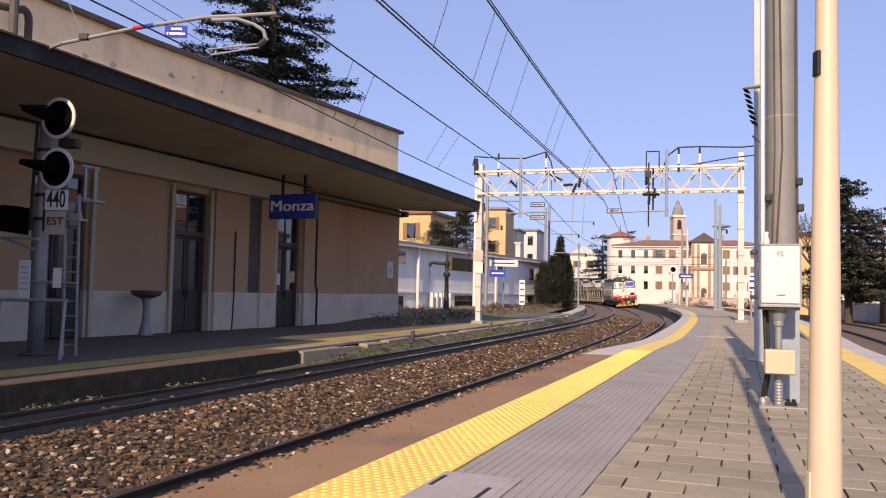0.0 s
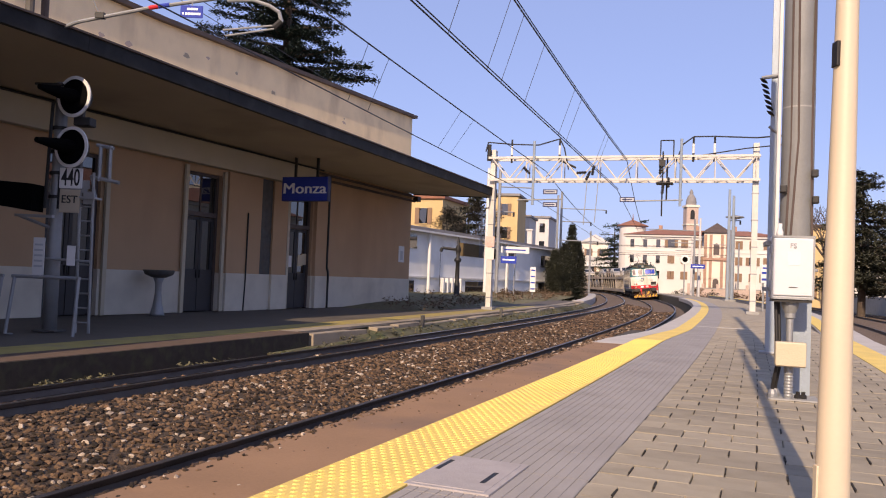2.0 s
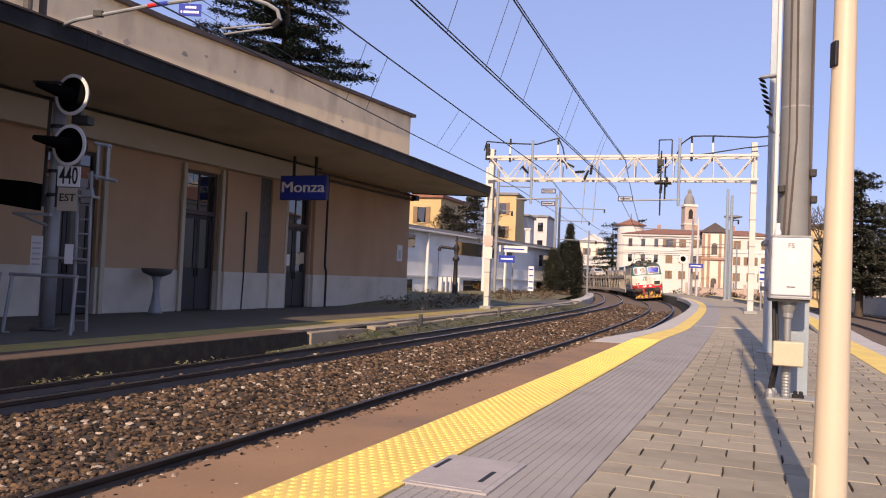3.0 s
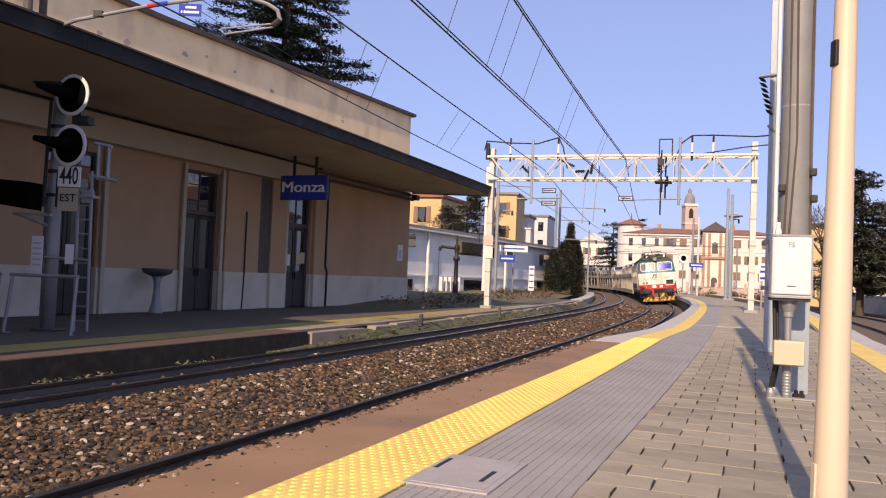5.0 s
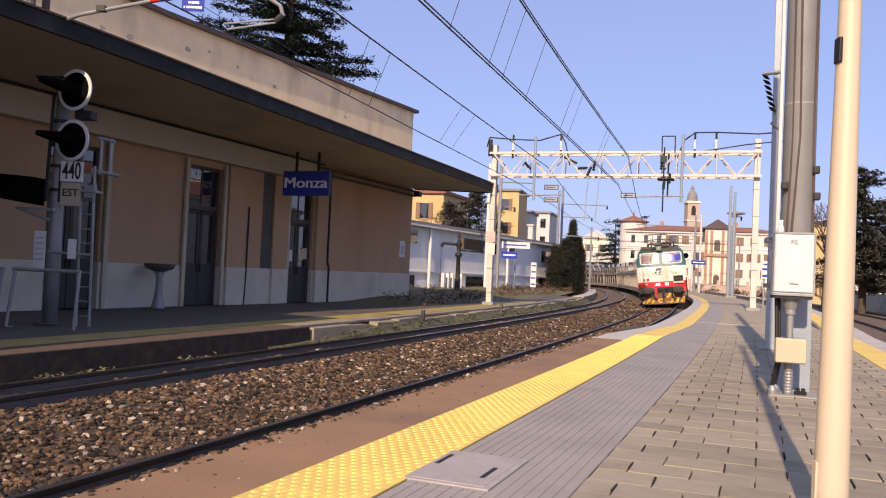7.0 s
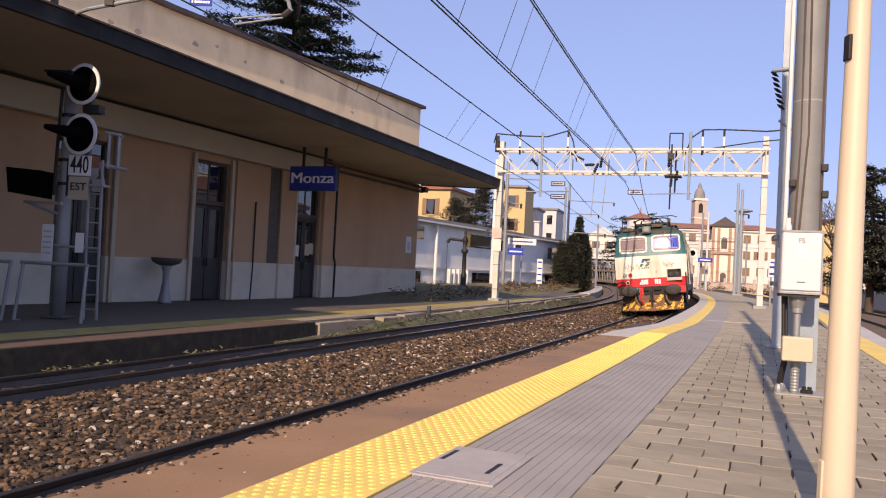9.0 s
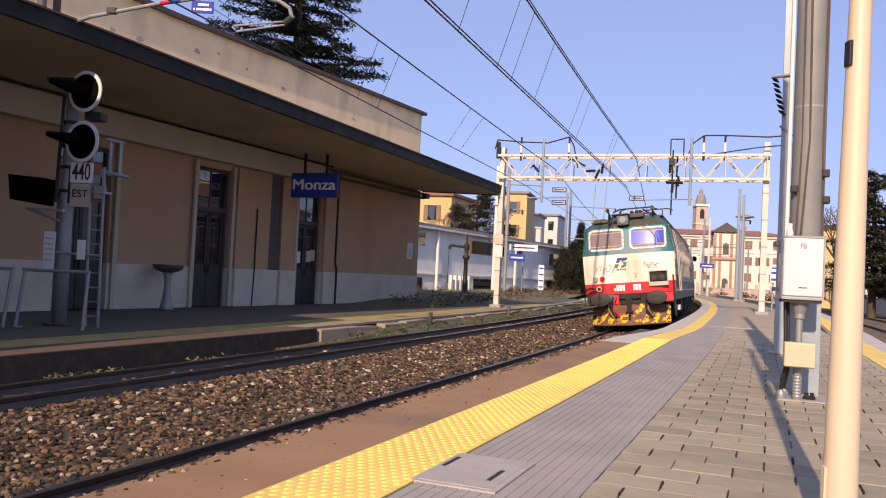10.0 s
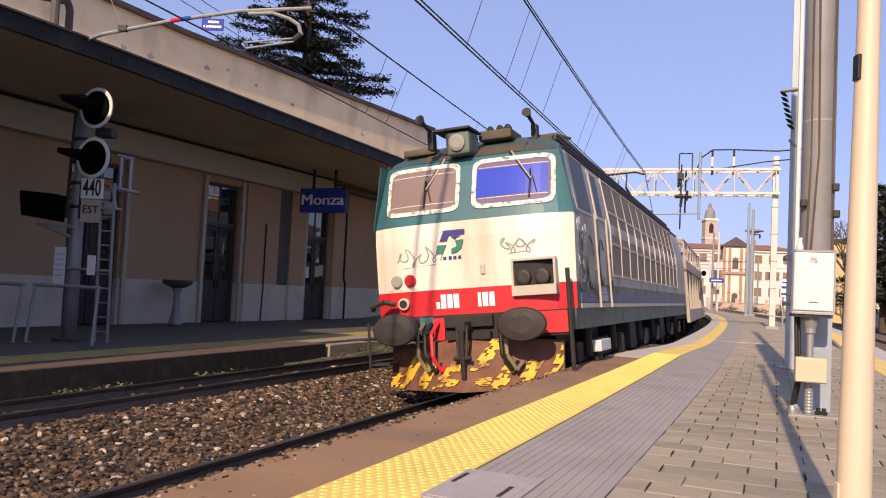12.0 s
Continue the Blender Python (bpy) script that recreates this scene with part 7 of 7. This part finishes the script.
for a, b in ((2.05, 2.1), (2.107, 2.15), (2.157, 2.2), (2.207, 2.24)):
    part("plate_bar", Bm().box(a, b, -0.056, -0.05, 0.335, 0.375), LETTER, wp)
for a, b in ((1.97, 1.995), (2.02, 2.06), (2.067, 2.11), (2.117, 2.16), (2.167, 2.2), (2.207, 2.25), (2.257, 2.29)):
    part("plate_bar", Bm().box(a, b, -0.056, -0.05, 0.25, 0.29), LETTER, wp)
part("plate_hanger", Bm().tube((2.13, -0.03, 0.4), (2.13, -0.02, 0.54), 0.012), GALV, ar)

# ---- paving and ballast, piece by piece ----
random.seed(21)
ribs = []
k = 0
prof = [(2.27, ZP - 0.05)]
lat = 2.27
while lat < 2.985:
    prof += [(lat + 0.004, ZP), (lat + 0.05, ZP), (lat + 0.0515, ZP - 0.004), (lat + 0.0555, ZP - 0.004)]
    lat += 0.0562
prof += [(2.995, ZP), (2.995, ZP - 0.05)]
strip = thing("grey_strip", Matrix(), "grey ribbed concrete tiles beside the safety line", "paving", kind="structure")
s = -30.0
while s < 20:
    part("tile", sweep(Bm(), prof, s, s + 0.594, 0.6), GREY_TILE, strip)
    s += 0.6
yl = thing("yellow_strip", Matrix(), "bright yellow studded safety strip along the platform", "safety line", kind="structure")


def drift(s):
    return 0.35 * ease(3.5, 9, s), 0.2 * ease(3.5, 9, s)


s = -30.0
while s < 60:
    step = 0.4 if -14 < s < 20 else 1.6
    b, v = Bm(), []
    for q in (s, s + step - (0.005 if s < 20 else 0)):
        a0, a1 = drift(q)
        v += [at(q, 1.776 + a0, ZP - 0.05), at(q, 2.264 + a1, ZP - 0.05), at(q, 2.264 + a1, ZP + 0.006), at(q, 1.776 + a0, ZP + 0.006)]
    b.add(v, [(0, 1, 2, 3), (7, 6, 5, 4), (0, 4, 5, 1), (1, 5, 6, 2), (2, 6, 7, 3), (3, 7, 4, 0)])
    part("tile", b, YELLOW, yl)
    s += step
st = Bm()
row = 0
s = -9.0
while s < 4:
    for q in range(8):
        lat = 1.805 + q * 0.0605 + (0.03 if row % 2 else 0)
        if lat < 2.25:
            p = spot(s, lat, ZP + 0.006, 35)
            vs = [p @ Vector(c) for c in ((-0.019, 0, 0), (0, -0.011, 0), (0.019, 0, 0), (0, 0.011, 0), (-0.011, 0, 0.006), (0, -0.006, 0.006), (0.011, 0, 0.006), (0, 0.006, 0.006))]
            st.add(vs, [(4, 5, 6, 7), (0, 1, 5, 4), (1, 2, 6, 5), (2, 3, 7, 6), (3, 0, 4, 7)])
    s += 0.055
    row += 1
tagged(part("stud", st, YELLOW, yl, "small raised studs"), kind="stuff")

# manhole cover cutting into the strips
mh = thing("manhole_cover", spot(-6.8, 2.45, ZP + 0.0), "pale concrete manhole cover set in the paving", "manhole cover", kind="structure")
part("frame", Bm().box(-0.21, 0.21, -0.33, 0.33, -0.04, 0.008, bevel=0.003), COVER, mh)
part("lid", Bm().box(-0.18, 0.18, -0.3, 0.3, 0.0, 0.011, bevel=0.003), COVER, mh)
for x, y in ((-0.17, 0.1), (0.12, -0.05)):
    part("lifting_slot", Bm().box(x - 0.012, x + 0.012, y - 0.11, y + 0.11, 0.0105, 0.0125), BLACK, mh, "dark lifting slot")

pv = thing("paver_field", Matrix(), "worn beige concrete block paving of the platform", "paving", kind="structure")
PW, PL = 0.305, 0.25
shapes = []
for q in range(4):
    random.seed(60 + q)
    b = Bm().box(-PW / 2 + 0.003, PW / 2 - 0.003, -PL / 2 + 0.003, PL / 2 - 0.003, -0.05, 0, bevel=0.006)
    b.v = [(x + random.uniform(-0.002, 0.002), y + random.uniform(-0.002, 0.002), z) for x, y, z in b.v]
    shapes.append(mesh_of(b, "paver", PAVER))
random.seed(70)
rest = Bm()
count = 0
lat_lo, lat_hi = 3.0, 5.25
rown = 0
s = -29.0
while s < 17:
    off = (rown % 2) * PW / 2
    lat = lat_lo + PW / 2 - off
    while lat - PW / 2 < lat_hi - 0.02:
        a, c = max(lat - PW / 2, lat_lo), min(lat + PW / 2, lat_hi)
        if c - a > 0.06:
            m = spot(s, (a + c) / 2, ZP - 0.004 + random.uniform(-0.0025, 0.0025), random.uniform(-0.4, 0.4)) @ pose(0, 0, 0, random.uniform(-0.3, 0.3), random.uniform(-0.3, 0.3), 0)
            if count < 300 and s > -8.2 and c - a > PW - 0.01:
                ob = new("paver", shapes[random.randrange(4)])
                ob.parent = pv
                ob.matrix_basis = m
                count += 1
            else:
                w_ = (c - a) / 2 - 0.003
                z_ = 0.0
                rest.add([m @ Vector(p) for p in ((-w_, -PL / 2 + 0.004, z_), (w_, -PL / 2 + 0.004, z_), (w_, PL / 2 - 0.004, z_), (-w_, PL / 2 - 0.004, z_),
                                                  (-w_, -PL / 2 + 0.004, -0.04), (w_, -PL / 2 + 0.004, -0.04), (w_, PL / 2 - 0.004, -0.04), (-w_, PL / 2 - 0.004, -0.04))],
                         [(0, 1, 2, 3), (0, 4, 5, 1), (1, 5, 6, 2), (2, 6, 7, 3), (3, 7, 4, 0)])
        lat += PW
    s += PL
    rown += 1
tagged(part("paver", rest, PAVER, pv), kind="stuff")
gp = Bm()
random.seed(81)
s = -29.0 + PL / 2 + PL * 80 - PL / 2
rown = 80
while s < 6:
    for lat in np.arange(lat_lo + (PW / 2 if rown % 2 else 0), lat_hi, PW):
        if random.random() < 0.75 and lat > lat_lo + 0.05:
            p = spot(s, lat, ZP + 0.001, random.uniform(-2, 2))
            w_, l_ = random.uniform(0.003, 0.0055), random.uniform(0.045, 0.085)
            gp.add([p @ Vector(c) for c in ((-w_, -l_, 0), (w_, -l_, 0), (w_, l_, 0), (-w_, l_, 0), (-w_, -l_, -0.02), (w_, -l_, -0.02), (w_, l_, -0.02), (-w_, l_, -0.02))],
                   [(0, 1, 2, 3), (4, 7, 6, 5), (0, 4, 5, 1), (1, 5, 6, 2), (2, 6, 7, 3), (3, 7, 4, 0)])
    s += PL
    rown += 1
tagged(part("spacer_gap", gp, SLOT, pv, "dark open spacer slots between the blocks"), kind="stuff")

# loose stones of the ballast
rng = np.random.default_rng(4)
phi = (1 + 5 ** 0.5) / 2
ico = np.array([(-1, phi, 0), (1, phi, 0), (-1, -phi, 0), (1, -phi, 0), (0, -1, phi), (0, 1, phi), (0, -1, -phi), (0, 1, -phi), (phi, 0, -1), (phi, 0, 1), (-phi, 0, -1), (-phi, 0, 1)], float)
ico /= np.linalg.norm(ico[0])
ICO_F = np.array([(0, 11, 5), (0, 5, 1), (0, 1, 7), (0, 7, 10), (0, 10, 11), (1, 5, 9), (5, 11, 4), (11, 10, 2), (10, 7, 6), (7, 1, 8), (3, 9, 4), (3, 4, 2), (3, 2, 6), (3, 6, 8), (3, 8, 9), (4, 9, 5), (2, 4, 11), (6, 2, 10), (8, 6, 7), (9, 8, 1)])
bl, bz = [p[0] for p in bed[1:-1]], [p[1] for p in bed[1:-1]]


def stones(name, zones, label, level=None):
    vs, n_ = [], 0
    for s0, s1, l0, l1, num, size in zones:
        for _ in range(num):
            s, lat = rng.uniform(s0, s1), rng.uniform(l0, l1)
            r = size * rng.uniform(0.6, 1.5)
            c = at(s, lat, (np.interp(lat, bl, bz) if level is None else level) + r * 0.35 * rng.uniform(-0.3, 1.2))
            a = rng.uniform(0, math.tau)
            p = ico * rng.uniform(0.65, 1.25, (12, 1)) * (r * rng.uniform(0.8, 1.3), r * rng.uniform(0.6, 1.0), r * rng.uniform(0.45, 0.8))
            ca, sa = math.cos(a), math.sin(a)
            vs.append(np.stack((p[:, 0] * ca - p[:, 1] * sa + c.x, p[:, 0] * sa + p[:, 1] * ca + c.y, p[:, 2] + c.z), 1))
            n_ += 1
    v = np.concatenate(vs)
    f = (ICO_F[None] + 12 * np.arange(n_)[:, None, None]).reshape(-1, 3)
    me = bpy.data.meshes.new(name)
    me.from_pydata(v.tolist(), [], f.tolist())
    me.materials.append(STONE)
    me.materials.append(STONE_PALE)
    pale = np.repeat(rng.random(n_) < 0.07, len(ICO_F)).astype(np.int32)
    me.polygons.foreach_set("material_index", pale)
    return tagged(new(name, me), label, "ballast", kind="stuff")


stones("ballast_stones", [(-9, 2, -2.75, -0.82, 9500, 0.028), (2, 12, -2.75, -0.82, 7000, 0.030), (12, 30, -2.75, -0.82, 6500, 0.036), (-9, 12, -0.68, 1.2, 2500, 0.036), (12, 40, -0.68, 0.68, 2600, 0.045),
                           (-12, 14, -4.2, -2.9, 4500, 0.034), (14, 34, -4.2, -2.9, 3000, 0.045), (-12, 20, -5.2, -4.4, 900, 0.035), (-9, 7, -0.66, -0.1, 2200, 0.032), (30, 50, -2.7, -0.85, 2600, 0.05)], "loose brown crushed stones between the tracks")
wd = Bm()
random.seed(90)
for _ in range(800):
    s = random.uniform(-12, 18)
    if noise.noise(Vector((s * 0.7, 0, 0))) < 0.02:
        continue
    lat = random.uniform(-5.22, -4.6)
    tufts(wd, at(s, lat, np.interp(lat, bl, bz) + 0.04), 0.09 if lat < -4.9 else 0.05, 8, 0.04, 0.9)
for _ in range(500):
    s, lat = random.uniform(4.6, 40), random.uniform(-5.2, -4.5)
    tufts(wd, at(s, lat, 0.08 - (lat + 5.2) * 0.35), 0.08, 7, 0.045, 0.9)
solid("weeds", wd, GRASS, "small green weeds along the old platform", "weeds", kind="stuff")
stones("edge_crumbs", [(-9, 4, 1.215, 1.3, 420, 0.013), (-9, 4, 1.215, 1.7, 160, 0.006), (-8, 3, 1.7, 2.3, 40, 0.005)], "small crumbs and grit along the platform edge", ZP)


def motions():
    """The train rolls along the near track towards the platform."""
    for ob, start, length, p0, p1, own_y, own_z in TRAIN:
        rows = []
        for i in range(25):
            t = i * 0.5
            s = train_s(t) + start
            a, b = at(s + p0), at(s + p1)
            turn = math.atan2(b.x - a.x, b.y - a.y)
            u = Vector((math.sin(turn), math.cos(turn), 0))
            front = a - u * p0
            rows.append((t, Matrix.Translation(front) @ pose(0, 0, 0, 0, -math.degrees(CANT), -math.degrees(turn)) @ Matrix.Translation((0, own_y, own_z))))
        walk(ob, rows)


motions()
